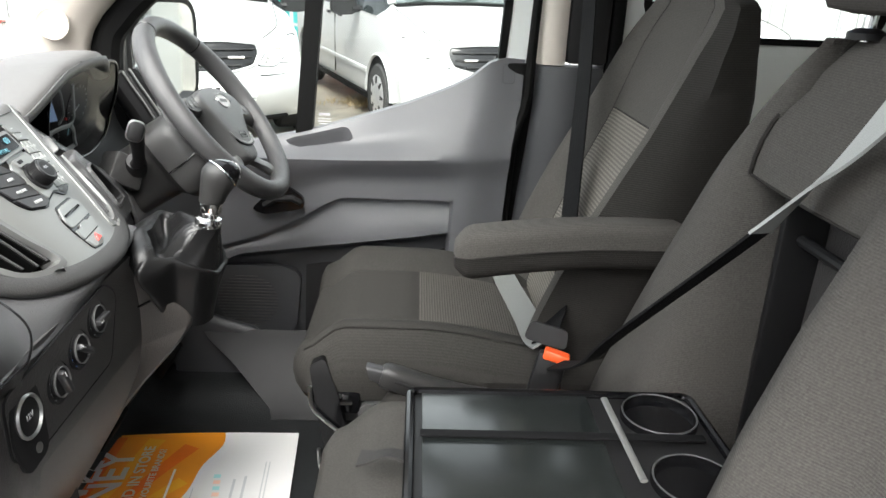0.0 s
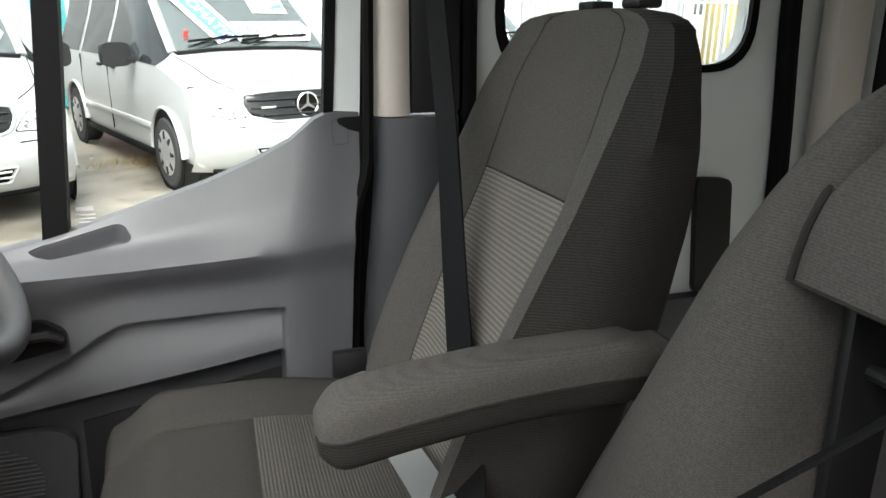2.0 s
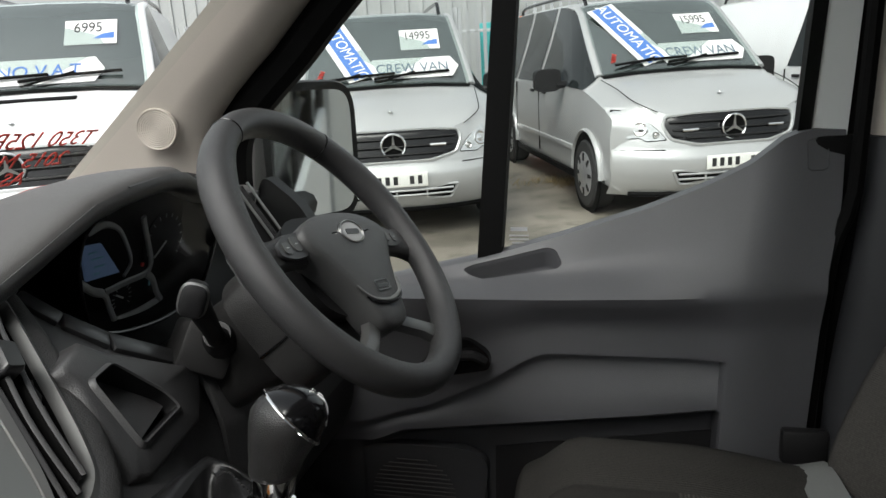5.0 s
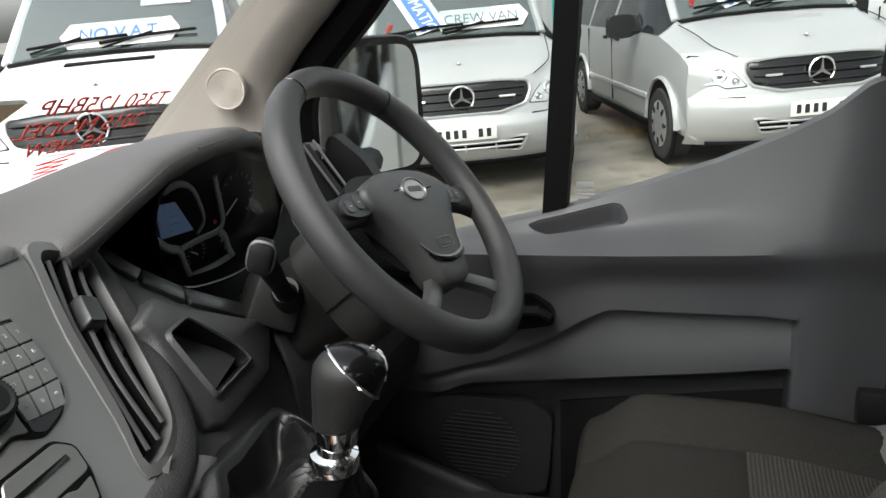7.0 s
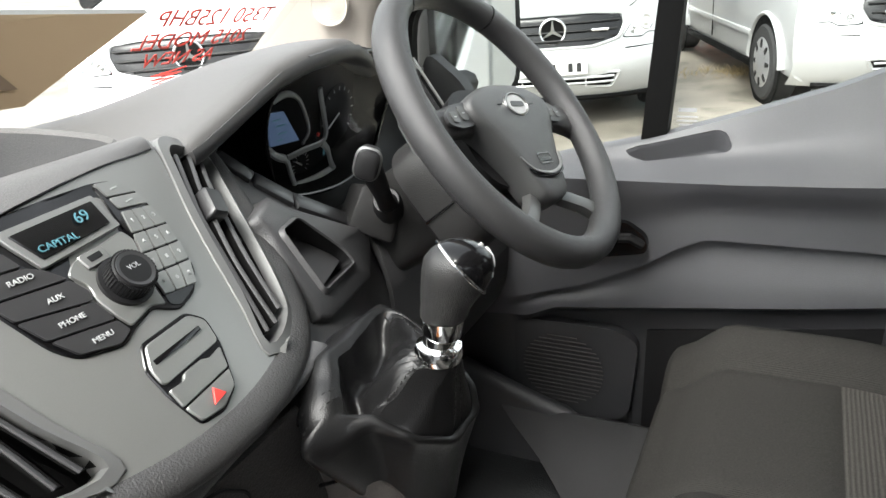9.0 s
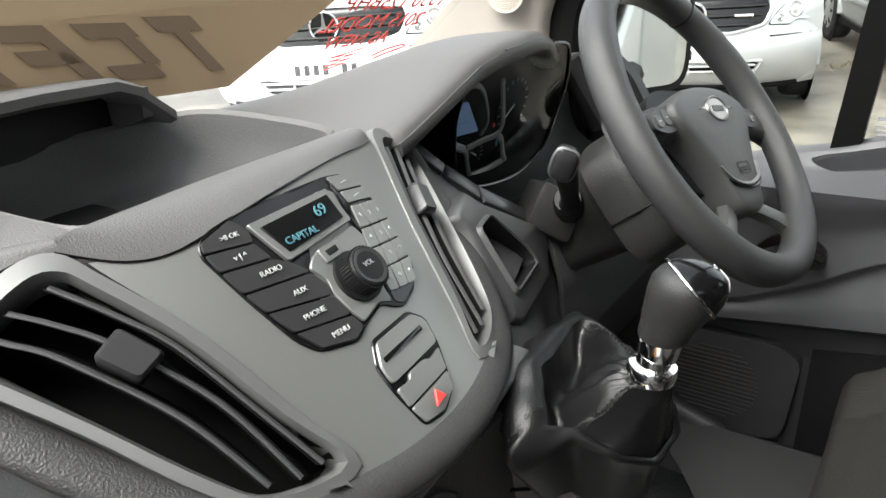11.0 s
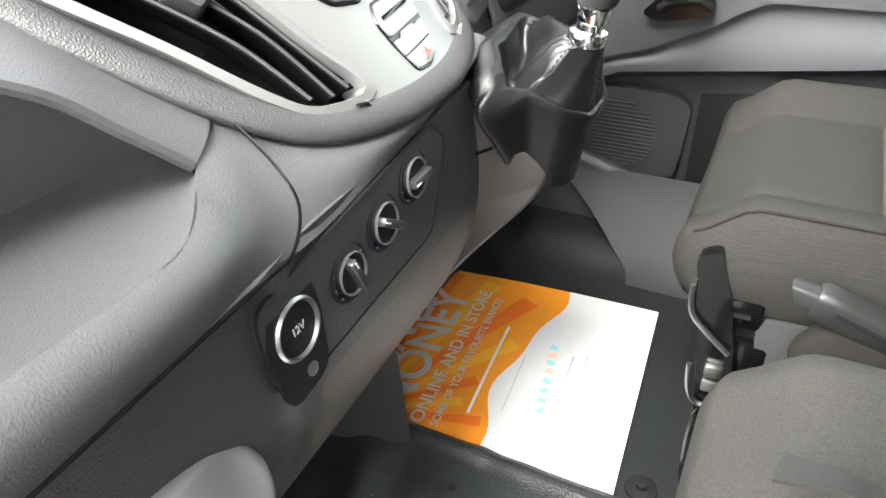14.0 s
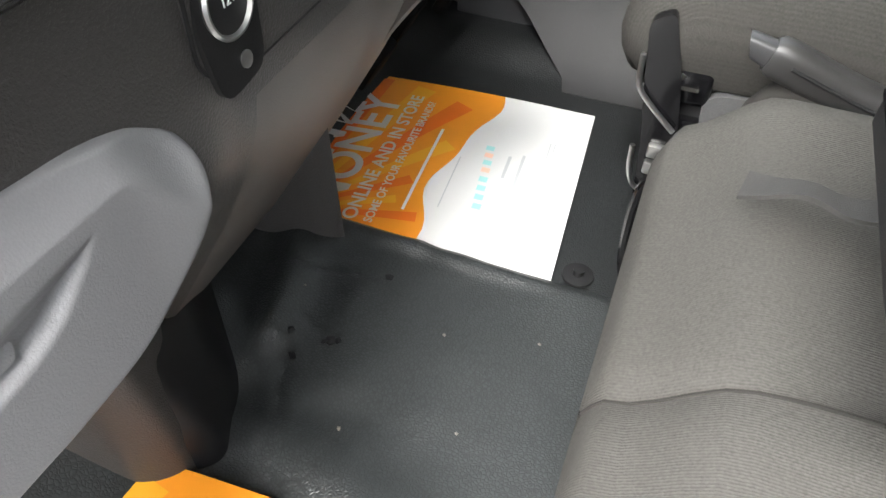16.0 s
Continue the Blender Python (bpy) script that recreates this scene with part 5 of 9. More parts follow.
part("bin_back", block((-0.865, 0.77, 1.462), (0.02, 0.46, 0.10), 0.004), DARK, dbin)
part("bin_mat", block((-0.74, 0.77, 1.410), (0.18, 0.34, 0.006), 0.002), DARK, dbin)
# the bowl behind the centre panel, with a rounded rim
RIM = [(-0.598, 0.812, 1.475), (-0.602, 0.850, 1.475), (-0.608, 0.90, 1.475), (-0.611, 0.95, 1.475), (-0.612, 1.0, 1.475), (-0.616, 1.038, 1.475), (-0.65, 1.056, 1.476), (-0.74, 1.060, 1.478), (-0.81, 1.045, 1.478), (-0.85, 0.98, 1.472),
       (-0.86, 0.88, 1.470), (-0.845, 0.812, 1.468), (-0.75, 0.802, 1.473), (-0.64, 0.802, 1.475)]
rim_loop = curve(RIM, 5, True)
cb_ = Vector((-0.72, 0.93, 1.475))
ring = lambda k, dz: [cb_.lerp(p, k) + Vector((0, 0, dz)) for p in rim_loop]
flat_ring = lambda k, z: [Vector((cb_.x + (p.x - cb_.x) * k, cb_.y + (p.y - cb_.y) * k, z)) for p in rim_loop]
part("bowl_rim", loft([flat_ring(1.07, 1.45), ring(1.04, -0.008), ring(1.015, -0.002), ring(1.0, 0.0), ring(0.975, -0.004)], caps=False), DASH_TOP, dbin, smooth=70)
part("bowl", loft([ring(0.975, -0.004), ring(0.95, -0.02), flat_ring(0.88, 1.419), flat_ring(0.7, 1.406), flat_ring(0.02, 1.404)], caps=False), DASH, dbin, smooth=70)

# row of blank switches under the cluster, and the cubby beside the centre vent
row = [(-0.660, 1.170, 1.442), (-0.645, 1.180, 1.422), (-0.617, 1.197, 1.393), (-0.596, 1.229, 1.361), (-0.581, 1.320, 1.304)]
for p0, p1 in zip(row, row[1:]):
    p0, p1 = Vector(p0), Vector(p1)
    t = (p1 - p0).normalized()
    nrm = Vector((0.70, 0.3, 0.65))
    m = frame_of((p0 + p1) / 2 + Vector((-0.004, 0, 0.003)), t, nrm.cross(t))
    part("blank_switch", block((0, 0, 0), ((p1 - p0).length - 0.0015, 0.024, 0.012), 0.003, m=m), BUTTON, dash)
cub_m = frame_of((-0.525, 1.16, 1.335), Vector((0.34, -0.78, 0)).cross(Vector((0.78, 0.34, 0.53))).cross(Vector((0.78, 0.34, 0.53))), Vector((0.34, -0.78, 0)).cross(Vector((0.78, 0.34, 0.53))))
cub_l = lambda pts: [tuple((cub_m.inverted() @ Vector(p)).to_2d()) for p in pts]
mouth = rounded(cub_l([(-0.533, 1.124, 1.370), (-0.547, 1.163, 1.365), (-0.533, 1.200, 1.318), (-0.528, 1.206, 1.309), (-0.502, 1.124, 1.324)]), 0.004)
lipo = rounded(cub_l([(-0.534, 1.117, 1.376), (-0.552, 1.166, 1.372), (-0.543, 1.220, 1.322), (-0.529, 1.228, 1.299), (-0.494, 1.121, 1.314)]), 0.010)
mouth = [(a * 0.5 + c * 0.5, b_ * 0.5 + d * 0.5) for (a, b_), (c, d) in zip(mouth, lipo)]
sg = 1 if (cub_m.to_3x3() @ Vector((0, 0, 1))).x > 0 else -1
lay = lambda pts, h: [cub_m @ Vector((u, v, sg * (h + 0.004))) for u, v in pts]
cb = part("cubby", loft([lay(lipo, -0.03), lay(lipo, 0.0), lay([((a + c * 3) / 4, (b_ + d * 3) / 4) for (a, b_), (c, d) in zip(lipo, mouth)], 0.0035), lay(mouth, 0.002)], caps=False), DASH, dash, smooth=40)
mc = Vector((sum(p[0] for p in mouth), sum(p[1] for p in mouth))) / len(mouth)
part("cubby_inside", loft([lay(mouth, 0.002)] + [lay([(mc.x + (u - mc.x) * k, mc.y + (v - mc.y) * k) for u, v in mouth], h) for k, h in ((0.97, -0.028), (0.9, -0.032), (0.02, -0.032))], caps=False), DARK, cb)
# grained facing round the cubby, from the vent to the gear lever
face = [Vector(p) for p in cub_l([(-0.566, 1.103, 1.431), (-0.563, 1.183, 1.375), (-0.562, 1.246, 1.335), (-0.576, 1.334, 1.298), (-0.554, 1.301, 1.287), (-0.526, 1.253, 1.277), (-0.501, 1.225, 1.258), (-0.479, 1.129, 1.288), (-0.475, 1.060, 1.326), (-0.497, 1.085, 1.342), (-0.514, 1.098, 1.359), (-0.533, 1.106, 1.382), (-0.550, 1.103, 1.409)])]


def reach(p):
    """Where the line from the cubby's middle through p meets the edge of the facing."""
    d = (Vector(p) - mc).normalized() * 0.4
    hits = [geometry.intersect_line_line_2d(mc, mc + d, a, b) for a, b in zip(face, face[1:] + face[:1])]
    hits = [h for h in hits if h]
    return max(hits, key=lambda h: (h - mc).length) if hits else Vector(p)


edge_ = [reach(p) for p in lipo]
edge_ = [e if (e - mc).length > (Vector(p) - mc).length + 0.002 else mc + (Vector(p) - mc) * 1.05 for e, p in zip(edge_, lipo)]
part("cubby_facing", loft([lay([(e * 1.0).to_tuple() for e in edge_], -0.022), lay([(e + (mc - e).normalized() * 0.003).to_tuple() for e in edge_], -0.004), lay([(e + (mc - e).normalized() * 0.008).to_tuple() for e in edge_], -0.0015), lay(lipo, -0.0015)], caps=False), DASH, dash, smooth=60)

# instrument cluster: a leaning smoked lens, its housing and what shows behind it
clu = thing("instrument_cluster", "dark instrument cluster with a small blue screen behind a smoked lens", "instruments")
lean = lambda y, z, off=0.0: Vector((-0.660 + 0.25 * (z - 1.34) + off - 0.35 * (y - 1.395) ** 2, y, z - 0.25 * off))
LENS = [(1.270, 1.378), (1.258, 1.425), (1.260, 1.452), (1.270, 1.470), (1.297, 1.482), (1.368, 1.489), (1.420, 1.493), (1.490, 1.487), (1.520, 1.466), (1.531, 1.424), (1.516, 1.385), (1.497, 1.348), (1.448, 1.328), (1.393, 1.326), (1.320, 1.338), (1.285, 1.356)]
lens_loop = [tuple(p.to_2d()) for p in curve([(*p, 0) for p in LENS], 3, True)]
part("lens", loft([[lean(y, z, 0.0) for y, z in lens_loop], [lean(1.395 + (y - 1.395) * 0.55, 1.41 + (z - 1.41) * 0.55, 0.0012) for y, z in lens_loop], [lean(1.395 + (y - 1.395) * 0.02, 1.41 + (z - 1.41) * 0.02, 0.0015) for y, z in lens_loop]], caps=False), LENS_COVER, clu, smooth=60).visible_shadow = False
rim_c = part("lens_rim", tube([lean(y, z, 0.0005) for y, z in lens_loop], 0.0026, 8, closed=True), GLOSS, clu)
part("lens_tab", tube([lean(1.286, 1.4795, 0.003), lean(1.306, 1.485, 0.003)], 0.0032, 8), DARK, rim_c)
part("housing", loft([[lean(y, z, -0.001) for y, z in lens_loop], [lean(1.395 + (y - 1.395) * 0.985, 1.41 + (z - 1.41) * 0.985, -0.030) for y, z in lens_loop], [lean(1.395 + (y - 1.395) * 0.9, 1.41 + (z - 1.41) * 0.9, -0.048) for y, z in lens_loop], [lean(1.395 + (y - 1.395) * 0.02, 1.41 + (z - 1.41) * 0.02, -0.050) for y, z in lens_loop]], caps=False), CLUSTER_BLACK, clu, smooth=50)
bar_ = lambda pts, w, off=-0.030: tube([lean(y, z, off) for y, z in pts], w, 8, flat=0.45, up=(1, 0, 0.2))
part("cluster_frame", bar_(curve([(1.396, 1.447), (1.402, 1.430), (1.412, 1.405), (1.418, 1.385), (1.408, 1.374), (1.372, 1.374), (1.335, 1.372)], 4), 0.0050), CLUSTER_GREY, clu)
part("cluster_frame", bar_(curve([(1.408, 1.374), (1.424, 1.362), (1.436, 1.340), (1.452, 1.322)], 4), 0.0060), CLUSTER_GREY, clu)
part("cluster_frame", bar_(curve([(1.290, 1.400), (1.315, 1.380), (1.335, 1.370), (1.345, 1.350), (1.356, 1.330)], 4), 0.0055), CLUSTER_GREY, clu)
part("cluster_frame", bar_(curve([(1.310, 1.446), (1.335, 1.450), (1.358, 1.440), (1.374, 1.418), (1.384, 1.394), (1.372, 1.380)], 4), 0.0042, -0.034), CLUSTER_GREY, clu)
part("cluster_frame", bar_(curve([(1.360, 1.330), (1.400, 1.328), (1.440, 1.330)], 3), 0.0045), CLUSTER_GREY, clu)
scr_m = frame_of(lean(1.3305, 1.4085, -0.036), lean(1.364, 1.3885, -0.036) - lean(1.312, 1.3905, -0.036), lean(1.327, 1.431, -0.036) - lean(1.338, 1.390, -0.036))
scr = part("blue_screen", prism([(-0.020, -0.018), (0.033, -0.020), (-0.001, 0.022), (-0.032, 0.024)], 0.003, 0.0008, m=scr_m), BLUE_GLOW, clu, "dim blue information screen")
for x, y, w in ((-0.014, 0.014, 0.014), (-0.006, 0.006, 0.018), (-0.002, -0.004, 0.016), (-0.006, -0.012, 0.010)):
    part("screen_line", block((x, y, 0.0034), (w, 0.0018, 0.0006), m=scr_m), TEAL_GLOW, scr, smooth=0)
dm_ = lambda y, z: frame_of(lean(y, z, -0.046), (0, 1, 0), (0.25, 0, 1))
for cy_, cz_, r, turn in ((1.386, 1.346, 0.022, 150), (1.470, 1.395, 0.042, 215)):
    d = part("dial", lathe([(r, 0.0), (r, 0.0012), (0.0004, 0.0012)], 40, dm_(cy_, cz_)), CLUSTER_BLACK, clu)
    for k in range(13):
        a = radians(215 - 20.8 * k)
        part("dial_tick", block((0, 0, 0.0016), (0.005, 0.0010, 0.0006), m=dm_(cy_, cz_) @ Matrix.Translation(((r - 0.006) * math.cos(a), (r - 0.006) * math.sin(a), 0)) @ Matrix.Rotation(a, 4, "Z")), GREY_INK, d, smooth=0)
    part("needle", block((0.3 * r, 0, 0.003), (0.7 * r, 0.0022, 0.001), m=dm_(cy_, cz_) @ Matrix.Rotation(radians(turn), 4, "Z")), WHITE_INK, d, smooth=0)
part("warning_light", lathe([(0.0028, 0.0), (0.0028, 0.002), (0.0003, 0.002)], 12, dm_(1.424, 1.377)), RED_GLOW, clu)
part("warning_light", block((0, 0, 0.001), (0.003, 0.012, 0.001), m=dm_(1.442, 1.350)), TEAL_GLOW, clu)
part("hood_slot", tube([Vector((-0.6005, 1.296, 1.5045)), Vector((-0.6005, 1.345, 1.5065))], 0.0022, 8), BUTTON, clu)

# driver's end vent beside the door, with two bright trim strips
ev = thing("end_air_vent", "black driver's side air vent with bright trim strips", "air vent")
EV = [(-0.655, 1.600, 1.455), (-0.640, 1.606, 1.425), (-0.622, 1.612, 1.392), (-0.606, 1.618, 1.360)]
part("vent_body", tube(curve([Vector(p) + Vector((-0.025, 0.012, -0.01)) for p in EV], 5), 0.032, 12, flat=0.7), DARK, ev)
for off in (Vector((0.0, 0.0, 0.0)), Vector((0.006, 0.020, 0.004))):
    part("trim_strip", tube(curve([Vector(p) + off for p in EV], 5), 0.0042, 8, flat=0.5), SILVER, ev)
for k in range(3):
    part("vent_slat", tube(curve([Vector(p) + Vector((0.001, 0.006 + 0.004 * k, 0.0)) for p in EV], 5), 0.0012, 6), BUTTON, ev)

# heater controls under the centre panel
heat = thing("heater_controls", "dark heater control strip with three round knobs", "controls")
strip_o = rounded([(0.668, 1.272), (0.90, 1.292), (0.930, 1.268), (0.895, 1.190), (0.70, 1.186), (0.668, 1.205)], 0.014, 5)
sm_ = Matrix(((0, 0, 1, -0.438), (1, 0, 0, 0), (0, 1, 0, 0), (0, 0, 0, 1)))
strip_p = part("control_strip", prism(strip_o, 0.010, 0.003, m=sm_), KNEE, heat)
part("strip_edge", tube([sm_ @ Vector((x, y, 0.0092)) for x, y in strip_o], 0.0015, 6, closed=True), DARK, strip_p)
for k, (y, z) in enumerate(((0.766, 1.236), (0.817, 1.248), (0.868, 1.261))):
    km = frame_of((-0.428, y, z), (0, 1, 0), (-0.1, 0, 1))
    ob = part("heater_knob", lathe([(0.0235, -0.002), (0.0235, 0.001), (0.0215, 0.0022), (0.019, -0.001), (0.0165, -0.001), (0.0162, 0.004), (0.0003, 0.005)], 36, km), DARK, heat)
    part("knob_ring", hoop([(0.0162, 0.0035), (0.0168, 0.0055), (0.0158, 0.0062), (0.0150, 0.004)], 36, km), VENT_SILVER, ob)
    part("knob_grip", block((0, 0, 0.0075), (0.0075, 0.030, 0.010), 0.0025, m=km @ Matrix.Rotation(radians(20 + 35 * k), 4, "Z")), BUTTON, ob)
    part("grip_mark", block((0, 0.011, 0.0127), (0.0012, 0.006, 0.0006), m=km @ Matrix.Rotation(radians(20 + 35 * k), 4, "Z")), WHITE_INK, ob, smooth=0)
    for q in range(9):
        a = radians(225 - 33.75 * q)
        part("knob_print", block((0.0200 * math.cos(a), 0.0200 * math.sin(a), 0.0012), (0.0022, 0.0010, 0.0006), m=km), (BLUE_SIGN if q < 3 else RED if q > 5 else GREY_INK) if k == 1 else GREY_INK, ob, smooth=0)
sk = frame_of((-0.427, 0.699, 1.237), (0, 1, 0), (-0.1, 0, 1))
sock = thing("power_socket", "round black power socket with a chrome ring", "socket")
part("socket_plate", prism(rounded([(-0.024, -0.054), (0.022, -0.050), (0.029, 0.0), (0.024, 0.030), (-0.022, 0.028), (-0.030, -0.004)], 0.014, 5), 0.004, 0.0015, m=sk @ Matrix.Translation((0, 0, -0.003))), DARK, sock)
part("socket_ring", hoop([(0.0215, 0.0), (0.0228, 0.0030), (0.0212, 0.005), (0.0200, 0.005), (0.0190, 0.001)], 36, sk), STEEL, sock)
part("socket_cap", lathe([(0.0195, -0.002), (0.0190, 0.0022), (0.0003, 0.0030)], 36, sk), DARK, sock)
lettering("12V", 0.0085, SOFT_INK, sock, sk @ Matrix.Translation((0, 0, 0.0032)))
part("socket_stud", lathe([(0.0055, -0.002), (0.0055, 0.002), (0.0003, 0.004)], 16, sk @ Matrix.Translation((0.004, -0.038, 0))), STEEL, sock)

# glove box lid: a bevel along its top above a crease, and a scooped pull
gl = thing("glove_box", "light grey plastic glove box with a recessed pull", "glove box")
gm = frame_of((-0.455, 0.406, 1.124), (0.03, 1, 0), (-0.16, 0, 1))
GB = [(0.236, 0.045), (0.229, 0.066), (0.210, 0.082), (0.170, 0.093), (0.134, 0.0985), (0.077, 0.107), (-0.05, 0.120), (-0.22, 0.135), (-0.245, 0.06), (-0.22, -0.02), (-0.06, -0.024), (0.06, -0.0245), (0.103, -0.025), (0.155, -0.020), (0.199, 0.0), (0.226, 0.023)]
rr = [tuple(p.to_2d()) for p in curve([(*p, 0) for p in GB], 10, True)]
PULL = [Vector(p) for p in ((0.153, 0.063), (0.139, 0.050), (0.118, 0.035), (0.097, 0.028), (0.080, 0.026), (0.059, 0.0235), (0.050, 0.0245), (0.047, 0.039), (0.046, 0.053), (0.059, 0.0565), (0.083, 0.058), (0.113, 0.060))]


def pull_depth(u, v):
    """How far inside the outline of the scooped pull a place lies, in metres."""
    p, inside, near = Vector((u, v)), False, 9.0
    for a_, b_ in zip(PULL, PULL[1:] + PULL[:1]):
        e_ = b_ - a_
        near = min(near, (a_ + e_ * min(max((p - a_).dot(e_) / e_.length_squared, 0), 1) - p).length)
        if (a_.y > v) != (b_.y > v) and u < a_.x + (v - a_.y) / (b_.y - a_.y) * e_.x:
            inside = not inside
    return near if inside else 0.0


def lid_h(u, v):
    crease = 0.071 - 0.05 * ease(0.17, 0.225, u)
    h = 0.050 - 0.34 * max(0.0, v - crease) - 0.08 * max(0.0, crease - v)
    return h - 0.009 * ease(0.0, 0.010, pull_depth(u, v)) * ease(0.066, 0.030, v - 0.2 * (u - 0.1))


gc = Vector((0.09, 0.048))
lid_rings = [[gm @ Vector((u, v, -0.01)) for u, v in rr], [gm @ Vector((u, v, lid_h(u, v) - 0.014)) for u, v in rr]]
for k in range(46):
    s_ = 0.995 - 0.985 * k / 45
    lid_rings.append([gm @ Vector((gc.x + (u - gc.x) * s_, gc.y + (v - gc.y) * s_, lid_h(gc.x + (u - gc.x) * s_, gc.y + (v - gc.y) * s_) - (0.007, 0.0022, 0.0006)[k] * 1.0 if k < 3 else lid_h(gc.x + (u - gc.x) * s_, gc.y + (v - gc.y) * s_))) for u, v in rr])
lid = part("lid", loft(lid_rings), GLOVE, gl, smooth=60)
part("pull_slot", tube([gm @ Vector((0.0465, 0.052, 0.0475)), gm @ Vector((0.0475, 0.040, 0.0470))], 0.0018, 8), DARK, lid)
part("pull_handle", loft([[gm @ Vector((u, v, h)) for u, v in rounded([(0.050, 0.0395), (0.092, 0.036), (0.096, 0.046), (0.066, 0.0545), (0.049, 0.0525)], 0.003)] for h in (0.030, 0.0415, 0.0435)]), GLOVE, lid, "grey plastic pull handle", smooth=40)
part("lid_gap", tube([gm @ Vector((gc.x + (u - gc.x) * 1.02, gc.y + (v - gc.y) * 1.05, 0.010)) for u, v in rr], 0.008, 8, closed=True), DARK, gl)
# trim seam between the passenger shelf and the centre
seam_pts = [Q(-0.185, 0.010, 0.004), (-0.448, 0.735, 1.335), (-0.424, 0.722, 1.318), (-0.416, 0.700, 1.300), (-0.4165, 0.676, 1.2975), (-0.4165, 0.62, 1.2975), (-0.4165, 0.4, 1.2975), (-0.4165, 0.14, 1.2975)]
part("trim_seam", tube(curve(seam_pts, 6), 0.0012, 6), GLOSS, dash)
# lower console that carries the gear lever down to the floor
con = thing("lower_console", "dark brown-grey plastic lower console under the gear lever", "console")
rows = []
for z, x0, x1, y0, y1 in ((0.72, -0.80, -0.64, 1.04, 1.12), (0.86, -0.78, -0.60, 1.04, 1.12), (0.98, -0.74, -0.55, 1.03, 1.15), (1.08, -0.70, -0.47, 1.03, 1.18), (1.15, -0.68, -0.44, 1.05, 1.17), (1.20, -0.64, -0.43, 1.06, 1.14)):
    rows.append([(*p, z) for p in rounded([(x0, y0), (x1, y0 + 0.02), (x1, y1 - 0.03), (x0, y1)], 0.03, 4)])
body_ = loft(rows)
part("console_body", body_, KNEE, con, smooth=50)
part("console_foot", loft([[(x, y, z) for x, y in rounded([(-0.66 + d, 0.955), (-0.575 + d, 0.985), (-0.545 + d, 1.006), (-0.56 + d, 1.011), (-0.80, 1.011), (-0.80, 0.955)], 0.004)] for z, d in ((0.72, 0.004), (0.80, 0.0), (1.05, -0.012))]), KNEE, con, "dark plastic foot of the console", smooth=40)
sidep = curve([(-0.452, 0.985, 1.280), (-0.410, 1.010, 1.232), (-0.374, 1.032, 1.187), (-0.388, 1.032, 1.15), (-0.45, 1.030, 1.075), (-0.523, 1.024, 0.986), (-0.60, 1.02, 0.955), (-0.68, 1.01, 0.96), (-0.68, 0.99, 1.15), (-0.56, 0.985, 1.25)], 4, True)
part("side_panel", loft([[p + Vector((-0.01, 0.14, -0.005)) for p in sidep], [p + Vector((0, 0.006, 0)) for p in sidep], [p.lerp(Vector((-0.52, 1.012, 1.11)), 0.04) for p in sidep], [p.lerp(Vector((-0.52, 1.008, 1.11)), 0.97) for p in sidep]]), CONSOLE_DARK, con, "dark brown-grey plastic side panel", smooth=40)
part("panel_seam", tube([(-0.415, 1.001, 1.225), (-0.45, 1.003, 1.205), (-0.50, 1.003, 1.17)], 0.0016, 6), GLOSS, con)

# gear lever
gear = thing("gear_lever", "gear lever with black leather gaiter and chrome collar", "gear lever")
lm = frame_of((-0.345, 1.055, 1.318), (1, 0, -0.12), (0, 1, 0))
BRIM = [(-0.337, 1.049, 1.253), (-0.332, 1.084, 1.256), (-0.342, 1.099, 1.272), (-0.368, 1.112, 1.288), (-0.400, 1.120, 1.306), (-0.430, 1.118, 1.320), (-0.427, 1.070, 1.318), (-0.427, 1.033, 1.315), (-0.409, 1.010, 1.301), (-0.402, 1.001, 1.287), (-0.382, 1.016, 1.284), (-0.355, 1.024, 1.268)]
KB = len(BRIM)
brim = [Vector(BRIM[i]).lerp(Vector(BRIM[(i + 1) % KB]), k / 8) for i in range(KB) for k in range(8)]
NB = len(brim)
for _ in range(2):
    brim = [(brim[i - 1] + brim[i] * 2 + brim[(i + 1) % NB]) / 4 for i in range(NB)]
mid = Vector((-0.382, 1.058, 1.28))


def roll(i):
    """How thick the leather is rolled over at this place of the brim: full on the dash side, a crease beside the seats."""
    t = i / NB * KB
    return 0.16 + 0.84 * ease(4.2, 5.6, t) * ease(10.2, 8.8, t)


def bag(out, dz, pull=0.0, low=None):
    rw = []
    for i, p in enumerate(brim):
        d = Vector((p.x - mid.x, p.y - mid.y, 0)).normalized()
        q = p + d * out * roll(i) + Vector((0, 0, dz * roll(i)))
        if low is not None:
            base = Vector((-0.392 + d.x * 0.036, 1.078 + d.y * 0.036, low))
            q = q.lerp(base, pull)
        crease = 1 - abs(2.2 * noise.noise((i / NB * KB * 0.8, q.z * 14, 7.0)))
        q += d * (0.006 * (crease - 0.55) * min(abs(out) / 0.02, 1) * roll(i))
        q += d * (0.0030 * noise.noise(q * 38) + 0.0012 * noise.noise(q * 90)) + Vector((0, 0, 0.0024 * noise.noise(q * 42) + 0.001 * noise.noise(q * 100)))
        rw.append(q)
    return rw


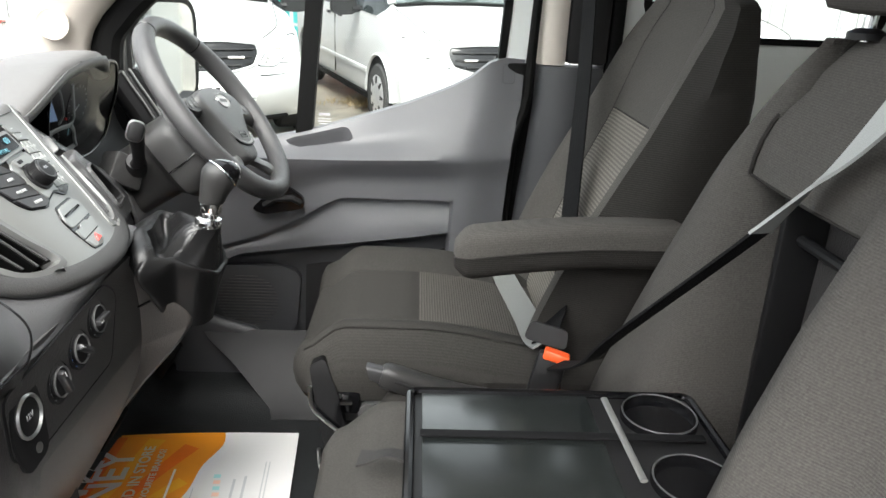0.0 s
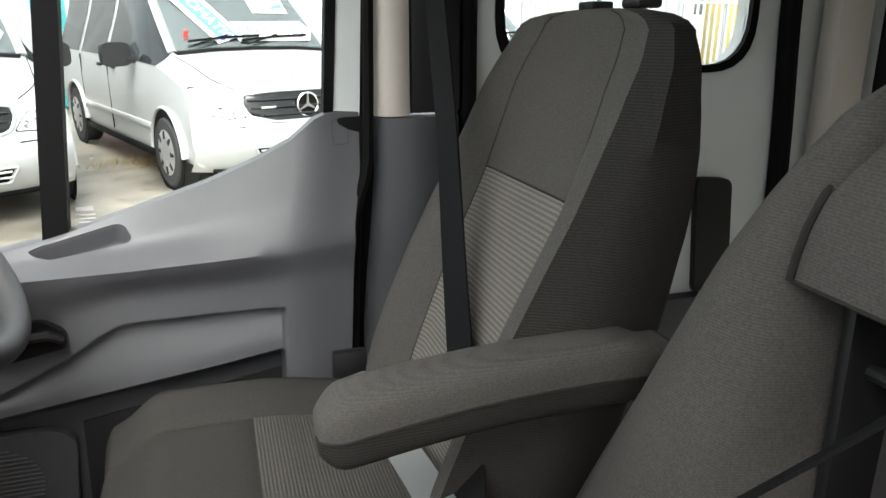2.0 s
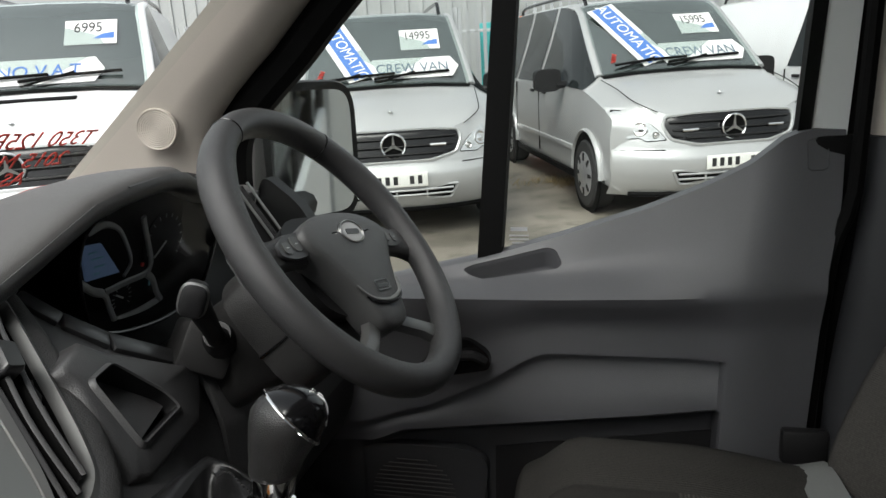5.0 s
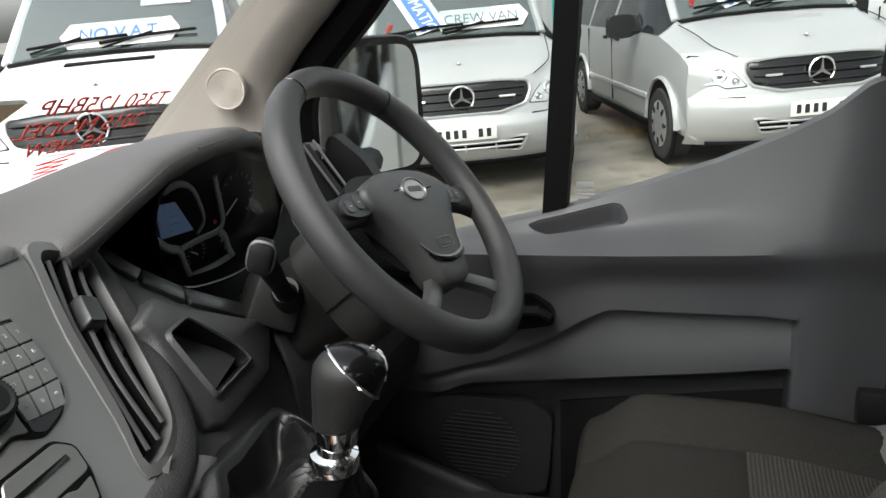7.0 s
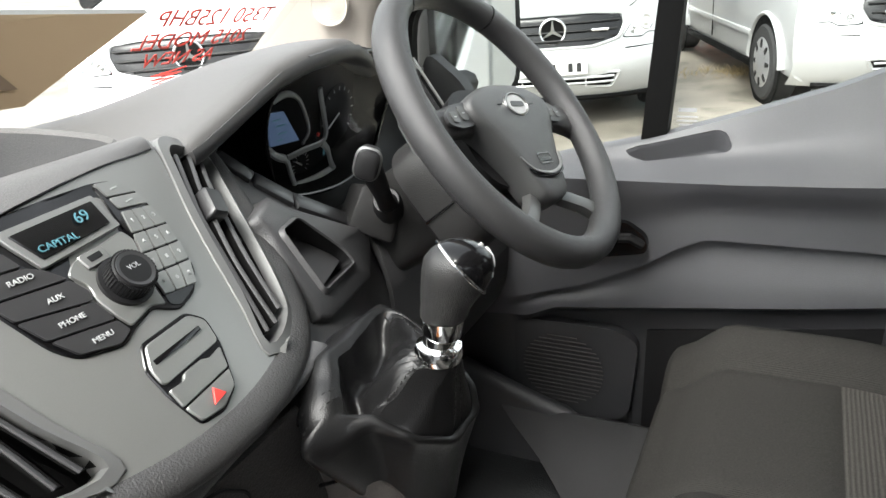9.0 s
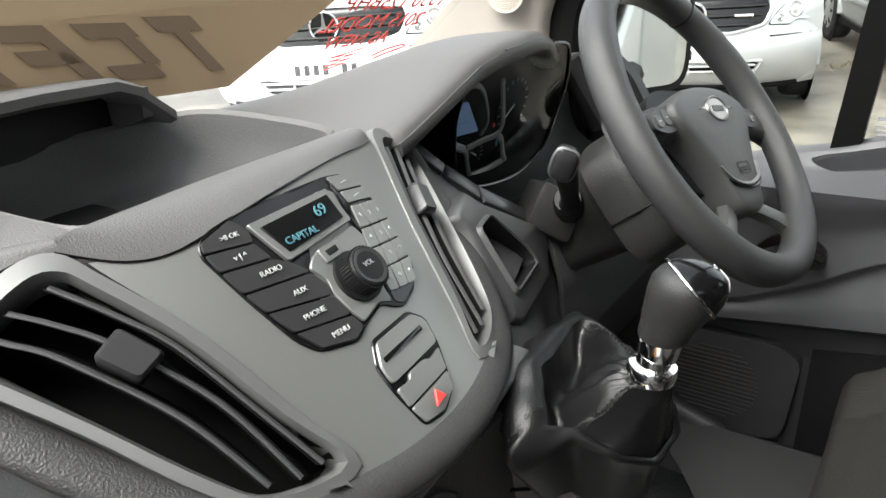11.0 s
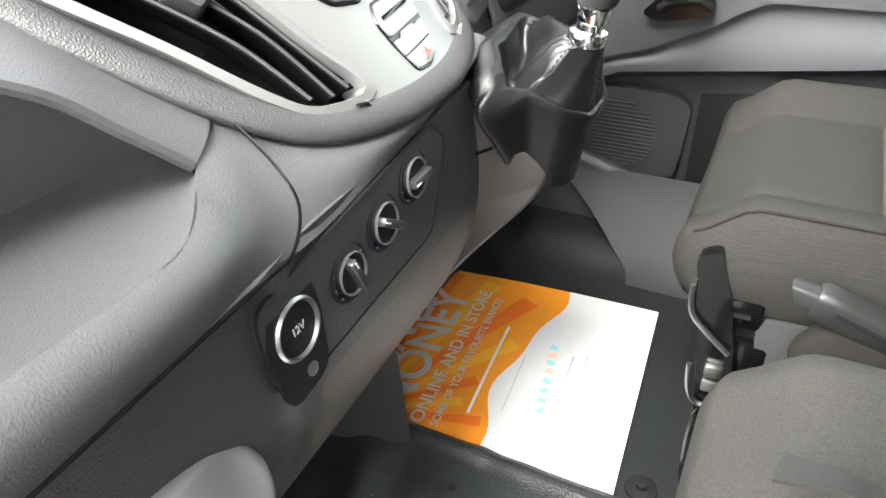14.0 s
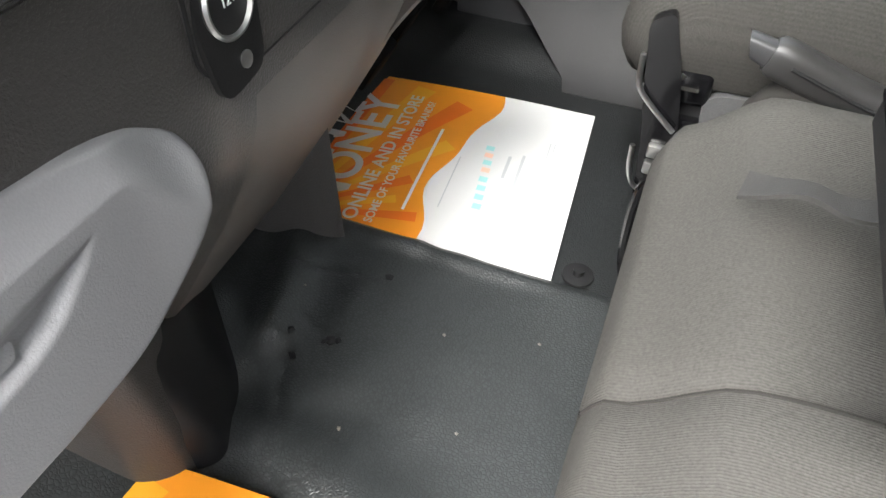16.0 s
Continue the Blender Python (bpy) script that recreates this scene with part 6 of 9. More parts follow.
part("gaiter", loft([bag(0.016, -0.050, 1.0, 1.165), bag(0.020, -0.047, 0.8, 1.170), bag(0.026, -0.044, 0.55, 1.180), bag(0.031, -0.038, 0.30, 1.195), bag(0.034, -0.030, 0.12, 1.21), bag(0.033, -0.021), bag(0.028, -0.012), bag(0.020, -0.005), bag(0.011, -0.0005), bag(0.004, 0.0012), bag(0.0, 0.0004), bag(-0.0035, -0.004)], caps=False), LEATHER, gear, smooth=70)
collar = [lm @ Vector((0.0165 * math.cos(a), 0.0165 * math.sin(a), 0.002)) for a in (2 * math.pi * (i / NB) + 0.05 for i in range(NB))]
SINK = [(0, 0), (0.04, 0.55), (0.12, 0.95), (0.24, 1.0), (0.36, 0.72), (0.5, 0.40), (0.7, 0.12), (0.85, 0.02), (1.0, 0.0)]
cone = []
for t in (0.0, 0.04, 0.08, 0.14, 0.2, 0.28, 0.38, 0.5, 0.62, 0.74, 0.86, 0.94, 1.0):
    rw = []
    for i, (p, q) in enumerate(zip(bag(-0.0035, -0.004), collar)):
        k = i / NB * KB
        deep = ease(4.6, 5.4, k) * ease(10.0, 8.6, k)
        side = ease(10.2, 10.8, k) + ease(3.5, 2.5, k) * ease(-0.2, 0.6, k)
        dip = (0.034 * deep + 0.002 + 0.003 * side) * lerp(SINK, t)
        fold = max(math.exp(-((k - 10.0) / 0.30) ** 2), math.exp(-((k - 0.3) / 0.30) ** 2), math.exp(-((k - 12.3) / 0.30) ** 2), 0.8 * math.exp(-((k - 5.0) / 0.25) ** 2))
        v = p.lerp(q, t) + Vector((0, 0, (0.011 * fold) * math.sin(math.pi * t) - dip * (1 - 0.6 * fold)))
        v += Vector((0, 0, (0.0042 * noise.noise(v * 45) + 0.002 * noise.noise(v * 100)) * math.sin(math.pi * t)))
        ridge = 1 - abs(2.2 * noise.noise((k * 0.9 + 0.5 * t, t * 1.6, 3.0)))
        v += Vector((0, 0, 0.009 * (ridge - 0.55) * math.sin(math.pi * t) ** 0.7))
        if t > 0.7:                              # gathers under the collar
            v += Vector((0, 0, 0.0022 * math.cos(i * 1.9) * ease(0.7, 0.94, t) * ease(1.02, 0.94, t)))
        rw.append(v)
    cone.append(rw)
part("gaiter_cone", loft(cone, caps=False), LEATHER, gear, smooth=70)
for k in (9.85, 10.15, 0.15, 0.5, 5.0, 4.7):
    P = curve([r[round(k / KB * NB) % NB] + Vector((0, 0, 0.0008)) for r in cone[1:-1]], 4)
    part("stitching", join(*[tube([P[j_], P[j_ + 1]], 0.0008, 5) for j_ in range(0, len(P) - 1, 2)]), STITCH, gear)
for k in (7.9, 8.2):
    P = curve([bag(o, z)[round(k / KB * NB)] + Vector((0, 0, 0.0008)) for o, z in ((0.0, 0.0), (0.009, -0.001), (0.026, -0.011), (0.033, -0.021))], 5)
    part("stitching", join(*[tube([P[j_], P[j_ + 1]], 0.0008, 5) for j_ in range(0, len(P) - 1, 2)]), STITCH, gear)
axis = Vector((0.12, 0.0, 1)).normalized()
part("chrome_collar", lathe([(0.012, -0.004), (0.0175, 0.0), (0.0185, 0.006), (0.017, 0.011), (0.0125, 0.013), (0.0115, 0.03), (0.013, 0.031)], 32, lm), CHROME, gear)
part("chrome_sleeve", lathe([(0.0135, 0.020), (0.0148, 0.022), (0.0148, 0.037)], 28, lm @ Matrix.Rotation(radians(5), 4, "Y")), CHROME, gear)
KN = ((0.0335, 0.013, 0.013, 0.002), (0.035, 0.0165, 0.016, 0.002), (0.039, 0.0178, 0.0165, 0.003), (0.045, 0.0182, 0.0168, 0.004), (0.053, 0.0205, 0.0185, 0.006), (0.063, 0.0232, 0.0208, 0.009), (0.073, 0.0248, 0.0220, 0.011), (0.081, 0.0245, 0.0218, 0.012), (0.087, 0.0215, 0.0195, 0.013), (0.091, 0.0165, 0.0150, 0.013), (0.094, 0.009, 0.008, 0.013), (0.0945, 0.001, 0.001, 0.013))


def knob_shape(grow):
    rings = []
    for h, rx, ry, ox in KN:
        rings.append([lm @ Vector((ox + (rx + grow) * math.cos(a), (ry + grow) * math.sin(a), h + (grow if h > 0.08 else 0.0))) for a in (2 * math.pi * i / 40 for i in range(40))])
    return loft(rings)


knob = part("gear_knob", knob_shape(0.0), KNOB_SKIN, gear, smooth=60)
kc = lm @ Vector((0.010, 0.0, 0.068))
kd = Vector((0.62, 0.48, 0.60)).normalized()     # the way the glossy cap faces
cap_bm = knob_shape(0.0012)
cut = bmesh.ops.bisect_plane(cap_bm, geom=cap_bm.verts[:] + cap_bm.edges[:] + cap_bm.faces[:], plane_co=kc + kd * 0.0085, plane_no=kd, clear_inner=True)
rim_v = [v.co.copy() for v in cut["geom_cut"] if isinstance(v, bmesh.types.BMVert)]
ku = kd.cross(Vector((0, 1, 0))).normalized()
kw = kd.cross(ku)
rim_v.sort(key=lambda p: math.atan2((p - kc).dot(kw), (p - kc).dot(ku)))
cap_tree = BVHTree.FromBMesh(cap_bm)
part("knob_cap", cap_bm, GLOSS, knob, smooth=60)
part("chrome_band", tube(rim_v, 0.0013, 8, closed=True), CHROME, knob)


def shift_mark(a, b):
    pts = []
    for i in range(6):
        o = kc + ku * (a[0] + (b[0] - a[0]) * i / 5 - 0.006) + kw * (a[1] + (b[1] - a[1]) * i / 5)
        hit = cap_tree.ray_cast(o + kd * 0.1, -kd)[0]
        if hit:
            pts.append(hit + kd * 0.0003)
    if len(pts) > 2:
        part("shift_mark", tube(pts, 0.0006, 5), WHITE_INK, knob)


for c in (-0.008, 0.0, 0.008):
    shift_mark((-0.007, c), (0.007, c))
    for e_ in (-0.0105, 0.0105):
        shift_mark((e_ - 0.001, c - 0.001), (e_ + 0.001, c + 0.001))
shift_mark((0.0, -0.008), (0.0, 0.008))

# ---------------------------------------------------------------- steering wheel
sw = thing("steering_wheel", "black grained steering wheel with padded hub and grey spokes", "steering wheel")
el = radians(36.9)
level_m = frame_of((-0.4144, 1.398, 1.4205), (0, 1, 0), (-math.sin(el), 0, math.cos(el)))
wm = level_m @ Matrix.Rotation(radians(-13), 4, "Z")           # left turned a little to the right
R = 0.172
rim_rings = []
for i in range(96):
    a = 2 * math.pi * i / 96
    deg = math.degrees(a)
    grip = sum(math.exp(-((deg - g_) / 16) ** 2) for g_ in (30, 150))            # swollen thumb rests above the side spokes
    low = sum(math.exp(-((deg - g_) / 26) ** 2) for g_ in (235, 305))            # broad flats where the lower spokes run out
    rx, rz = 0.0158 + 0.0022 * grip + 0.003 * low, 0.0172 + 0.0008 * grip
    rr_ = R - 0.0025 * low
    o_ = Vector((rr_ * math.cos(a), rr_ * math.sin(a), 0))
    d_ = Vector((math.cos(a), math.sin(a), 0))
    rim_rings.append([wm @ (o_ + d_ * rx * math.copysign(abs(math.cos(q)) ** 0.9, math.cos(q)) + Vector((0, 0, rz * math.copysign(abs(math.sin(q)) ** 0.9, math.sin(q))))) for q in (2 * math.pi * k / 18 for k in range(18))])
rim_ob = part("rim", loft(rim_rings, loop=True), WHEEL_SKIN, sw, smooth=80)
for deg in (59, 121):                                          # seams across the rim
    a = radians(deg)
    o_, d_ = Vector((R * math.cos(a), R * math.sin(a), 0)), Vector((math.cos(a), math.sin(a), 0))
    part("rim_seam", tube([wm @ (o_ + d_ * 0.0161 * math.cos(q) + Vector((0, 0, 0.0175 * math.sin(q)))) for q in (2 * math.pi * k / 24 for k in range(24))], 0.0009, 6, closed=True), GLOSS, rim_ob)
PAD = [(0.0, 0.038), (0.045, 0.035), (0.078, 0.024), (0.090, 0.012), (0.086, -0.004), (0.070, -0.022), (0.056, -0.043), (0.044, -0.063), (0.036, -0.083), (0.028, -0.100), (0.014, -0.107), (0.0, -0.108)]
pad_loop = [(x, y) for x, y in PAD] + [(-x, y) for x, y in PAD[-2:0:-1]]
hr = [tuple(p.to_2d()) for p in curve([(*p, 0) for p in pad_loop], 4, True)]
face_h = lambda v: 0.0075 + 0.07 * (v + 0.035) * (1 if v > -0.035 else 0.9)          # the pad leans back towards its chin
pad_rings = []
for k, h in ((0.90, -0.034), (0.985, -0.026), (1.0, -0.010), (0.995, -0.004), (0.975, 0.0005), (0.94, 0.0025), (0.8, 0.0042), (0.55, 0.0058), (0.3, 0.0066), (0.03, 0.0068)):
    pad_rings.append([wm @ Vector((u * k, -0.035 + (v + 0.035) * k, face_h(-0.035 + (v + 0.035) * k) + h)) for u, v in hr])
pad = part("hub_pad", loft(pad_rings), PAD_SKIN, sw, "grained grey-black hub pad", smooth=60)
on_pad = lambda u, v, off=0.0: wm @ Vector((u, v, face_h(v) + 0.0066 - 0.9 * u * u + off))
part("chin_line", tube(curve([on_pad(*p) for p in ((-0.046, -0.054, -0.001), (-0.040, -0.064, 0.0), (-0.028, -0.073, 0.0002), (0, -0.078, 0.0004), (0.028, -0.073, 0.0002), (0.040, -0.064, 0.0), (0.046, -0.054, -0.001))], 8), 0.0022, 8, flat=0.5), VENT_SILVER, pad)
part("chin_gap", tube(curve([on_pad(*p) for p in ((-0.040, -0.069, -0.001), (-0.028, -0.078, -0.0003), (0, -0.0825, 0.0), (0.028, -0.078, -0.0003), (0.040, -0.069, -0.001))], 8), 0.0012, 6), GLOSS, pad)
bdm = frame_of(on_pad(0, 0.008, -0.001), on_pad(0.01, 0.008) - on_pad(-0.01, 0.008), on_pad(0, 0.02) - on_pad(0, 0.0))
part("badge", hoop([(0.0205, 0.0), (0.0225, 0.0025), (0.0240, 0.0020), (0.0245, -0.002), (0.0205, -0.002)], 40, bdm @ Matrix.Diagonal((1.0, 0.6, 1, 1))), STEEL, pad)
bface = part("badge_face", lathe([(0.0208, -0.001), (0.0205, 0.0012), (0.0004, 0.0016)], 40, bdm @ Matrix.Diagonal((1.0, 0.6, 1, 1))), SOFT_INK, pad)
part("badge_bar", prism(rounded([(-0.014, -0.0032), (0.014, -0.0032), (0.015, 0.0028), (-0.013, 0.0034)], 0.002), 0.0006, m=bdm @ Matrix.Translation((0, 0, 0.0014))), BUTTON, bface)
for sgn in (1, -1):
    part("horn_mark", block((0, 0, 0), (0.012, 0.0012, 0.0008), m=frame_of(on_pad(sgn * 0.036, 0.0085, 0.0002), on_pad(0.045, 0.0095) - on_pad(0.03, 0.008), on_pad(0.036, 0.02) - on_pad(0.036, 0.0))), GLOSS, pad)
hm_ = frame_of(on_pad(0, -0.060, 0.0002), on_pad(0.01, -0.06) - on_pad(-0.01, -0.06), on_pad(0, -0.05) - on_pad(0, -0.07))
part("hub_mark", ring_prism(rounded([(-0.015, -0.0065), (0.015, -0.0065), (0.015, 0.0065), (-0.015, 0.0065)], 0.003), rounded([(-0.0137, -0.0052), (0.0137, -0.0052), (0.0137, 0.0052), (-0.0137, 0.0052)], 0.003), 0.0006, hm_), GLOSS, pad)
for k in range(6):
    part("print_bar", block((-0.0095 + 0.0038 * k, -0.0012, 0.0004), (0.0024, 0.0042, 0.0006), m=hm_), GLOSS, pad, smooth=0)
for sgn in (1, -1):
    # side spoke: a broad arm that carries a pod of switches and flares into the rim
    sec = ((0.070, 0.006, 0.020, -0.002), (0.095, 0.006, 0.019, -0.002), (0.118, 0.003, 0.017, -0.003), (0.140, 0.000, 0.018, -0.003), (0.158, -0.001, 0.024, -0.003), (0.170, -0.002, 0.030, -0.004))
    spoke = part("side_spoke", loft([[wm @ Vector((sgn * x, y + dy, z0 + z)) for dy, z in ((-w, -0.012), (-w * 0.92, -0.003), (-w * 0.6, 0.002), (0, 0.003), (w * 0.6, 0.002), (w * 0.92, -0.003), (w, -0.012), (0.5 * w, -0.020), (-0.5 * w, -0.020))] for x, y, w, z0 in sec]), WHEEL_SKIN, sw, smooth=60)
    pod = part("switch_pod", prism(rounded([(0.080, 0.020), (0.108, 0.018), (0.128, 0.008), (0.132, -0.005), (0.112, -0.011), (0.084, -0.008)], 0.008), 0.0042, 0.0016, m=wm @ Matrix.Diagonal((sgn, 1, 1, 1)) @ Matrix.Translation((0, 0, 0.0005))), BUTTON, spoke, "satin grey switch pod")
    for x0, y0, w_, h_ in ((0.099, 0.006, 0.013, 0.017), (0.117, 0.002, 0.012, 0.013)):
        part("thumb_switch", prism(oval(w_ * 0.5, h_ * 0.5, 3.5, 20, x0, y0), 0.0026, 0.001, m=wm @ Matrix.Diagonal((sgn, 1, 1, 1)) @ Matrix.Translation((0, 0, 0.0036))), RADIO_GREY, pod)
        part("switch_print", block((sgn * x0, y0, 0.0064), (0.0042, 0.0011, 0.0004), m=wm), SOFT_INK, pod, smooth=0)
    # lower spoke: a grey tongue from beside the chin out to the rim
    part("lower_spoke", loft([[wm @ Vector((sgn * (x + dx * 0.55), y + dx * 0.83, z0 + z)) for dx, z in ((-w, -0.010), (-w * 0.8, 0.0), (0, 0.0022), (w * 0.8, 0.0), (w, -0.010), (0, -0.018))] for x, y, w, z0 in ((0.022, -0.092, 0.011, -0.010), (0.040, -0.104, 0.010, -0.006), (0.062, -0.116, 0.010, -0.003), (0.084, -0.127, 0.013, -0.003), (0.100, -0.137, 0.018, -0.004))]), RADIO_GREY, sw, "satin dark grey lower spoke", smooth=50)
part("hub_back", loft([[wm @ Vector((x * s_, -0.01 + y * s_, d)) for x, y in oval(0.075, 0.065, 3, 28)] for s_, d in ((1.0, -0.022), (0.95, -0.04), (0.75, -0.055))]), DARK, sw, smooth=50)
# steering column cowl with stalks and ignition
col = thing("steering_column", "dark plastic steering column cowl with control stalk", "steering column")
rows = []
for d, w, h, dz in ((-0.040, 0.088, 0.055, -0.020), (-0.047, 0.100, 0.066, -0.024), (-0.065, 0.106, 0.073, -0.026), (-0.105, 0.102, 0.076, -0.026), (-0.118, 0.080, 0.070, -0.024), (-0.135, 0.062, 0.060, -0.02), (-0.26, 0.060, 0.058, -0.01)):
    rows.append([level_m @ Vector((x, y + dz, d)) for x, y in oval(w, h, 4.0, 36)])
part("cowl", loft(rows), COLUMN, col, smooth=50)
part("cowl_seam", tube([level_m @ Vector((-w - 0.0008, dz - 0.012, d)) for d, w, dz in ((-0.048, 0.100, -0.024), (-0.065, 0.106, -0.026), (-0.105, 0.102, -0.026))], 0.0014, 6), GLOSS, col)
stalk_base, stalk_head = Vector((-0.545, 1.335, 1.330)), Vector((-0.500, 1.231, 1.411))
sdir = (stalk_head - stalk_base).normalized()
part("stalk_boot", tube([stalk_base + Vector((-0.02, 0.03, -0.02)), stalk_base, stalk_base + sdir * 0.018], [0.026, 0.022, 0.015], 16), DARK, col)
stalk = part("stalk", tube(curve([stalk_base, stalk_base.lerp(stalk_head, 0.35) + Vector((0.004, 0, -0.012)), stalk_base.lerp(stalk_head, 0.7) + Vector((0.003, 0, -0.008)), stalk_head - sdir * 0.010], 5), [0.0125, 0.0125, 0.012, 0.0115, 0.011, 0.0105, 0.010, 0.010, 0.010, 0.0105, 0.011, 0.0115, 0.012, 0.0125, 0.013, 0.0135], 14, flat=0.8), DARK, col)
hdm = frame_of(stalk_head, (0.75, 0.35, -0.30), (0.1, 0.0, 1.0))
part("stalk_head", loft([[hdm @ Vector((x * k, y * k, z)) for x, y in oval(0.0120, 0.0155, 3.2, 24)] for k, z in ((0.7, -0.016), (0.96, -0.013), (1.0, -0.006), (1.0, 0.008), (0.93, 0.012), (0.7, 0.0135), (0.2, 0.0140))]), DARK, stalk, smooth=50)
part("stalk_trim", tube([hdm @ Vector((x * 1.02, y * 1.02, 0.004)) for x, y in oval(0.0120, 0.0155, 3.2, 24)], 0.0018, 8, closed=True), STEEL, stalk, "satin silver trim ring")
part("stalk_ball", lathe([(0.0003, 0.011), (0.006, 0.0095), (0.0095, 0.005), (0.0105, 0.0), (0.0095, -0.006), (0.005, -0.010)], 20, Matrix.Translation((-0.530, 1.312, 1.341))), DARK, stalk)
part("stalk", tube(curve([level_m @ Vector(p) for p in ((0.09, 0.0, -0.08), (0.13, 0.004, -0.07), (0.178, 0.016, -0.05))], 5), 0.010, 12), DARK, col)
part("stalk_mount", block((0, 0, 0), (0.060, 0.055, 0.05), 0.006, m=frame_of((-0.570, 1.335, 1.318), (0.6, 0.6, -0.5), (0, 0.3, 1))), COLUMN, col)

# sale board standing on the dash against the windscreen, seen from behind
board = thing("sale_board", "pointed sale board on the dash, its brown back showing", "sign board")
T, Bt = Vector((-0.868, 1.338, 1.557)), Vector((-0.876, 1.150, 1.478))
e1 = Vector((0.0, -1, 0.083)).normalized()
bf = frame_of(Bt, e1, (T - Bt))
up_ = bf.inverted() @ T
h_ = up_.y
part("board_sheet", prism([(0, 0), (up_.x, h_), (1.0, h_), (1.0, -0.02)], 0.006, m=bf), BOARD, board, smooth=0)
part("board_edge", prism([(up_.x - 0.004, h_), (up_.x + 0.002, h_ + 0.005), (1.0, h_ + 0.005), (1.0, h_)], 0.007, m=bf), PAPER, board, smooth=0)
for x0, w_, y0, hh in ((-0.035, 0.055, 0.66, 0.16), (-0.015, 0.018, 0.20, 0.46), (0.045, 0.055, 0.62, 0.15), (0.060, 0.050, 0.20, 0.15), (0.050, 0.018, 0.35, 0.27), (0.125, 0.050, 0.62, 0.15), (0.130, 0.045, 0.40, 0.14), (0.125, 0.018, 0.20, 0.42), (0.205, 0.055, 0.25, 0.50), (0.29, 0.05, 0.25, 0.50), (0.37, 0.05, 0.25, 0.50)):
    part("print_shadow", prism([(x0 + 0.1 * y0, y0 * h_), (x0 + w_ + 0.1 * y0, y0 * h_), (x0 + w_ + 0.1 * (y0 + hh), (y0 + hh) * h_), (x0 + 0.1 * (y0 + hh), (y0 + hh) * h_)], 0.001, m=bf @ Matrix.Translation((0, 0, -0.0016))), BOARD_SHADOW, board, smooth=0)


# ---------------------------------------------------------------- floor mats and papers
def fold(x, y, a_, b_, w, h):
    """Height of a soft ridge (or crease, with h below 0) along the line from a_ to b_."""
    p, q, r = Vector((x, y)), Vector(a_), Vector(b_)
    e_ = r - q
    t = (p - q).dot(e_) / e_.length_squared
    d = (q + e_ * min(max(t, 0), 1) - p).length
    return h * math.exp(-(d / w) ** 2)


def mat_z(x, y):
    z = 0.735 + 0.12 * ease(-0.57, -0.86, x) + 0.05 * ease(-0.50, -0.66, x) * ease(0.92, 0.70, y)
    z += fold(x, y, (-0.60, 1.0), (-0.55, 0.83), 0.030, 0.020) + fold(x, y, (-0.553, 1.03), (-0.45, 1.035), 0.02, 0.006)
    z += fold(x, y, (-0.50, 0.72), (-0.20, 0.62), 0.035, 0.012) + fold(x, y, (-0.55, 0.735), (-0.42, 0.75), 0.03, -0.006)
    z += fold(x, y, (-0.526, 0.813), (-0.445, 0.63), 0.0035, -0.004) + fold(x, y, (-0.58, 0.93), (-0.46, 0.962), 0.004, -0.003) + fold(x, y, (-0.53, 0.86), (-0.48, 0.845), 0.005, -0.003)
    z += 0.006 * math.exp(-((y - 1.022) / 0.012) ** 2) * ease(-0.22, -0.32, x)                      # rim beside the driver's mat
    z -= 0.006 * ease(1.026, 1.040, y)
    return z + 0.0035 * noise.noise((x * 8, y * 8, 2)) + 0.0015 * noise.noise((x * 22, y * 22, 5))


mat_p = part("floor_mat", sheet(lambda x, y: (x, y, mat_z(x, y)), [-0.86 + 0.92 * i / 140 for i in range(141)], [0.16 + 0.88 * i / 140 for i in range(141)], 0.014, (0, 0, 1)), MAT)
tagged(mat_p, "black grained rubber floor mat, creased, with scattered crumbs", "floor mat")
kick = part("kick_trim", loft([[(x, y, z) for x, y in rounded([(-0.92, 0.60), (xa - 0.17, 0.612), (xa - 0.03, 0.636), (xa - 0.008, 0.665), (xa - 0.045, 0.755), (xa - 0.16, 0.875), (-0.92, 0.95)], 0.03, 5)] for z, xa in ((0.72, -0.500), (0.78, -0.512), (0.86, -0.55), (0.96, -0.61), (1.04, -0.67))]), DARK, smooth=60)
tagged(kick, "dark plastic kick trim round the front of the passenger footwell", "trim", kind="structure")
# trim that falls from the driver's door bin to the floor, and the dark well ahead of it
sill_r = part("sill_right", patch([[Vector((x0 + (x1 - x0) * k / 12, y, z)) for k in range(13)] for x0, x1, y, z in ((-0.555, 0.16, 1.652, 0.862), (-0.530, 0.16, 1.640, 0.835), (-0.470, 0.16, 1.612, 0.790), (-0.410, 0.16, 1.565, 0.745), (-0.375, 0.16, 1.535, 0.722), (-0.365, 0.16, 1.50, 0.716))], thick=0.012, out=(0, -1, 0.5)), SILL_GREY, smooth=60)
tagged(sill_r, "grey plastic sill trim below the driver's door", "sill", kind="structure")
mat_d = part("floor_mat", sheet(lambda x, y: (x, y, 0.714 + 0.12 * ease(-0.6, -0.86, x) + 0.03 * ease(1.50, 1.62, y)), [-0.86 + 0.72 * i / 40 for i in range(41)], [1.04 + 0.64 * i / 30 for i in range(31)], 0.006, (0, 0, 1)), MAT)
# swapped for the copy darkened by the footwell's shade
mat_d.data.materials[0] = MAT_SHADED
tagged(mat_d, "black rubber floor mat in the driver's footwell", "floor mat")
tr = thing("floor_fixing", "black plastic mat fixing button on the floor", "fixing")
part("fixing_disc", lathe([(0.022, 0.0), (0.021, 0.003), (0.008, 0.005), (0.0075, 0.012), (0.0003, 0.013)], 24, Matrix.Translation((-0.235, 1.075, 0.716))), DARK, tr)
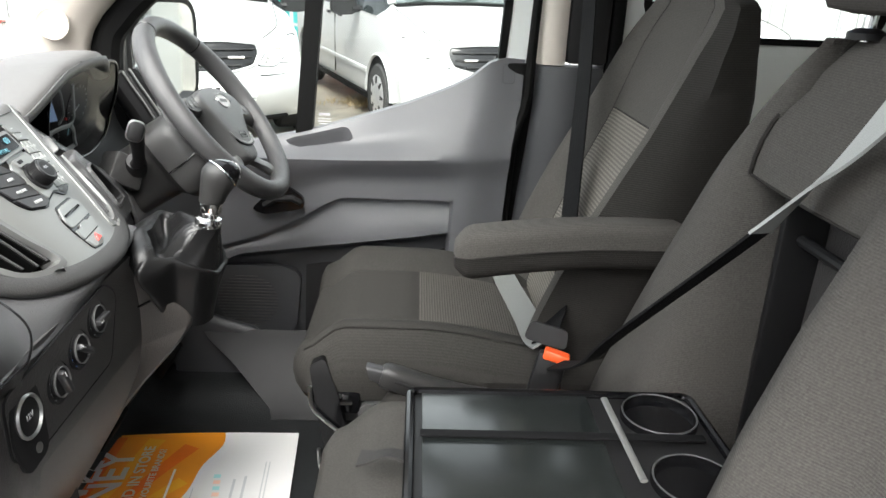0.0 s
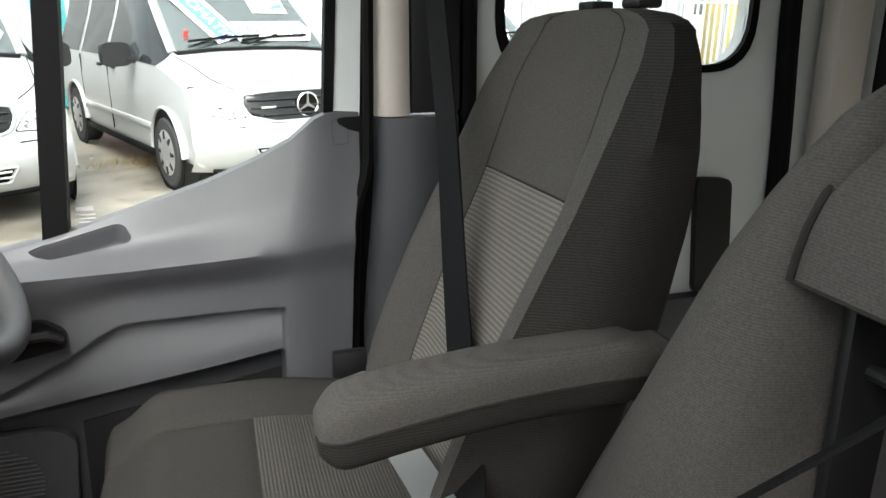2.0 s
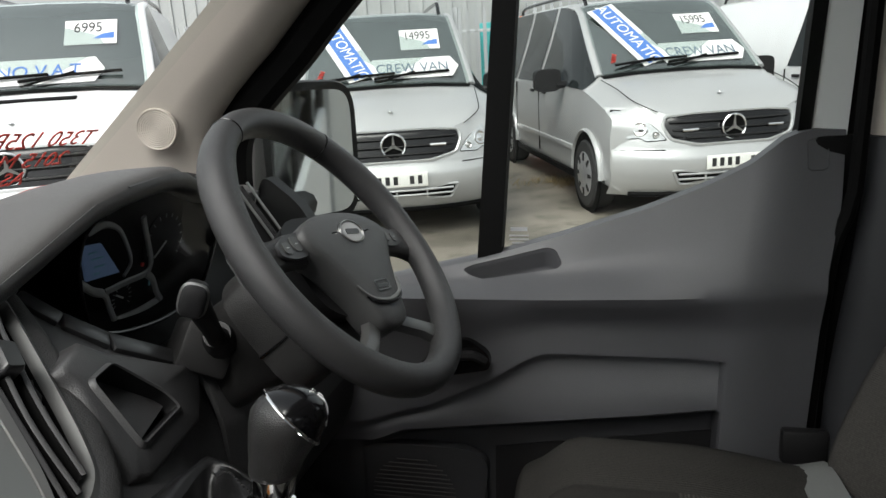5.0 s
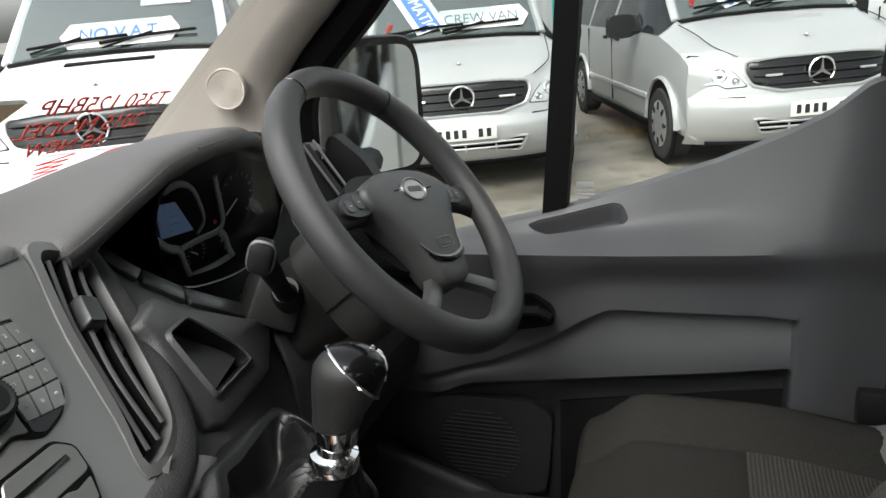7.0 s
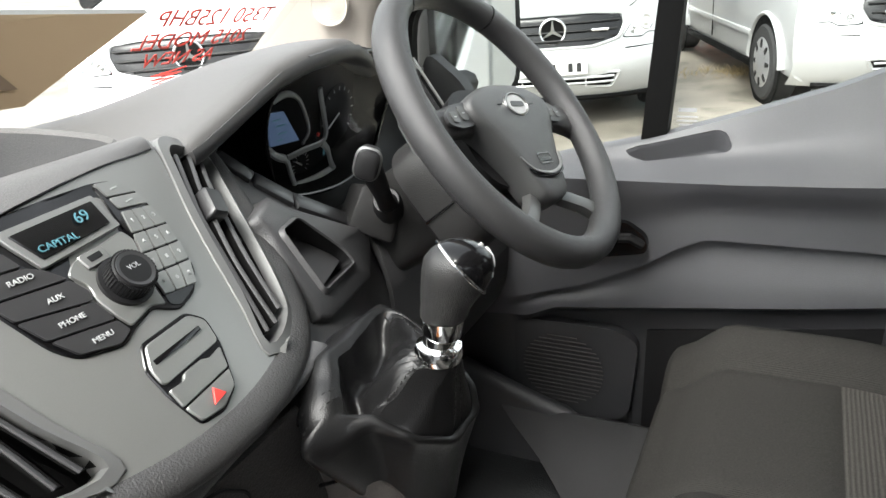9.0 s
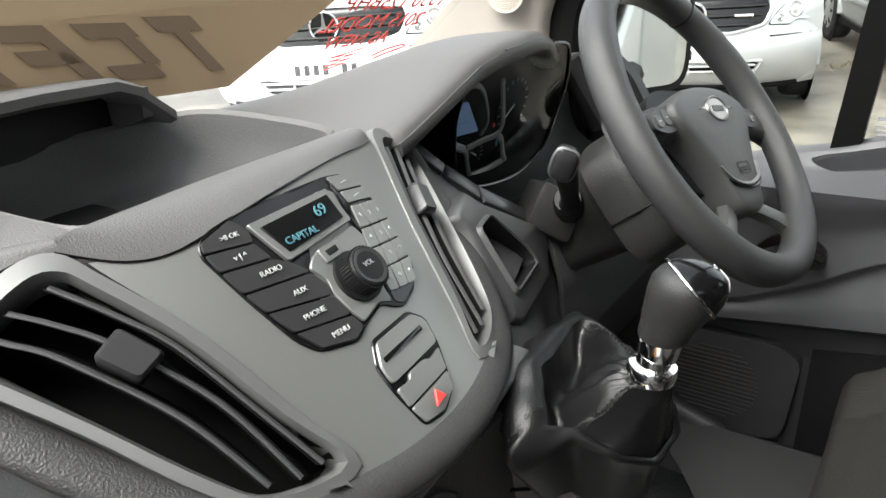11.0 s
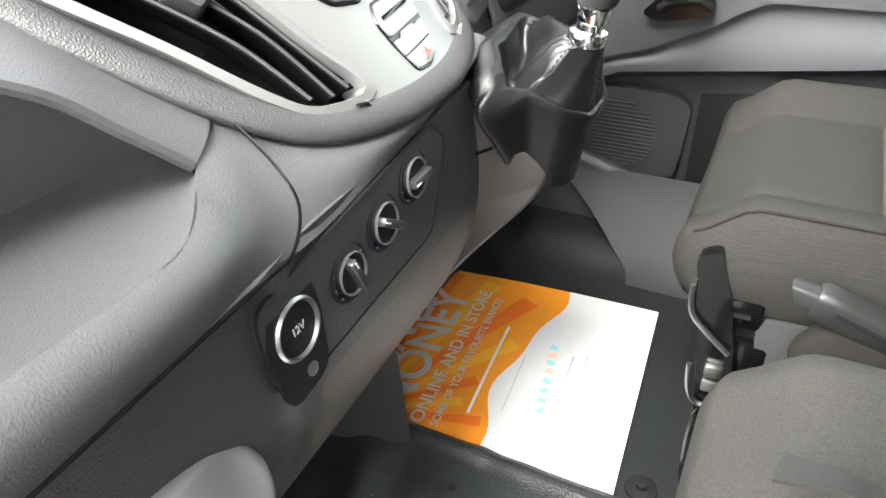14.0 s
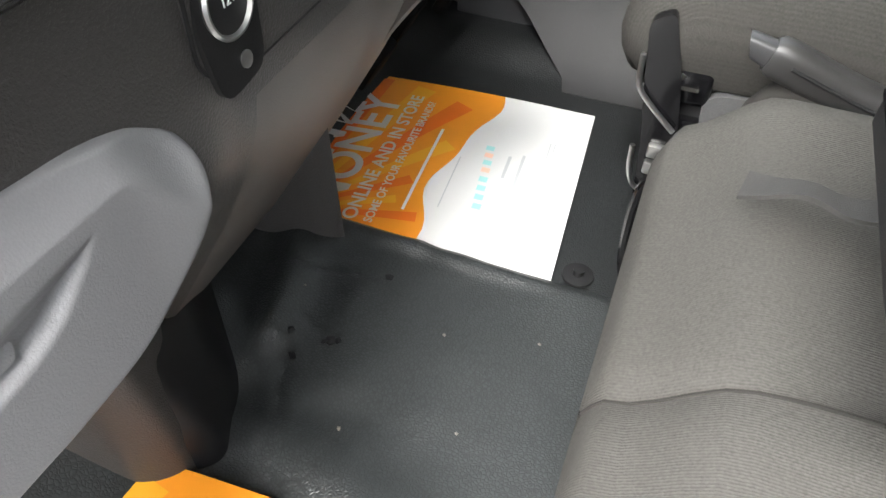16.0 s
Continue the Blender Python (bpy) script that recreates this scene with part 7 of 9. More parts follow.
random.seed(4)
for x, y, big in ((-0.458, 0.961, 1.2), (-0.527, 0.831, 1.0), (-0.482, 0.842, 1.3), (-0.474, 0.846, 1.0), (-0.488, 0.838, 0.8), (-0.512, 0.805, 1.2), (-0.30, 0.78, 0.4), (-0.36, 0.90, 0.5), (-0.545, 0.90, 0.4), (-0.25, 0.93, 0.4), (-0.42, 0.74, 0.5)):
    cr = bmesh.new()
    bmesh.ops.create_icosphere(cr, subdivisions=1, radius=0.006 * big)
    for v in cr.verts:
        v.co *= random.uniform(0.6, 1.15)
        v.co.z *= 0.45
    moved(cr, Matrix.Translation((x, y, mat_z(x, y) + 0.0015)) @ Matrix.Rotation(random.uniform(0, 3), 4, "Z"))
    tagged(part("crumb", cr, DARK if big > 0.6 else CONCRETE, smooth=0), "small dark crumb of dirt on the mat", "crumb")


def leaflet(name, m, label):
    """A glossy folded leaflet, orange at one side and white at the other; local x along its long side from the orange end."""
    L, W = 0.44, 0.39
    th = thing(name, label, "leaflet", m=CAB @ m)
    wave = lambda x, y: 0.010 * math.sin(x * 7) * math.sin(y * 5 + 0.6) + 0.006 + 0.05 * ease(0.05, -0.03, x)

    def edge(y):
        return 0.247 - 0.012 * ease(0.02, 0.12, y) + 0.050 * ease(0.13, 0.36, y) + 0.006 * math.sin(y * 40)
    yy = [W * i / 24 for i in range(25)]
    part("orange_half", sheet(lambda t, y: (t * edge(y), y, wave(t * edge(y), y)), [i / 16 for i in range(17)], yy, 0.003), ORANGE_PAPER, th, smooth=80)
    part("white_half", sheet(lambda t, y: (edge(y) + t * (L - edge(y)), y, wave(edge(y) + t * (L - edge(y)), y)), [i / 16 for i in range(17)], yy, 0.003), PAPER, th, smooth=80)
    for k in range(9):
        a = radians(10 + 13 * k)
        o = Vector((0.06, 0.02))
        n_ = 10
        d = Vector((math.cos(a), math.sin(a)))
        sd = Vector((-d.y, d.x))
        pts = []
        for i in range(n_ + 1):
            p = o + d * (0.06 + 0.30 * i / n_)
            if p.x < 0.01 or p.y > W - 0.01 or p.y < 0.005 or p.x > edge(max(0, min(W, p.y))) - 0.012:
                break
            w = 0.004 + 0.014 * i / n_
            pts.append([p - sd * w, p + sd * w])
        if len(pts) > 2:
            gr = [[Vector((q.x, q.y, wave(q.x, q.y) + 0.0012)) for q in row_] for row_ in pts]
            part("printed_ray", patch(gr), (ORANGE_RAY, AMBER_PRINT)[k % 2], th)

    def line(text, x, y, size, ink, turn=90, stretch=1.0):
        me = lettering(text, size, ink, th, Matrix.Translation((x, y, 0)) @ Matrix.Rotation(radians(turn), 4, "Z"), stretch=stretch, depth=0.0002, bold=size * 0.022)
        for v in me.data.vertices:
            v.co.z = wave(v.co.x, v.co.y) + 0.0022
    line("SAVE", 0.042, 0.205, 0.085, WHITE_INK)
    line("MONEY", 0.098, 0.175, 0.085, WHITE_INK)
    line("ONLINE AND IN STORE", 0.148, 0.180, 0.030, WHITE_INK)
    line("SOME OF YOUR FAVOURITE BRANDS?", 0.176, 0.175, 0.0180, WHITE_INK)

    def bar(x, y, w, h, ink):
        part("print_bar", sheet(lambda u, v: (u, v, wave(u, v) + 0.0016), [x - h / 2, x + h / 2], [y - w / 2 + w * i / 6 for i in range(7)]), ink, th)
    bar(0.214, 0.16, 0.20, 0.0045, WHITE_INK)
    for q in range(4):
        bar(0.312 - 0.002 * q, 0.100 + 0.020 * q, 0.012, 0.013, PALE_TEAL)
    for q in range(4):
        bar(0.304 - 0.002 * q, 0.182 + 0.018 * q, 0.011, 0.013, (PALE_ORANGE, PALE_TEAL)[q % 2])
    bar(0.332, 0.20, 0.055, 0.005, FAINT_INK)
    bar(0.352, 0.155, 0.165, 0.005, FAINT_INK)
    bar(0.385, 0.17, 0.23, 0.0025, FAINT_INK)
    bar(0.392, 0.17, 0.23, 0.0025, FAINT_INK)
    bar(0.26, 0.14, 0.12, 0.002, FAINT_INK)
    return th


# lies with the orange end forward, under the dash edge
leaflet("leaflet", frame_of((-0.704, 1.013, 0.720), (1, 0.07, 0.0), (-0.07, 1, 0)), "open glossy leaflet, orange and white, on the driver's mat")
leaflet("leaflet", frame_of((-0.685, 0.235, 0.743), (1, 0.05, 0), (-0.05, 1, 0)), "orange and white glossy leaflet on the passenger mat")


# ---------------------------------------------------------------- seats
def seat_back(parent, y0, z0, z1, spine, width, depth, bolster, cols, names, drop=0.10, seams=()):
    """A padded backrest as a closed ring drawn up along its spine; cols split the ring into parts by index.
    spine(z): x of the front face; width(z): half width; depth(z): thickness."""
    rows = []
    nz = 26
    for i in range(nz + 1):
        t = i / nz
        z = z0 + (z1 - z0) * (1 - (1 - t) ** 1.5)
        w, d, x = width(z), depth(z), spine(z)
        ring = []
        for k in range(48):
            s = k / 48
            if s < 0.5:                          # front face, from the far edge to the near edge
                q = 1 - 4 * s                    # 1 .. -1 across
                q = math.copysign(abs(q) ** 0.9, q)
                b = bolster(z) * (ease(0.45, 0.80, abs(q)) - 1.4 * ease(0.82, 1.0, abs(q)))
                groove = 0.006 * math.exp(-((abs(q) - 0.52) / 0.025) ** 2)
                ring.append(Vector((x - b + groove, y0 + w * q, z)))
            else:
                q = -1 + 4 * (s - 0.5)
                e = (1 - abs(q) ** 4) ** 0.5
                ring.append(Vector((x + bolster(z) * 0.4 + (d - bolster(z) * 0.4) * e ** 0.6, y0 + w * q * 1.0, z)))
        rows.append(ring + [ring[0]])
    # close the top with shrinking rings
    top = rows[-1]
    c = sum(top[:-1], Vector()) / 48
    for s, dz in ((0.93, 0.010), (0.8, 0.018), (0.55, 0.024), (0.2, 0.027), (0.02, 0.027)):
        rows.append([c + (p - c) * s + Vector((0, 0, dz)) for p in top])
    return rows


ds = thing("driver_seat", "grey-brown ribbed cloth driver's seat with a padded armrest", "seat")
spine = lambda z: lerp([(1.0, 0.175), (1.12, 0.205), (1.3, 0.275), (1.42, 0.328), (1.56, 0.372), (1.66, 0.415)], z)
width = lambda z: lerp([(1.0, 0.222), (1.15, 0.245), (1.3, 0.254), (1.45, 0.253), (1.55, 0.247), (1.60, 0.234), (1.63, 0.212)], z)
depth = lambda z: lerp([(1.0, 0.20), (1.3, 0.175), (1.5, 0.12), (1.63, 0.06)], z)
bol = lambda z: lerp([(1.0, 0.055), (1.2, 0.06), (1.4, 0.045), (1.55, 0.02), (1.63, 0.008)], z)
rows = seat_back(ds, 1.401, 1.00, 1.632, spine, width, depth, bol, None, None)
jz = next(i for i, r in enumerate(rows) if r[12].z > 1.432)
n = len(rows) - 1
part("far_bolster", patch(rows, 0, n, 0, 6), FABRIC, ds, smooth=70)
part("lower_insert", patch(rows, 0, jz, 6, 18), INSERT, ds, smooth=70)
part("upper_panel", patch(rows, jz, n, 6, 18), FABRIC, ds, smooth=70)
part("near_bolster", patch(rows, 0, n, 18, 22), FABRIC, ds, smooth=70)
# same cloth as the bolster, its side shade put into the colour
part("near_side", patch(rows, 0, n, 22, 30), FABRIC_SHADED, ds, smooth=70)
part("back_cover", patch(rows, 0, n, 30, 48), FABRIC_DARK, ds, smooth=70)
for c_ in (6, 18):
    part("panel_seam", tube([r[c_] + Vector((-0.0003, 0, 0)) for r in rows[:30]], 0.0010, 6), FABRIC_DARK, ds)
part("panel_seam", tube([p + Vector((-0.001, 0, 0)) for p in rows[jz][6:19]], 0.0015, 6), FABRIC_DARK, ds)


def cushion(parent, x0, x1, y0, y1, top, front_drop, names, near=FABRIC, seam_at=(), edge_up=0.03, insert=None, bottom=0.97, shape=None):
    """A seat cushion as a domed top sheet with skirts; top(x, y) gives its height."""
    nx, ny = 30, 40
    gr = []
    for i in range(nx + 1):
        u = i / nx
        col = []
        for j in range(ny + 1):
            v = j / ny
            y = y0 + (y1 - y0) * v
            x = x0 + (x1 - x0) * u + 0.035 * (1 - u) ** 5 * ease(0.86, 1.0, abs(2 * v - 1))
            col.append(Vector((x, y, top(x, y))))
        gr.append([Vector((col[0].x, y0 + 0.012, bottom)), Vector((col[0].x, y0 - 0.004, bottom + 0.05)), Vector((col[0].x, y0 - 0.002, col[0].z - 0.02))] + col + [Vector((col[-1].x, y1 + 0.004, col[-1].z - 0.03)), Vector((col[-1].x, y1, bottom))])
    front = [[Vector((p.x + dx, p.y, max(bottom, p.z - dz))) for p in gr[0]] for dx, dz in ((0.055, 0.5), (0.018, 0.125), (0.002, 0.098), (-0.009, 0.070), (-0.014, 0.045), (-0.012, 0.024), (-0.006, 0.009))]
    return front + gr


def dtop(x, y):
    z = 1.083 - 0.03 * ease(-0.05, 0.2, x)
    e = abs(y - 1.388) / 0.225
    z += 0.022 * ease(0.5, 0.82, e) - 0.05 * ease(0.86, 1.0, e) ** 2
    z -= 0.045 * ease(-0.17, -0.245, x)
    z -= 0.007 * math.exp(-((e - 0.545) / 0.03) ** 2)
    if x > -0.06 and e < 0.52:
        z -= 0.006
    return z


gr = cushion(ds, -0.245, 0.30, 1.163, 1.613, dtop, 0.1, None)
j = lambda y: 3 + round((y - 1.163) / 0.45 * 40)
ix = 7 + round((-0.045 + 0.245) / 0.545 * 30)
last = len(gr) - 1
wtop = len(gr[0]) - 1
# cushion pieces carry their shade in the cloth colour
part("cushion_near_side", patch(gr, 0, last, 0, j(1.265)), FABRIC_Y_SHADED, ds, smooth=70)
part("cushion_front", patch(gr, 0, ix, j(1.265), j(1.51)), FABRIC_Y_SHADED, ds, smooth=70)
part("cushion_insert", patch(gr, ix, last, j(1.265), j(1.51)), INSERT_X_SHADED, ds, smooth=70)
part("cushion_far_side", patch(gr, 0, last, j(1.51), wtop), FABRIC_Y_SHADED, ds, smooth=70)
part("cushion_piping", tube([g_[j(1.185)] + Vector((0, 0, 0.001)) for g_ in gr[7:]], 0.002, 6), FABRIC_DARK, ds)
# armrest
arm = []
for t in range(31):
    u = (t / 30) ** 1.6
    x = 0.004 + 0.375 * u
    zc = 1.262 + 0.022 * u + 0.012 * math.sin(u * 3)
    h = 0.039 * (1 - (1 - min(1, 0.26 + u * 9)) ** 2.2) * (1.0 - 0.1 * u) * (1 if u < 0.93 else 0.8)
    w = 0.036 * (1 - (1 - min(1, 0.30 + u * 9)) ** 2.2) * (1 if u < 0.93 else 0.85)
    arm.append([(x, 1.128 + a, zc + b) for a, b in oval(w, h, 3.6, 24)])
tip = [[Vector(p).lerp(Vector((0.002, 1.128, 1.262)), k) for p in arm[0]] for k in (0.96, 0.6)]
arm = [[Vector(p) for p in r] for r in tip + arm]
arm = [r + [r[0]] for r in arm]
part("armrest", patch(arm, 0, len(arm) - 1, 0, 12), FABRIC, ds, smooth=70)
# shade below the piping is part of this cloth's colour
part("armrest_side", patch(arm, 0, len(arm) - 1, 12, 24), FABRIC_SHADED, ds, "darker cloth side of the armrest, shade in its colour", smooth=70)
part("armrest_end", loft([arm[-1][:-1], [p + Vector((0.004, 0, 0)) for p in arm[-1][:-1]]]), FABRIC_DARK, ds)
part("armrest_piping", tube([r[12] + Vector((0, -0.0006, 0)) for r in arm[1:-1]], 0.0014, 6), FABRIC_DARK, ds)
part("armrest_pivot", lathe([(0.04, 0), (0.04, 0.03), (0.03, 0.036), (0.0004, 0.036)], 28, frame_of((0.345, 1.175, 1.265), (1, 0, 0), (0, 0, 1))), FABRIC_DARK, ds)
for y in (1.33, 1.445):
    part("headrest_guide", block((0.452, y, 1.664), (0.034, 0.042, 0.012), 0.004), DARK, ds)
    part("headrest_post", tube([(0.452, y, 1.64), (0.458, y, 1.76)], 0.006, 12), CHROME, ds)
hr_rows = [[(0.465 + a * s, 1.388 + b * s, z) for a, b in oval(0.05, 0.125, 3, 28)] for z, s in ((1.745, 0.5), (1.75, 0.9), (1.77, 1.0), (1.86, 1.0), (1.90, 0.92), (1.92, 0.6))]
part("headrest", loft(hr_rows), FABRIC, ds, smooth=60)
part("seat_base", loft([[(x, y, z) for x, y in rounded([(-0.20 + dx, 1.185), (0.28, 1.185), (0.28, 1.60), (-0.20 + dx, 1.60)], 0.03)] for z, dx in ((0.72, 0.03), (0.80, 0.02), (0.97, 0.0), (1.0, 0.0))]), DARK, ds)
part("side_shield", prism(rounded([(-0.15, 0.965), (0.24, 0.985), (0.27, 1.06), (0.30, 1.10), (0.30, 0.80), (-0.12, 0.80), (-0.14, 0.9)], 0.03), 0.02, 0.006, m=Matrix(((1, 0, 0, 0), (0, 0, -1, 1.19), (0, 1, 0, 0), (0, 0, 0, 1)))), DASH, ds)
part("seat_bar", tube(curve([(-0.19, 1.20, 1.03), (-0.205, 1.20, 0.99), (-0.20, 1.20, 0.94), (-0.17, 1.20, 0.90), (-0.10, 1.20, 0.885)], 6), 0.006, 10), GLOSS, ds)

for x0, z0 in ((-0.165, 0.97), (-0.150, 0.90), (-0.155, 0.83)):
    part("seat_link", block((x0, 1.178, z0), (0.05, 0.02, 0.05), 0.008), GLOSS, ds)
part("seat_rail", block((0.03, 1.182, 0.775), (0.42, 0.03, 0.03), 0.006), GLOSS, ds)
part("seat_rail", tube(curve([(-0.175, 1.172, 0.985), (-0.198, 1.172, 0.94), (-0.185, 1.172, 0.86), (-0.160, 1.172, 0.79)], 5), 0.006, 8), STEEL, ds)

part("seat_riser", prism(rounded([(-0.226, 1.045), (-0.200, 1.060), (-0.178, 0.99), (-0.165, 0.92), (-0.150, 0.80), (-0.195, 0.80), (-0.205, 0.90), (-0.216, 0.97)], 0.01), 0.022, 0.005, m=Matrix(((1, 0, 0, 0), (0, 0, -1, 1.178), (0, 1, 0, 0), (0, 0, 0, 1)))), GLOSS, ds, "glossy black seat mechanism plate")
part("seat_lever", tube(curve([(-0.224, 1.150, 1.010), (-0.221, 1.150, 0.972), (-0.205, 1.150, 0.950), (-0.170, 1.150, 0.918)], 6), 0.0035, 8), STEEL, ds)
part("seat_lever", tube(curve([(-0.211, 1.150, 0.888), (-0.208, 1.150, 0.850), (-0.196, 1.150, 0.826), (-0.170, 1.150, 0.826)], 6), 0.0035, 8), STEEL, ds)
for z0 in (0.885, 0.86):
    part("seat_link", block((-0.182, 1.152, z0), (0.022, 0.012, 0.018), 0.003), STEEL, ds)

# handbrake between the seats
hb = thing("handbrake", "grey plastic handbrake lever beside the driver's seat", "handbrake")
HBM = material("handbrake_grip", (0.022, 0.0215, 0.021), 0.40, grain=0.12, grain_size=900, bump=0.2)
hb_rows = []
for x, y, z, w, h in ((-0.104, 1.097, 1.066, 0.0135, 0.016), (-0.098, 1.098, 1.064, 0.0165, 0.020), (-0.080, 1.099, 1.058, 0.0175, 0.0205), (-0.050, 1.102, 1.046, 0.0185, 0.0200), (-0.015, 1.104, 1.034, 0.0195, 0.0195), (0.03, 1.105, 1.022, 0.0205, 0.020), (0.08, 1.105, 1.014, 0.021, 0.020), (0.14, 1.105, 1.010, 0.021, 0.019)):
    ax_ = Vector((0.96, 0.02, -0.28)).normalized()
    up_h = Vector((0.28, 0, 0.96))
    hb_rows.append([Vector((x, y, z)) + Vector((0, 1, 0)) * a_ + up_h * b_ for a_, b_ in oval(w, h, 3.0, 24)])
grip = part("grip", loft(hb_rows), HBM, hb, smooth=50)
part("button", loft([[Vector((-0.104, 1.097, 1.066)) + Vector((-d, 0, 0.29 * d)) + Vector((0, 1, 0)) * a_ * k + Vector((0.28 - 0.5 * (d > 0.012), 0, 0.96)) * b_ * k for a_, b_ in oval(0.0115, 0.0135, 4, 20)] for d, k in ((-0.004, 1.0), (0.014, 1.0), (0.020, 0.93), (0.0205, 0.2))]), BUTTON, hb, "ribbed grey release button", smooth=40)
part("grip_flute", tube([(-0.082, 1.0815, 1.062), (-0.03, 1.0840, 1.043), (0.04, 1.0845, 1.022)], 0.0022, 8), DARK, grip)
part("lever_housing", loft([[(x, y, z) for x, y in rounded([(-0.10 + dx, 1.065), (0.25, 1.065), (0.25, 1.15), (-0.10 + dx, 1.15)], 0.02)] for z, dx in ((0.72, 0.02), (0.94, 0.0), (0.985, 0.02), (1.00, 0.06))]), DARK, hb, smooth=50)
part("lever_boot", loft([[Vector((-0.055 + a_ * k, 1.104 + b_ * k, z)) for a_, b_ in oval(0.058, 0.030, 3, 24)] for k, z in ((1.0, 0.985), (0.93, 1.0), (0.72, 1.022), (0.5, 1.036))]), FABRIC_DARK, hb, "wrinkled dark cloth boot", smooth=60)
# buckles
bk = thing("belt_buckle", "black seat belt buckle with an orange-red release button", "belt buckle")
bm_ = frame_of((0.160, 1.072, 1.118), (0.9, -0.25, -0.2), (0.1, 0.1, 1))
part("buckle_body", block((0, -0.03, 0), (0.046, 0.07, 0.024), 0.006, m=bm_), DARK, bk)
part("release_button", block((0.004, 0.004, 0.003), (0.040, 0.016, 0.024), 0.004, m=bm_), ORANGE, bk)
part("buckle_stalk", tube([(0.165, 1.075, 1.07), (0.18, 1.08, 1.0), (0.19, 1.085, 0.9)], 0.012, 8), DARK, bk)
tg = part("belt_tongue", prism(rounded([(-0.034, 0), (0.034, 0), (0.03, 0.03), (-0.03, 0.03)], 0.01), 0.01, 0.003, m=frame_of((0.150, 1.098, 1.128), (0.9, -0.25, -0.15), (0, 0.3, 1))), DARK, bk)


def webbing(name, pts, normal, w, mat_, parent, thick=0.0016):
    """A strap of belt along points, with its broad face towards the given normals."""
    P = curve(pts, 8)
    k = len(normal) - 1
    rows = []
    for i, p in enumerate(P):
        t = (P[min(i + 1, len(P) - 1)] - P[max(i - 1, 0)]).normalized()
        s = i / (len(P) - 1) * k
        a = min(int(s), k - 1)
        nrm = Vector(normal[a]).lerp(Vector(normal[a + 1]), s - a)
        nrm = (nrm - t * nrm.dot(t)).normalized()
        sd = t.cross(nrm) * w / 2
        rows.append([p - sd + nrm * thick, p + sd + nrm * thick, p + sd - nrm * thick, p - sd - nrm * thick])
    return part(name, loft(rows), mat_, parent, smooth=50)


belt = thing("driver_belt", "black seat belt fastened across the empty driver's seat", "seat belt")
webbing("shoulder_strap", [(0.312, 1.712, 2.0), (0.290, 1.685, 1.76), (0.262, 1.525, 1.50), (0.236, 1.405, 1.31), (0.208, 1.28, 1.165), (0.18, 1.18, 1.135), (0.152, 1.105, 1.135)], [(-1, -0.35, 0), (-1, -0.3, 0.1), (-0.9, -0.3, 0.3), (-0.6, -0.6, 0.5)], 0.052, BELT, belt)
webbing("lap_strap", [(0.15, 1.10, 1.13), (0.145, 1.16, 1.112), (0.148, 1.30, 1.085), (0.135, 1.48, 1.075), (0.12, 1.60, 1.08), (0.11, 1.645, 1.0)], [(-0.5, -0.2, 1), (-0.5, 0, 1), (-0.3, 0, 1), (0, 1, 0.4)], 0.044, LAP_GREY, belt)
part("belt_anchor", block((0.125, 1.64, 1.085), (0.06, 0.02, 0.05), 0.006), DARK, belt)

# ---------------------------------------------------------------- passenger bench
bench = thing("passenger_bench", "double passenger bench in grey-brown cloth, middle back folded down", "bench seat")


def btop(x, y):
    z = 1.068 - 0.02 * ease(0.0, 0.3, x) - 0.05 * ease(-0.09, -0.170, x)
    z += 0.010 * ease(0.93, 0.99, y) - 0.045 * ease(0.985, 1.045, y) ** 2 - 0.04 * ease(0.19, 0.145, y) ** 2
    z -= 0.010 * math.exp(-((y - 0.685 - 0.02 * ease(-0.15, 0.0, x)) / 0.010) ** 2)
    z += 0.004 * noise.noise((x * 7, y * 6, 1.0))
    return z


gr = cushion(bench, -0.170, 0.33, 0.145, 1.045, btop, 0.1, None, bottom=0.985)
jj = lambda y: 3 + round((y - 0.145) / 0.90 * 40)
jm = jj(0.675)
part("outer_cushion", patch(gr, 0, len(gr) - 1, 0, jm), BENCH_CLOTH, bench, smooth=70)
part("middle_cushion", patch(gr, 0, len(gr) - 1, jm, len(gr[0]) - 1), BENCH_CLOTH, bench, smooth=70)
part("cushion_seam", tube([g_[jm] + Vector((0, 0, 0.0)) for g_ in gr[3:]], 0.0018, 6), FABRIC_DARK, bench)
part("cushion_piping", tube([gr[9][q] + Vector((0.03, 0, 0.004)) for q in range(jm + 1, len(gr[0]) - 3)], 0.0018, 6), FABRIC_DARK, bench)
part("bench_frame", loft([[(x, y, z) for x, y in rounded([(-0.16, 0.17), (0.30, 0.17), (0.30, 1.03), (-0.16, 1.03)], 0.03)] for z in (0.73, 0.90, 0.95)]), DARK, bench)
part("foot_edge", loft([[(x, y, z) for x, z in ((-0.176 + dx, 0.735), (-0.158 + dx, 0.735), (-0.152 + dx, 0.80), (-0.156 + dx, 0.83), (-0.163 + dx, 0.80))] for y, dx in ((0.18, 0.0), (0.60, 0.0), (0.80, -0.004), (0.90, 0.004), (0.945, 0.022))]), VENT_SILVER, bench, "dull metal edge of the bench foot", smooth=30)
part("frame_bar", tube(curve([(-0.165, 1.052, 0.92), (-0.185, 1.052, 0.90), (-0.185, 1.052, 0.80), (-0.17, 1.052, 0.74)], 5), 0.008, 10), GLOSS, bench)
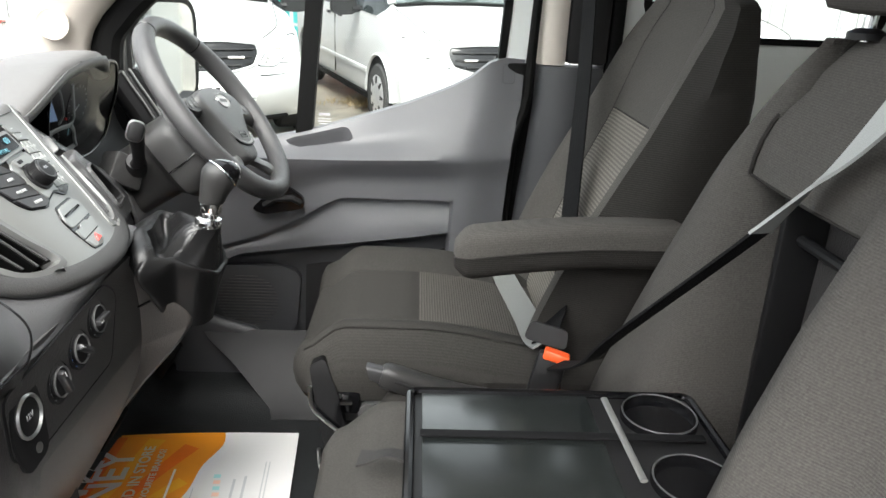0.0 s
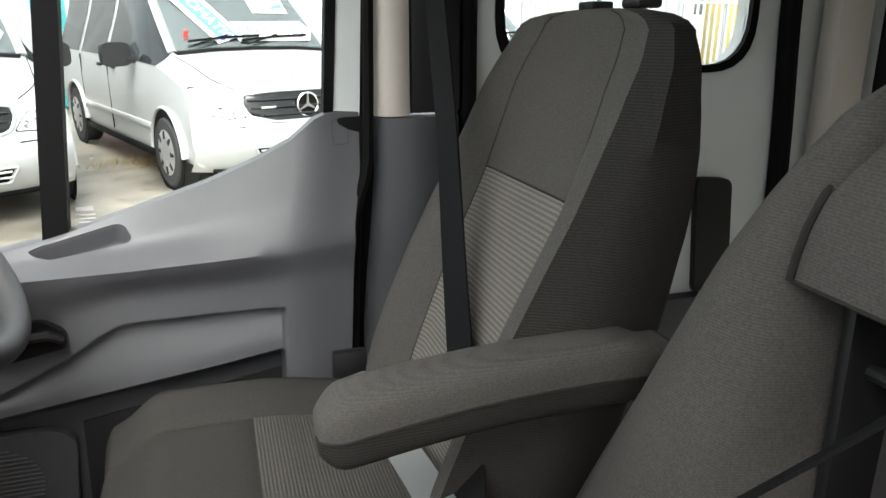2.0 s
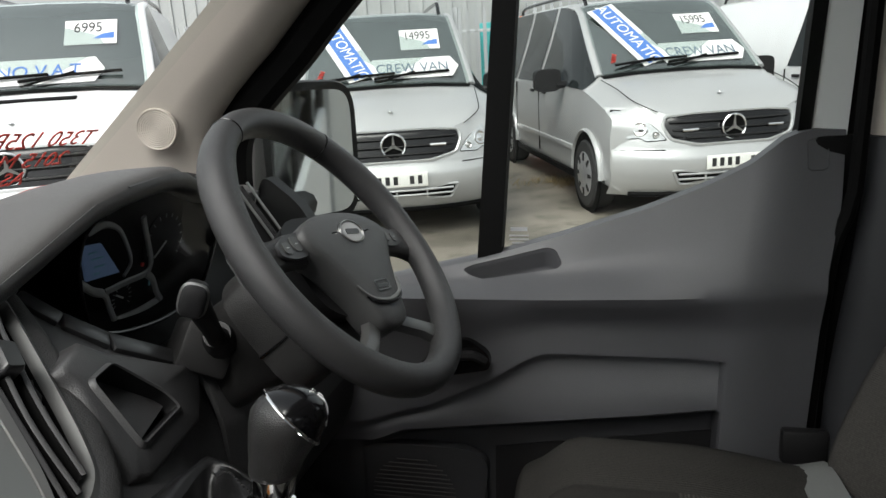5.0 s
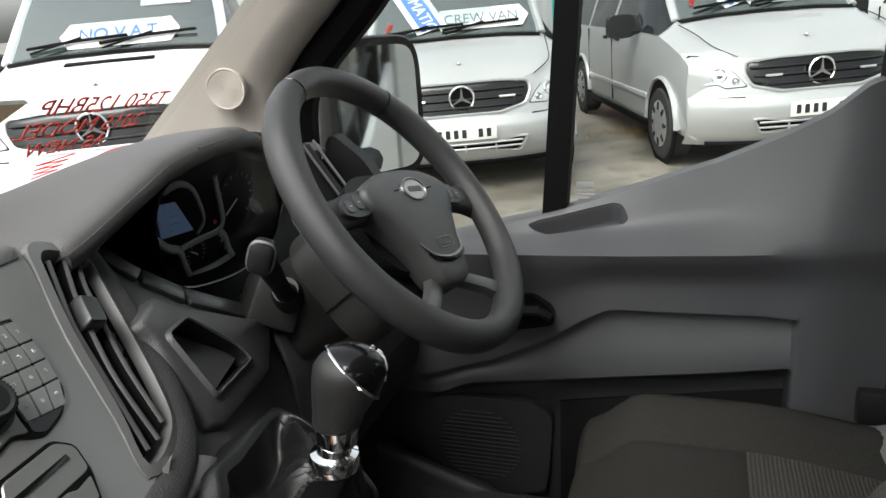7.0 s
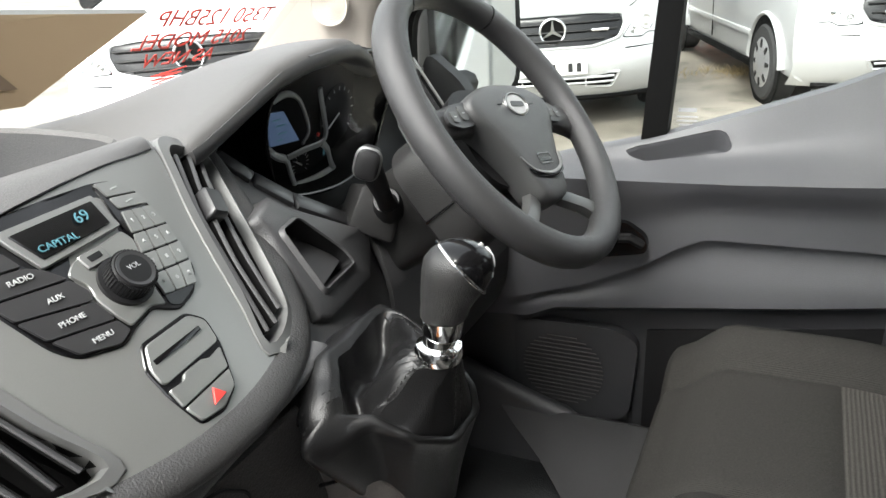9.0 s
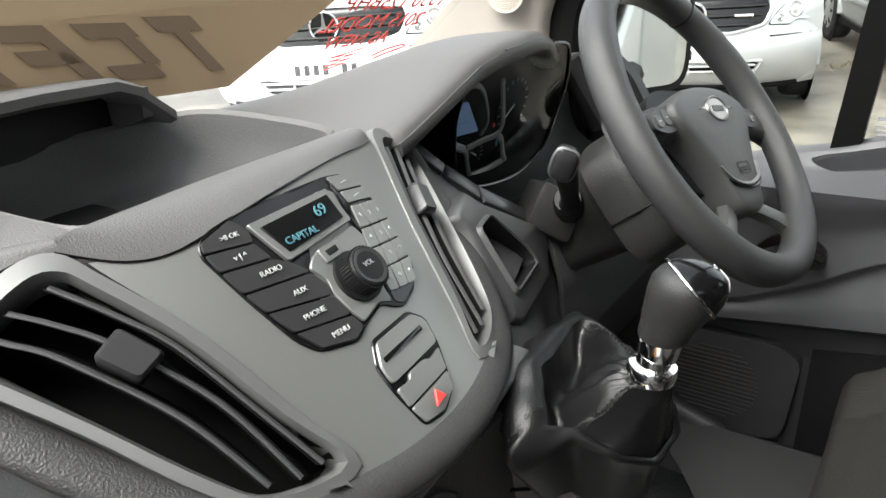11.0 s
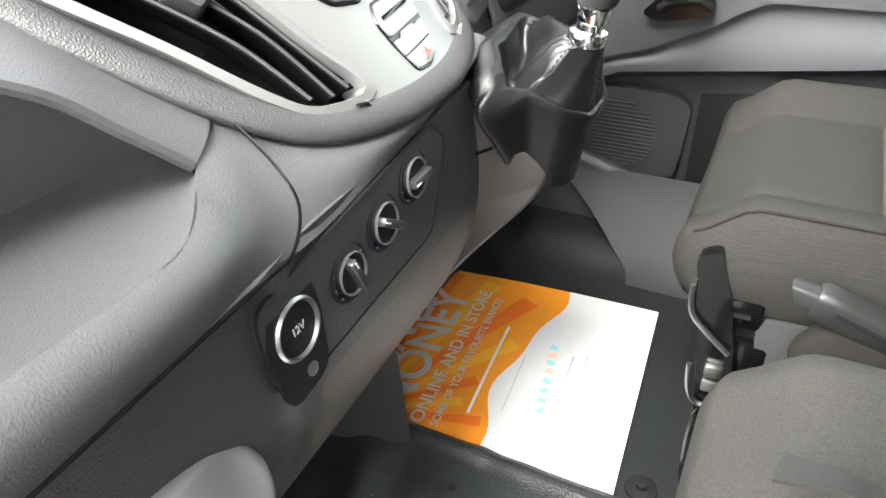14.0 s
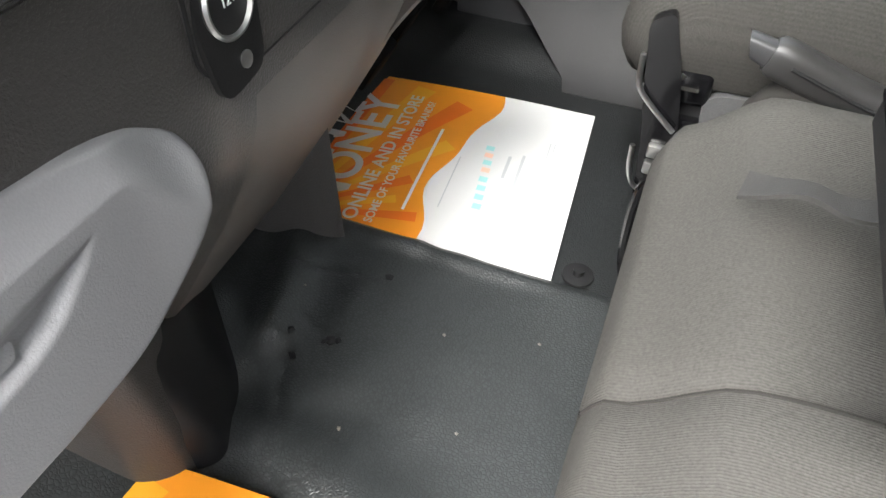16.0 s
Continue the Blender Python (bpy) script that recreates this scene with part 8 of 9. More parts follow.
# middle backrest: outer bolster, top panel and an open recess below it
edge_y = lambda z: lerp([(0.98, 1.155), (1.05, 1.150), (1.2, 1.10), (1.35, 1.045), (1.45, 1.005), (1.52, 0.972), (1.58, 0.93), (1.615, 0.87)], z)
front_x = lambda z: lerp([(0.98, 0.215), (1.1, 0.235), (1.3, 0.285), (1.45, 0.325), (1.6, 0.375)], z)
rows = []
for i in range(23):
    z = 0.98 + (1.612 - 0.98) * (1 - (1 - i / 22) ** 1.4)
    y1, x = edge_y(z), front_x(z)
    y0 = lerp([(0.98, 0.90), (1.45, 0.905), (1.6, 0.86)], z)
    w = y1 - y0
    rows.append([Vector(p) for p in ((x + 0.055, y0, z), (x + 0.012, y0 + 0.012, z), (x, y0 + 0.25 * w, z), (x - 0.008, y0 + 0.5 * w, z), (x + 0.002, y0 + 0.78 * w, z), (x + 0.03, y0 + 0.95 * w, z), (x + 0.06, y1, z), (x + 0.13, y0 + 0.9 * w, z), (x + 0.15, y0 + 0.5 * w, z), (x + 0.15, y0, z))])
part("back_bolster", loft(rows), FABRIC, bench, smooth=60)
tp = []
for i in range(9):
    z = 1.452 + 0.165 * i / 8
    x = front_x(z) + 0.012 - 0.010 * math.sin(math.pi * min(1, i / 5)) + (0.02 if i == 8 else 0.006 if i == 7 else 0)
    ya, yb = lerp([(1.45, 0.912), (1.55, 0.90), (1.62, 0.86)], z), 0.62
    tp.append([(x, ya, z), (x - 0.004, (ya * 3 + yb) / 4, z), (x - 0.006, (ya + yb) / 2, z), (x - 0.004, (ya + yb * 3) / 4, z), (x, yb, z), (x + 0.08, yb, z + 0.006), (x + 0.08, ya, z + 0.006)])
part("top_panel", loft(tp), FABRIC, bench, smooth=60)
part("top_panel_seam", tube([Vector(r[0]) + Vector((-0.002, 0.002, 0)) for r in tp], 0.003, 6), FABRIC_DARK, bench)
part("top_panel_edge", tube([Vector(p) + Vector((-0.001, 0, 0.0)) for p in tp[0][:5]], 0.0015, 6), FABRIC_DARK, bench)
part("recess_back", block((0.44, 0.76, 1.28), (0.02, 0.36, 0.44), 0.006, m=None), KNEE, bench)
part("recess_lining", prism(rounded([(0.60, 1.06), (0.925, 1.06), (0.905, 1.365), (0.60, 1.365)], 0.015), 0.012, 0.004, m=frame_of((0.385, 0, 0), (0, 1, 0), (0.03, 0, 1))), KNEE, bench)
part("recess_bar", tube([(0.400, 0.905, 1.380), (0.400, 0.64, 1.382)], 0.007, 10), DARK, bench)
part("recess_side", block((0.415, 0.892, 1.27), (0.08, 0.012, 0.36), 0.004), DARK, bench)
for y in (0.848, 0.728):
    part("headrest_guide", lathe([(0.019, 0), (0.019, 0.007), (0.012, 0.011), (0.007, 0.012)], 20, Matrix.Translation((0.398, y, 1.612))), DARK, bench)
    part("headrest_post", tube([(0.398, y, 1.61), (0.402, y, 1.68)], 0.0065, 12), CHROME, bench)
part("headrest", loft([[(0.41 + a * s, 0.788 + b * s, z) for a, b in oval(0.055, 0.138, 3.2, 32)] for z, s in ((1.637, 0.6), (1.642, 0.88), (1.662, 0.985), (1.72, 1.0), (1.80, 1.0), (1.84, 0.9), (1.855, 0.6))]), FABRIC, bench, smooth=60)
# outer backrest
sp2 = lambda z: lerp([(1.0, 0.20), (1.3, 0.27), (1.6, 0.365), (1.7, 0.40)], z)
wd2 = lambda z: lerp([(1.0, 0.250), (1.2, 0.262), (1.32, 0.272), (1.42, 0.282), (1.5, 0.292), (1.55, 0.296), (1.62, 0.290), (1.66, 0.255)], z)
rows = seat_back(bench, 0.375, 1.00, 1.66, sp2, wd2, depth, bol, None, None)
part("outer_backrest", patch(rows), FABRIC, bench, smooth=70)
# fold-down table
tb = thing("fold_down_table", "black plastic fold-down seat table with two cup holders", "table")
tbm = frame_of((-0.060, 0.852, 1.190), (1, 0.0, 0.0), (0, 1, 0))
OUT = [(0, -0.27), (0.350, -0.25), (0.343, 0.0), (0.0, 0.0)]
part("table_body", loft([[tbm @ Vector((x, y, z)) for x, y in rounded(OUT, 0.012)] for z in (-0.026, -0.012, -0.006)]), DARK, tb)
part("table_foot", block((0.22, -0.13, -0.07), (0.20, 0.22, 0.09), 0.02, m=tbm), DARK, tb)
part("table_edge", tube([tbm @ Vector((0.17 + (x - 0.17) * 0.985, -0.13 + (y + 0.13) * 0.98, -0.004)) for x, y in rounded(OUT, 0.012, 5)], 0.0055, 8, closed=True), GLOSS, tb)
part("table_sheet", block((0.115, -0.132, -0.004), (0.198, 0.245, 0.004), 0.0015, m=tbm), material("table_sheet", (0.012, 0.014, 0.0135), 0.22, grain=0.15, grain_size=900), tb)
part("elastic_strap", block((0.170, -0.098, 0.0015), (0.312, 0.012, 0.003), 0.001, m=tbm), BELT, tb)
for y in (-0.050, -0.170):
    r = 0.041
    part("cup_holder", hoop([(r + 0.003, -0.006), (r + 0.003, 0.001), (r - 0.001, 0.001), (r - 0.003, -0.006)], 36, tbm @ Matrix.Translation((0.290, y, 0.0))), GLOSS, tb)
    part("cup_lip", tube([tbm @ Vector((0.290 + (r + 0.001) * math.cos(a), y + (r + 0.001) * math.sin(a), 0.0022)) for a in (2 * math.pi * i / 40 for i in range(40))], 0.0010, 6, closed=True), DASH, tb)
    part("cup_floor", lathe([(r - 0.001, -0.0055), (0.0004, -0.0052)], 36, tbm @ Matrix.Translation((0.290, y, 0.0))), GLOSS, tb)
part("pen_rail", tube([tbm @ Vector((0.232, -0.022, 0.003)), tbm @ Vector((0.236, -0.175, 0.003))], 0.0042, 8, flat=0.6), SILVER, tb)
webbing("pull_strap", [(-0.026, 0.820, 1.114), (-0.052, 0.823, 1.108), (-0.078, 0.827, 1.112), (-0.102, 0.833, 1.102), (-0.118, 0.837, 1.097)], [(0.2, 0, 1), (-0.2, 0.3, 1), (0.2, -0.2, 1)], 0.028, STRAP, tb)
# belt across the middle seat
b2 = thing("middle_belt", "black seat belt with worn pale back across the middle seat", "seat belt")
webbing("strap", [(0.160, 1.06, 1.11), (0.178, 0.960, 1.170), (0.200, 0.900, 1.242), (0.270, 0.800, 1.384), (0.290, 0.772, 1.425)], [(-0.5, 0.65, 0.5), (-0.35, 0.75, 0.5), (-0.3, 0.7, 0.62)], 0.027, BELT, b2)
webbing("strap_upper", [(0.290, 0.772, 1.425), (0.312, 0.735, 1.484), (0.325, 0.695, 1.535), (0.335, 0.610, 1.640), (0.37, 0.520, 1.78), (0.41, 0.43, 1.92)], [(-0.3, 0.7, 0.62), (-0.55, 0.25, 0.75), (-0.8, -0.1, 0.3), (-0.85, -0.3, 0.3), (-0.85, -0.3, 0.3)], 0.034, BELT_PALE, b2)

# pedals in the driver's footwell
for y, x in ((1.24, -0.60), (1.38, -0.61), (1.50, -0.58)):
    pd = thing("pedal", "black rubber-padded foot pedal in the driver's footwell", "pedal", "driver's pedals")
    part("pad", block((0, 0, 0), (0.02, 0.075, 0.06), 0.006, m=Matrix.Translation((x, y, 0.86)) @ Matrix.Rotation(radians(30), 4, "Y")), RUBBER, pd)
    part("arm", tube([(x - 0.01, y, 0.87), (x - 0.05, y, 0.95), (x - 0.09, y, 1.06)], 0.012, 8), DARK, pd)


# ---------------------------------------------------------------- vans and fence outside
def wheel(parent, x, y, z, r, sgn):
    w = part("wheel", lathe([(r * 0.62, 0.0), (r * 0.70, -0.01), (r * 0.93, -0.012), (r, 0.02), (r, 0.17), (r * 0.9, 0.2), (0.02, 0.2)], 40, Matrix.Translation((x, y, z)) @ Matrix.Rotation(radians(90 * sgn), 4, "Y") @ Matrix.Translation((0, 0, -0.2))), TYRE, parent)
    hm = Matrix.Translation((x + sgn * 0.0, y, z)) @ Matrix.Rotation(radians(90 * sgn), 4, "Y")
    cap = part("hubcap", lathe([(r * 0.68, -0.03), (r * 0.68, -0.006), (r * 0.60, 0.004), (r * 0.30, 0.012), (r * 0.14, 0.022), (0.0005, 0.024)], 40, hm), HUBCAP, w)
    for k in range(8):
        a = 2 * math.pi * k / 8
        part("hub_slot", prism(rounded([(-0.022, 0), (0.022, 0), (0.012, r * 0.22), (-0.012, r * 0.22)], 0.01), 0.01, m=hm @ Matrix.Rotation(a, 4, "Z") @ Matrix.Translation((0, r * 0.38, 0.003))), DARK, cap)


def sign_board(parent, m, text, w, h, ink, back=PAPER, band=None, squeeze=1.0):
    b = part("sign_board", prism([(-w / 2 - h * 0.25, 0), (-w / 2, h / 2), (w / 2, h / 2), (w / 2 + h * 0.25, 0), (w / 2, -h / 2), (-w / 2, -h / 2)], 0.004, m=m), back, parent)
    if band:
        part("sign_band", block((0, 0, 0.005), (w * 1.0, h * 0.62, 0.002), m=m), band, b)
    lettering(text, h * 0.66, ink, b, m @ Matrix.Translation((0, -h * 0.02, 0.0075)), stretch=squeeze)
    return b


def crew_van(name, m, label, paint, banner=True, price=""):
    """A panel-sided people van; local -y is its front, x to its left as one faces it."""
    v = thing(name, label, "van", "parked silver vans" if banner else "", m=m)
    st = [  # y, half width, bottom, belt, top, top half width
        (0.13, 0.55, 0.30, 0.72, 0.895, 0.45), (0.20, 0.76, 0.26, 0.76, 0.945, 0.62), (0.31, 0.935, 0.24, 0.83, 1.010, 0.71), (0.45, 0.945, 0.24, 0.90, 1.06, 0.72), (0.75, 0.95, 0.24, 0.98, 1.125, 0.74),
        (0.98, 0.95, 0.24, 1.03, 1.175, 0.76), (1.05, 0.95, 0.24, 1.04, 1.20, 0.78), (1.40, 0.95, 0.24, 1.05, 1.49, 0.745), (1.78, 0.95, 0.24, 1.06, 1.78, 0.70), (1.92, 0.95, 0.24, 1.06, 1.845, 0.69), (2.2, 0.95, 0.24, 1.06, 1.885, 0.69), (2.55, 0.95, 0.24, 1.06, 1.9, 0.69),
        (2.66, 0.95, 0.24, 1.06, 1.9, 0.69), (3.2, 0.95, 0.24, 1.06, 1.9, 0.69), (3.6, 0.95, 0.24, 1.06, 1.9, 0.69), (3.72, 0.95, 0.24, 1.06, 1.9, 0.69), (4.7, 0.94, 0.26, 1.06, 1.89, 0.68), (4.85, 0.9, 0.3, 1.06, 1.86, 0.66), (4.93, 0.8, 0.4, 1.05, 1.75, 0.6)]
    gr = []
    for y, hw, zb, zm, zt, ht in st:
        half = [(0.0, zt + 0.012), (ht * 0.55, zt + 0.006), (ht * 0.88, zt - 0.012), (ht, zt - 0.04 if zt > 1.3 else zt - 0.02), (ht + (hw - ht) * 0.42, zm + (zt - zm) * 0.52), (hw - 0.006, zm + 0.03), (hw, zm - 0.04), (hw + 0.012, zm - 0.22 if zm > 0.9 else zm - 0.12), (hw + 0.008, zb + 0.22), (hw - 0.02, zb + 0.05), (hw * 0.9, zb), (0.0, zb)]
        ring = [Vector((-x, y, z)) for x, z in half[:-1]] + [Vector((0, y, half[-1][1]))] + [Vector((x, y, z)) for x, z in half[-2:0:-1]]
        gr.append(ring + [ring[0]])
    body = part("body", patch(gr), paint, v, smooth=30)
    # windscreen and side windows lie just proud of the body
    n = len(gr[0])
    part("windscreen", patch([r[n - 4:n] + r[1:4] for r in gr[6:10]], lift=0.006, out=(0, -1, 1)), VAN_SCREEN, v, smooth=60)
    part("windscreen_pane", patch([r[n - 4:n] + r[1:4] for r in gr[6:10]], lift=0.024, out=(0, -1, 1)), VAN_PANE, v, smooth=60).visible_shadow = False
    for sgn, col in ((-1, 3), (1, n - 4)):
        part("windscreen_post", tube([gr[i][col] + Vector((sgn * 0.004, 0, 0.004)) for i in (6, 7, 8, 9, 10)], 0.042, 8, flat=0.6), paint, v, smooth=60)
    part("cowl_strip", patch([r[n - 4:n] + r[1:4] for r in gr[5:7]], lift=0.007, out=(0, -1, 1)), RUBBER, v)
    for sgn, cols in ((-1, (3, 4, 5)), (1, (n - 6, n - 5, n - 4))):
        for a, b in ((6, 11), (12, 14), (15, 16))[:3 if banner else 1]:
            rows_ = []
            for i in range(a, b + 1):
                rows_.append([gr[i][k] for k in cols])
            part("side_window", patch(rows_, lift=0.006, out=(sgn, 0, 0.2)), VAN_GLASS, v)
        mirror = part("door_mirror", loft([[Vector((sgn * (0.98 + 0.14 + x), 1.58 + yy, z + 1.15)) for x, z in oval(0.13, 0.11, 4, 20)] for yy in (0.0, 0.03, 0.10)]), DARK, v)
        part("mirror_arm", tube([(sgn * 0.93, 1.62, 1.10), (sgn * 1.04, 1.60, 1.10)], 0.035, 8), DARK, mirror)
        part("roof_rail", tube(curve([(sgn * 0.60, 1.98, 1.86), (sgn * 0.60, 2.1, 1.94), (sgn * 0.60, 2.4, 1.975), (sgn * 0.60, 4.4, 1.965), (sgn * 0.60, 4.7, 1.89)], 5), 0.02, 8), GLOSS, v)
        for yy in (0.88, 4.05):
            wheel(v, sgn * 0.985, yy, 0.325, 0.325, sgn)
            arch = [(sgn * 0.957, yy + 0.40 * math.cos(a), 0.325 + 0.40 * math.sin(a)) for a in (math.pi * i / 16 for i in range(17))]
            part("wheel_arch", tube(arch, 0.035, 8, flat=0.5), paint, v)
            part("arch_shadow", prism([(yy + 0.385 * math.cos(2 * math.pi * i / 24), 0.335 + 0.385 * math.sin(2 * math.pi * i / 24)) for i in range(24)], 0.012, m=Matrix(((0, 0, 1, sgn * 0.962 - 0.006), (1, 0, 0, 0), (0, 1, 0, 0), (0, 0, 0, 1)))), RUBBER, v)
        part("rubbing_strip", block((sgn * 0.966, 2.45, 0.52), (0.02, 2.3, 0.05), 0.006), paint, v)
        part("sill_strip", block((sgn * 0.95, 2.45, 0.26), (0.03, 2.4, 0.06), 0.006), RUBBER, v)
        for yy in (2.35, 2.85):
            part("door_handle", block((sgn * 0.965, yy, 0.99), (0.025, 0.13, 0.035), 0.008), DARK, v)
        for yy in (2.58, 3.66):
            part("door_gap", block((sgn * 0.9585, yy, 0.70), (0.012, 0.010, 0.72)), RUBBER, v)
    # front: one curved shell that carries grille, lamps, bumper and plate
    def fy(x, z):
        return 0.30 * (abs(x) / 0.95) ** 3.0 + lerp([(0.22, 0.13), (0.28, 0.06), (0.36, 0.01), (0.44, -0.02), (0.52, -0.026), (0.585, -0.012), (0.60, 0.02), (0.66, 0.03), (0.86, 0.10), (0.93, 0.15), (1.0, 0.24)], z)

    def front(outline, off, name, mat_, parent, depth=0.02, label=""):
        cx, cz = sum(q[0] for q in outline) / len(outline), sum(q[1] for q in outline) / len(outline)
        rings = [[Vector((x, fy(x, z) + depth, z)) for x, z in outline]]
        for k in (1.0, 0.985, 0.75, 0.5, 0.25, 0.01):
            rings.append([Vector((cx + (x - cx) * k, fy(cx + (x - cx) * k, cz + (z - cz) * k) - off + (0.004 if k == 1.0 else 0), cz + (z - cz) * k)) for x, z in outline])
        return part(name, loft(rings), mat_, parent, label, smooth=40)
    us = [-0.94 + 1.88 * i / 40 for i in range(41)]
    top = lambda x: 0.905 + 0.05 * ease(0.45, 0.9, abs(x))
    part("front_shell", patch([[Vector((x, fy(x, 0.22 + (top(x) - 0.22) * k / 20), 0.22 + (top(x) - 0.22) * k / 20)) for k in range(21)] for x in us], thick=0.03, out=(0, -1, 0)), paint, v, smooth=40)
    G = rounded([(-0.55, 0.80), (-0.50, 0.70), (-0.30, 0.655), (0.30, 0.655), (0.50, 0.70), (0.55, 0.80), (0.53, 0.865), (0.3, 0.885), (-0.3, 0.885), (-0.53, 0.865)], 0.03, 3)
    part("grille_surround", tube([(x * 1.03, fy(x * 1.03, z) - 0.004, 0.775 + (z - 0.775) * 1.08) for x, z in G], 0.014, 6, closed=True), paint, v)
    gl_ = front(G, 0.010, "grille", GLOSS, v)
    for k, hw_ in enumerate((0.40, 0.50, 0.52)):
        z = 0.705 + 0.062 * k
        part("grille_bar", tube([(hw_ * t, fy(hw_ * t, z) - 0.022, z) for t in (-1, -0.75, -0.5, -0.25, 0, 0.25, 0.5, 0.75, 1)], 0.017, 8, flat=0.5), DARK, gl_)
    if banner:
        for s_ in (-1, 1):
            part("grille_accent", tube([(s_ * (0.30 + 0.13 * t), fy(0.36, 0.768) - 0.037 + 0.004 * t, 0.768) for t in (0, 0.5, 1)], 0.011, 6), CHROME, gl_)
    bmx = Matrix.Translation((0, fy(0, 0.775) - 0.030, 0.775)) @ Matrix.Rotation(radians(90), 4, "X")
    bd = part("badge_ring", hoop([(0.088, 0.0), (0.104, 0.0), (0.106, 0.010), (0.098, 0.018), (0.090, 0.012)], 40, bmx), CHROME, v)
    part("badge_back", lathe([(0.088, -0.02), (0.088, 0.003), (0.0004, 0.003)], 40, bmx), RUBBER, bd)
    for k in range(3):
        part("badge_spoke", prism([(-0.013, 0), (0.013, 0), (0.003, 0.094), (-0.003, 0.094)], 0.010, m=bmx @ Matrix.Translation((0, 0, 0.003)) @ Matrix.Rotation(radians(120 * k), 4, "Z")), STEEL, bd)
    part("bonnet_badge", lathe([(0.022, 0), (0.02, 0.005), (0.0004, 0.007)], 20, Matrix.Translation((0, 0.30, 1.028)) @ Matrix.Rotation(radians(-15), 4, "X")), CHROME, v)
    for s_ in (-1, 1):
        HL = rounded([(s_ * 0.545, 0.695), (s_ * 0.62, 0.79), (s_ * 0.72, 0.875), (s_ * 0.83, 0.925), (s_ * 0.905, 0.93), (s_ * 0.915, 0.83), (s_ * 0.90, 0.74), (s_ * 0.84, 0.705), (s_ * 0.74, 0.715), (s_ * 0.70, 0.685)], 0.025, 3)
        front([(0.74 * s_ + (x - 0.74 * s_) * 1.06, 0.80 + (z - 0.80) * 1.07) for x, z in HL], 0.004, "lamp_gasket", RUBBER, v)
        lamp = front(HL, 0.010, "headlamp", LAMP_GLASS, v, label="clear headlamp with amber indicator")
        for x, z, r, mt in ((0.73, 0.785, 0.062, CHROME), (0.855, 0.865, 0.038, CHROME), (0.862, 0.785, 0.034, AMBER), (0.625, 0.735, 0.028, STEEL)):
            nrm = Vector((s_ * 0.947 * (x / 0.95) ** 2, -1, 0.25)).normalized()
            side_ = Vector((0, 0, 1)).cross(nrm)
            lmx = frame_of((s_ * x, fy(x, z) - 0.012, z), side_, nrm.cross(side_))
            part("bulb_bowl", lathe([(r, -0.01), (r, 0.004), (r * 0.86, 0.008), (r * 0.55, 0.001), (r * 0.3, 0.006), (0.0005, 0.008)], 24, lmx), mt, lamp)
        part("bumper_seam", tube([(s_ * x, fy(x, 0.612) - 0.002, 0.612) for x in (0.56, 0.65, 0.75, 0.85, 0.92)], 0.005, 6), RUBBER, v)
        part("bonnet_seam", tube(curve([(s_ * 0.60, 0.165, 0.915), (s_ * 0.74, 0.32, 1.0), (s_ * 0.775, 0.6, 1.085), (s_ * 0.80, 0.95, 1.155)], 5), 0.004, 6), RUBBER, v)
    INT = rounded([(-0.50, 0.44), (-0.44, 0.335), (0.44, 0.335), (0.50, 0.44)], 0.02, 3)
    it = front(INT, 0.003, "lower_intake", RUBBER, v)
    part("intake_surround", tube([(x * 1.04, fy(x * 1.04, z) - 0.006, 0.39 + (z - 0.39) * 1.12) for x, z in INT], 0.012, 6, closed=True), paint, it)
    for z in (0.372, 0.415):
        part("intake_bar", tube([(0.47 * t, fy(0.47 * t, z) - 0.012, z) for t in (-1, -0.5, 0, 0.5, 1)], 0.009, 6), paint, it)
    for x in (-0.25, 0.0, 0.25):
        part("intake_post", block((x, fy(x, 0.39) - 0.01, 0.39), (0.012, 0.012, 0.09)), paint, it)
    part("chin_lip", tube([(x, fy(x, 0.25) + 0.005, 0.235) for x in us[3:38]], 0.022, 6), RUBBER, v)
    pl = part("number_plate", block((0.0, -0.040, 0.505), (0.52, 0.012, 0.112), 0.004), PLATE, v)
    for k in range(7):
        if k != 4:
            part("plate_bar", block((-0.20 + 0.066 * k, -0.0475, 0.505), (0.036, 0.002, 0.068)), BLACK_INK, pl)
    if not banner:
        part("bonnet_vent", block((0, 0, 0), (0.62, 0.07, 0.012), 0.004, m=frame_of((0, 0.80, 1.150), (1, 0, 0), (0, 1, 0.22))), RUBBER, v)

    # wipers and boards on the glass
    def glass_at(sx, t, off=0.008):
        return Vector(((-0.71 + 1.42 * sx) * (1 - 0.06 * t), 1.06 + 0.72 * t - 0.62 * off, 1.236 + 0.580 * t + 0.78 * off))
    for x0 in (0.06, 0.42):
        part("wiper", tube([glass_at(x0, 0.03, 0.03), glass_at(x0 + 0.25, 0.075, 0.035), glass_at(x0 + 0.50, 0.10, 0.03)], 0.013, 6), RUBBER, v)
        part("wiper_arm", tube([glass_at(x0 + 0.02, -0.03, 0.03), glass_at(x0 + 0.27, 0.09, 0.05)], 0.009, 6), RUBBER, v)
    sl = glass_at(0, 1) - glass_at(0, 0)
    if banner:
        sign_board(v, frame_of(glass_at(0.68, 0.19), (1, 0, 0), sl), "CREW VAN", 0.74, 0.28, BLUE_GREY, squeeze=0.72)
        ax = (glass_at(0.36, 0.07) - glass_at(0.10, 0.97))
        fm = frame_of(glass_at(0.23, 0.52, 0.012), ax, sl.cross(Vector((1, 0, 0))).cross(ax) * -1)
        s2 = part("diagonal_sign", block((0, 0, 0), (ax.length, 0.30, 0.004), m=fm), PAPER, v)
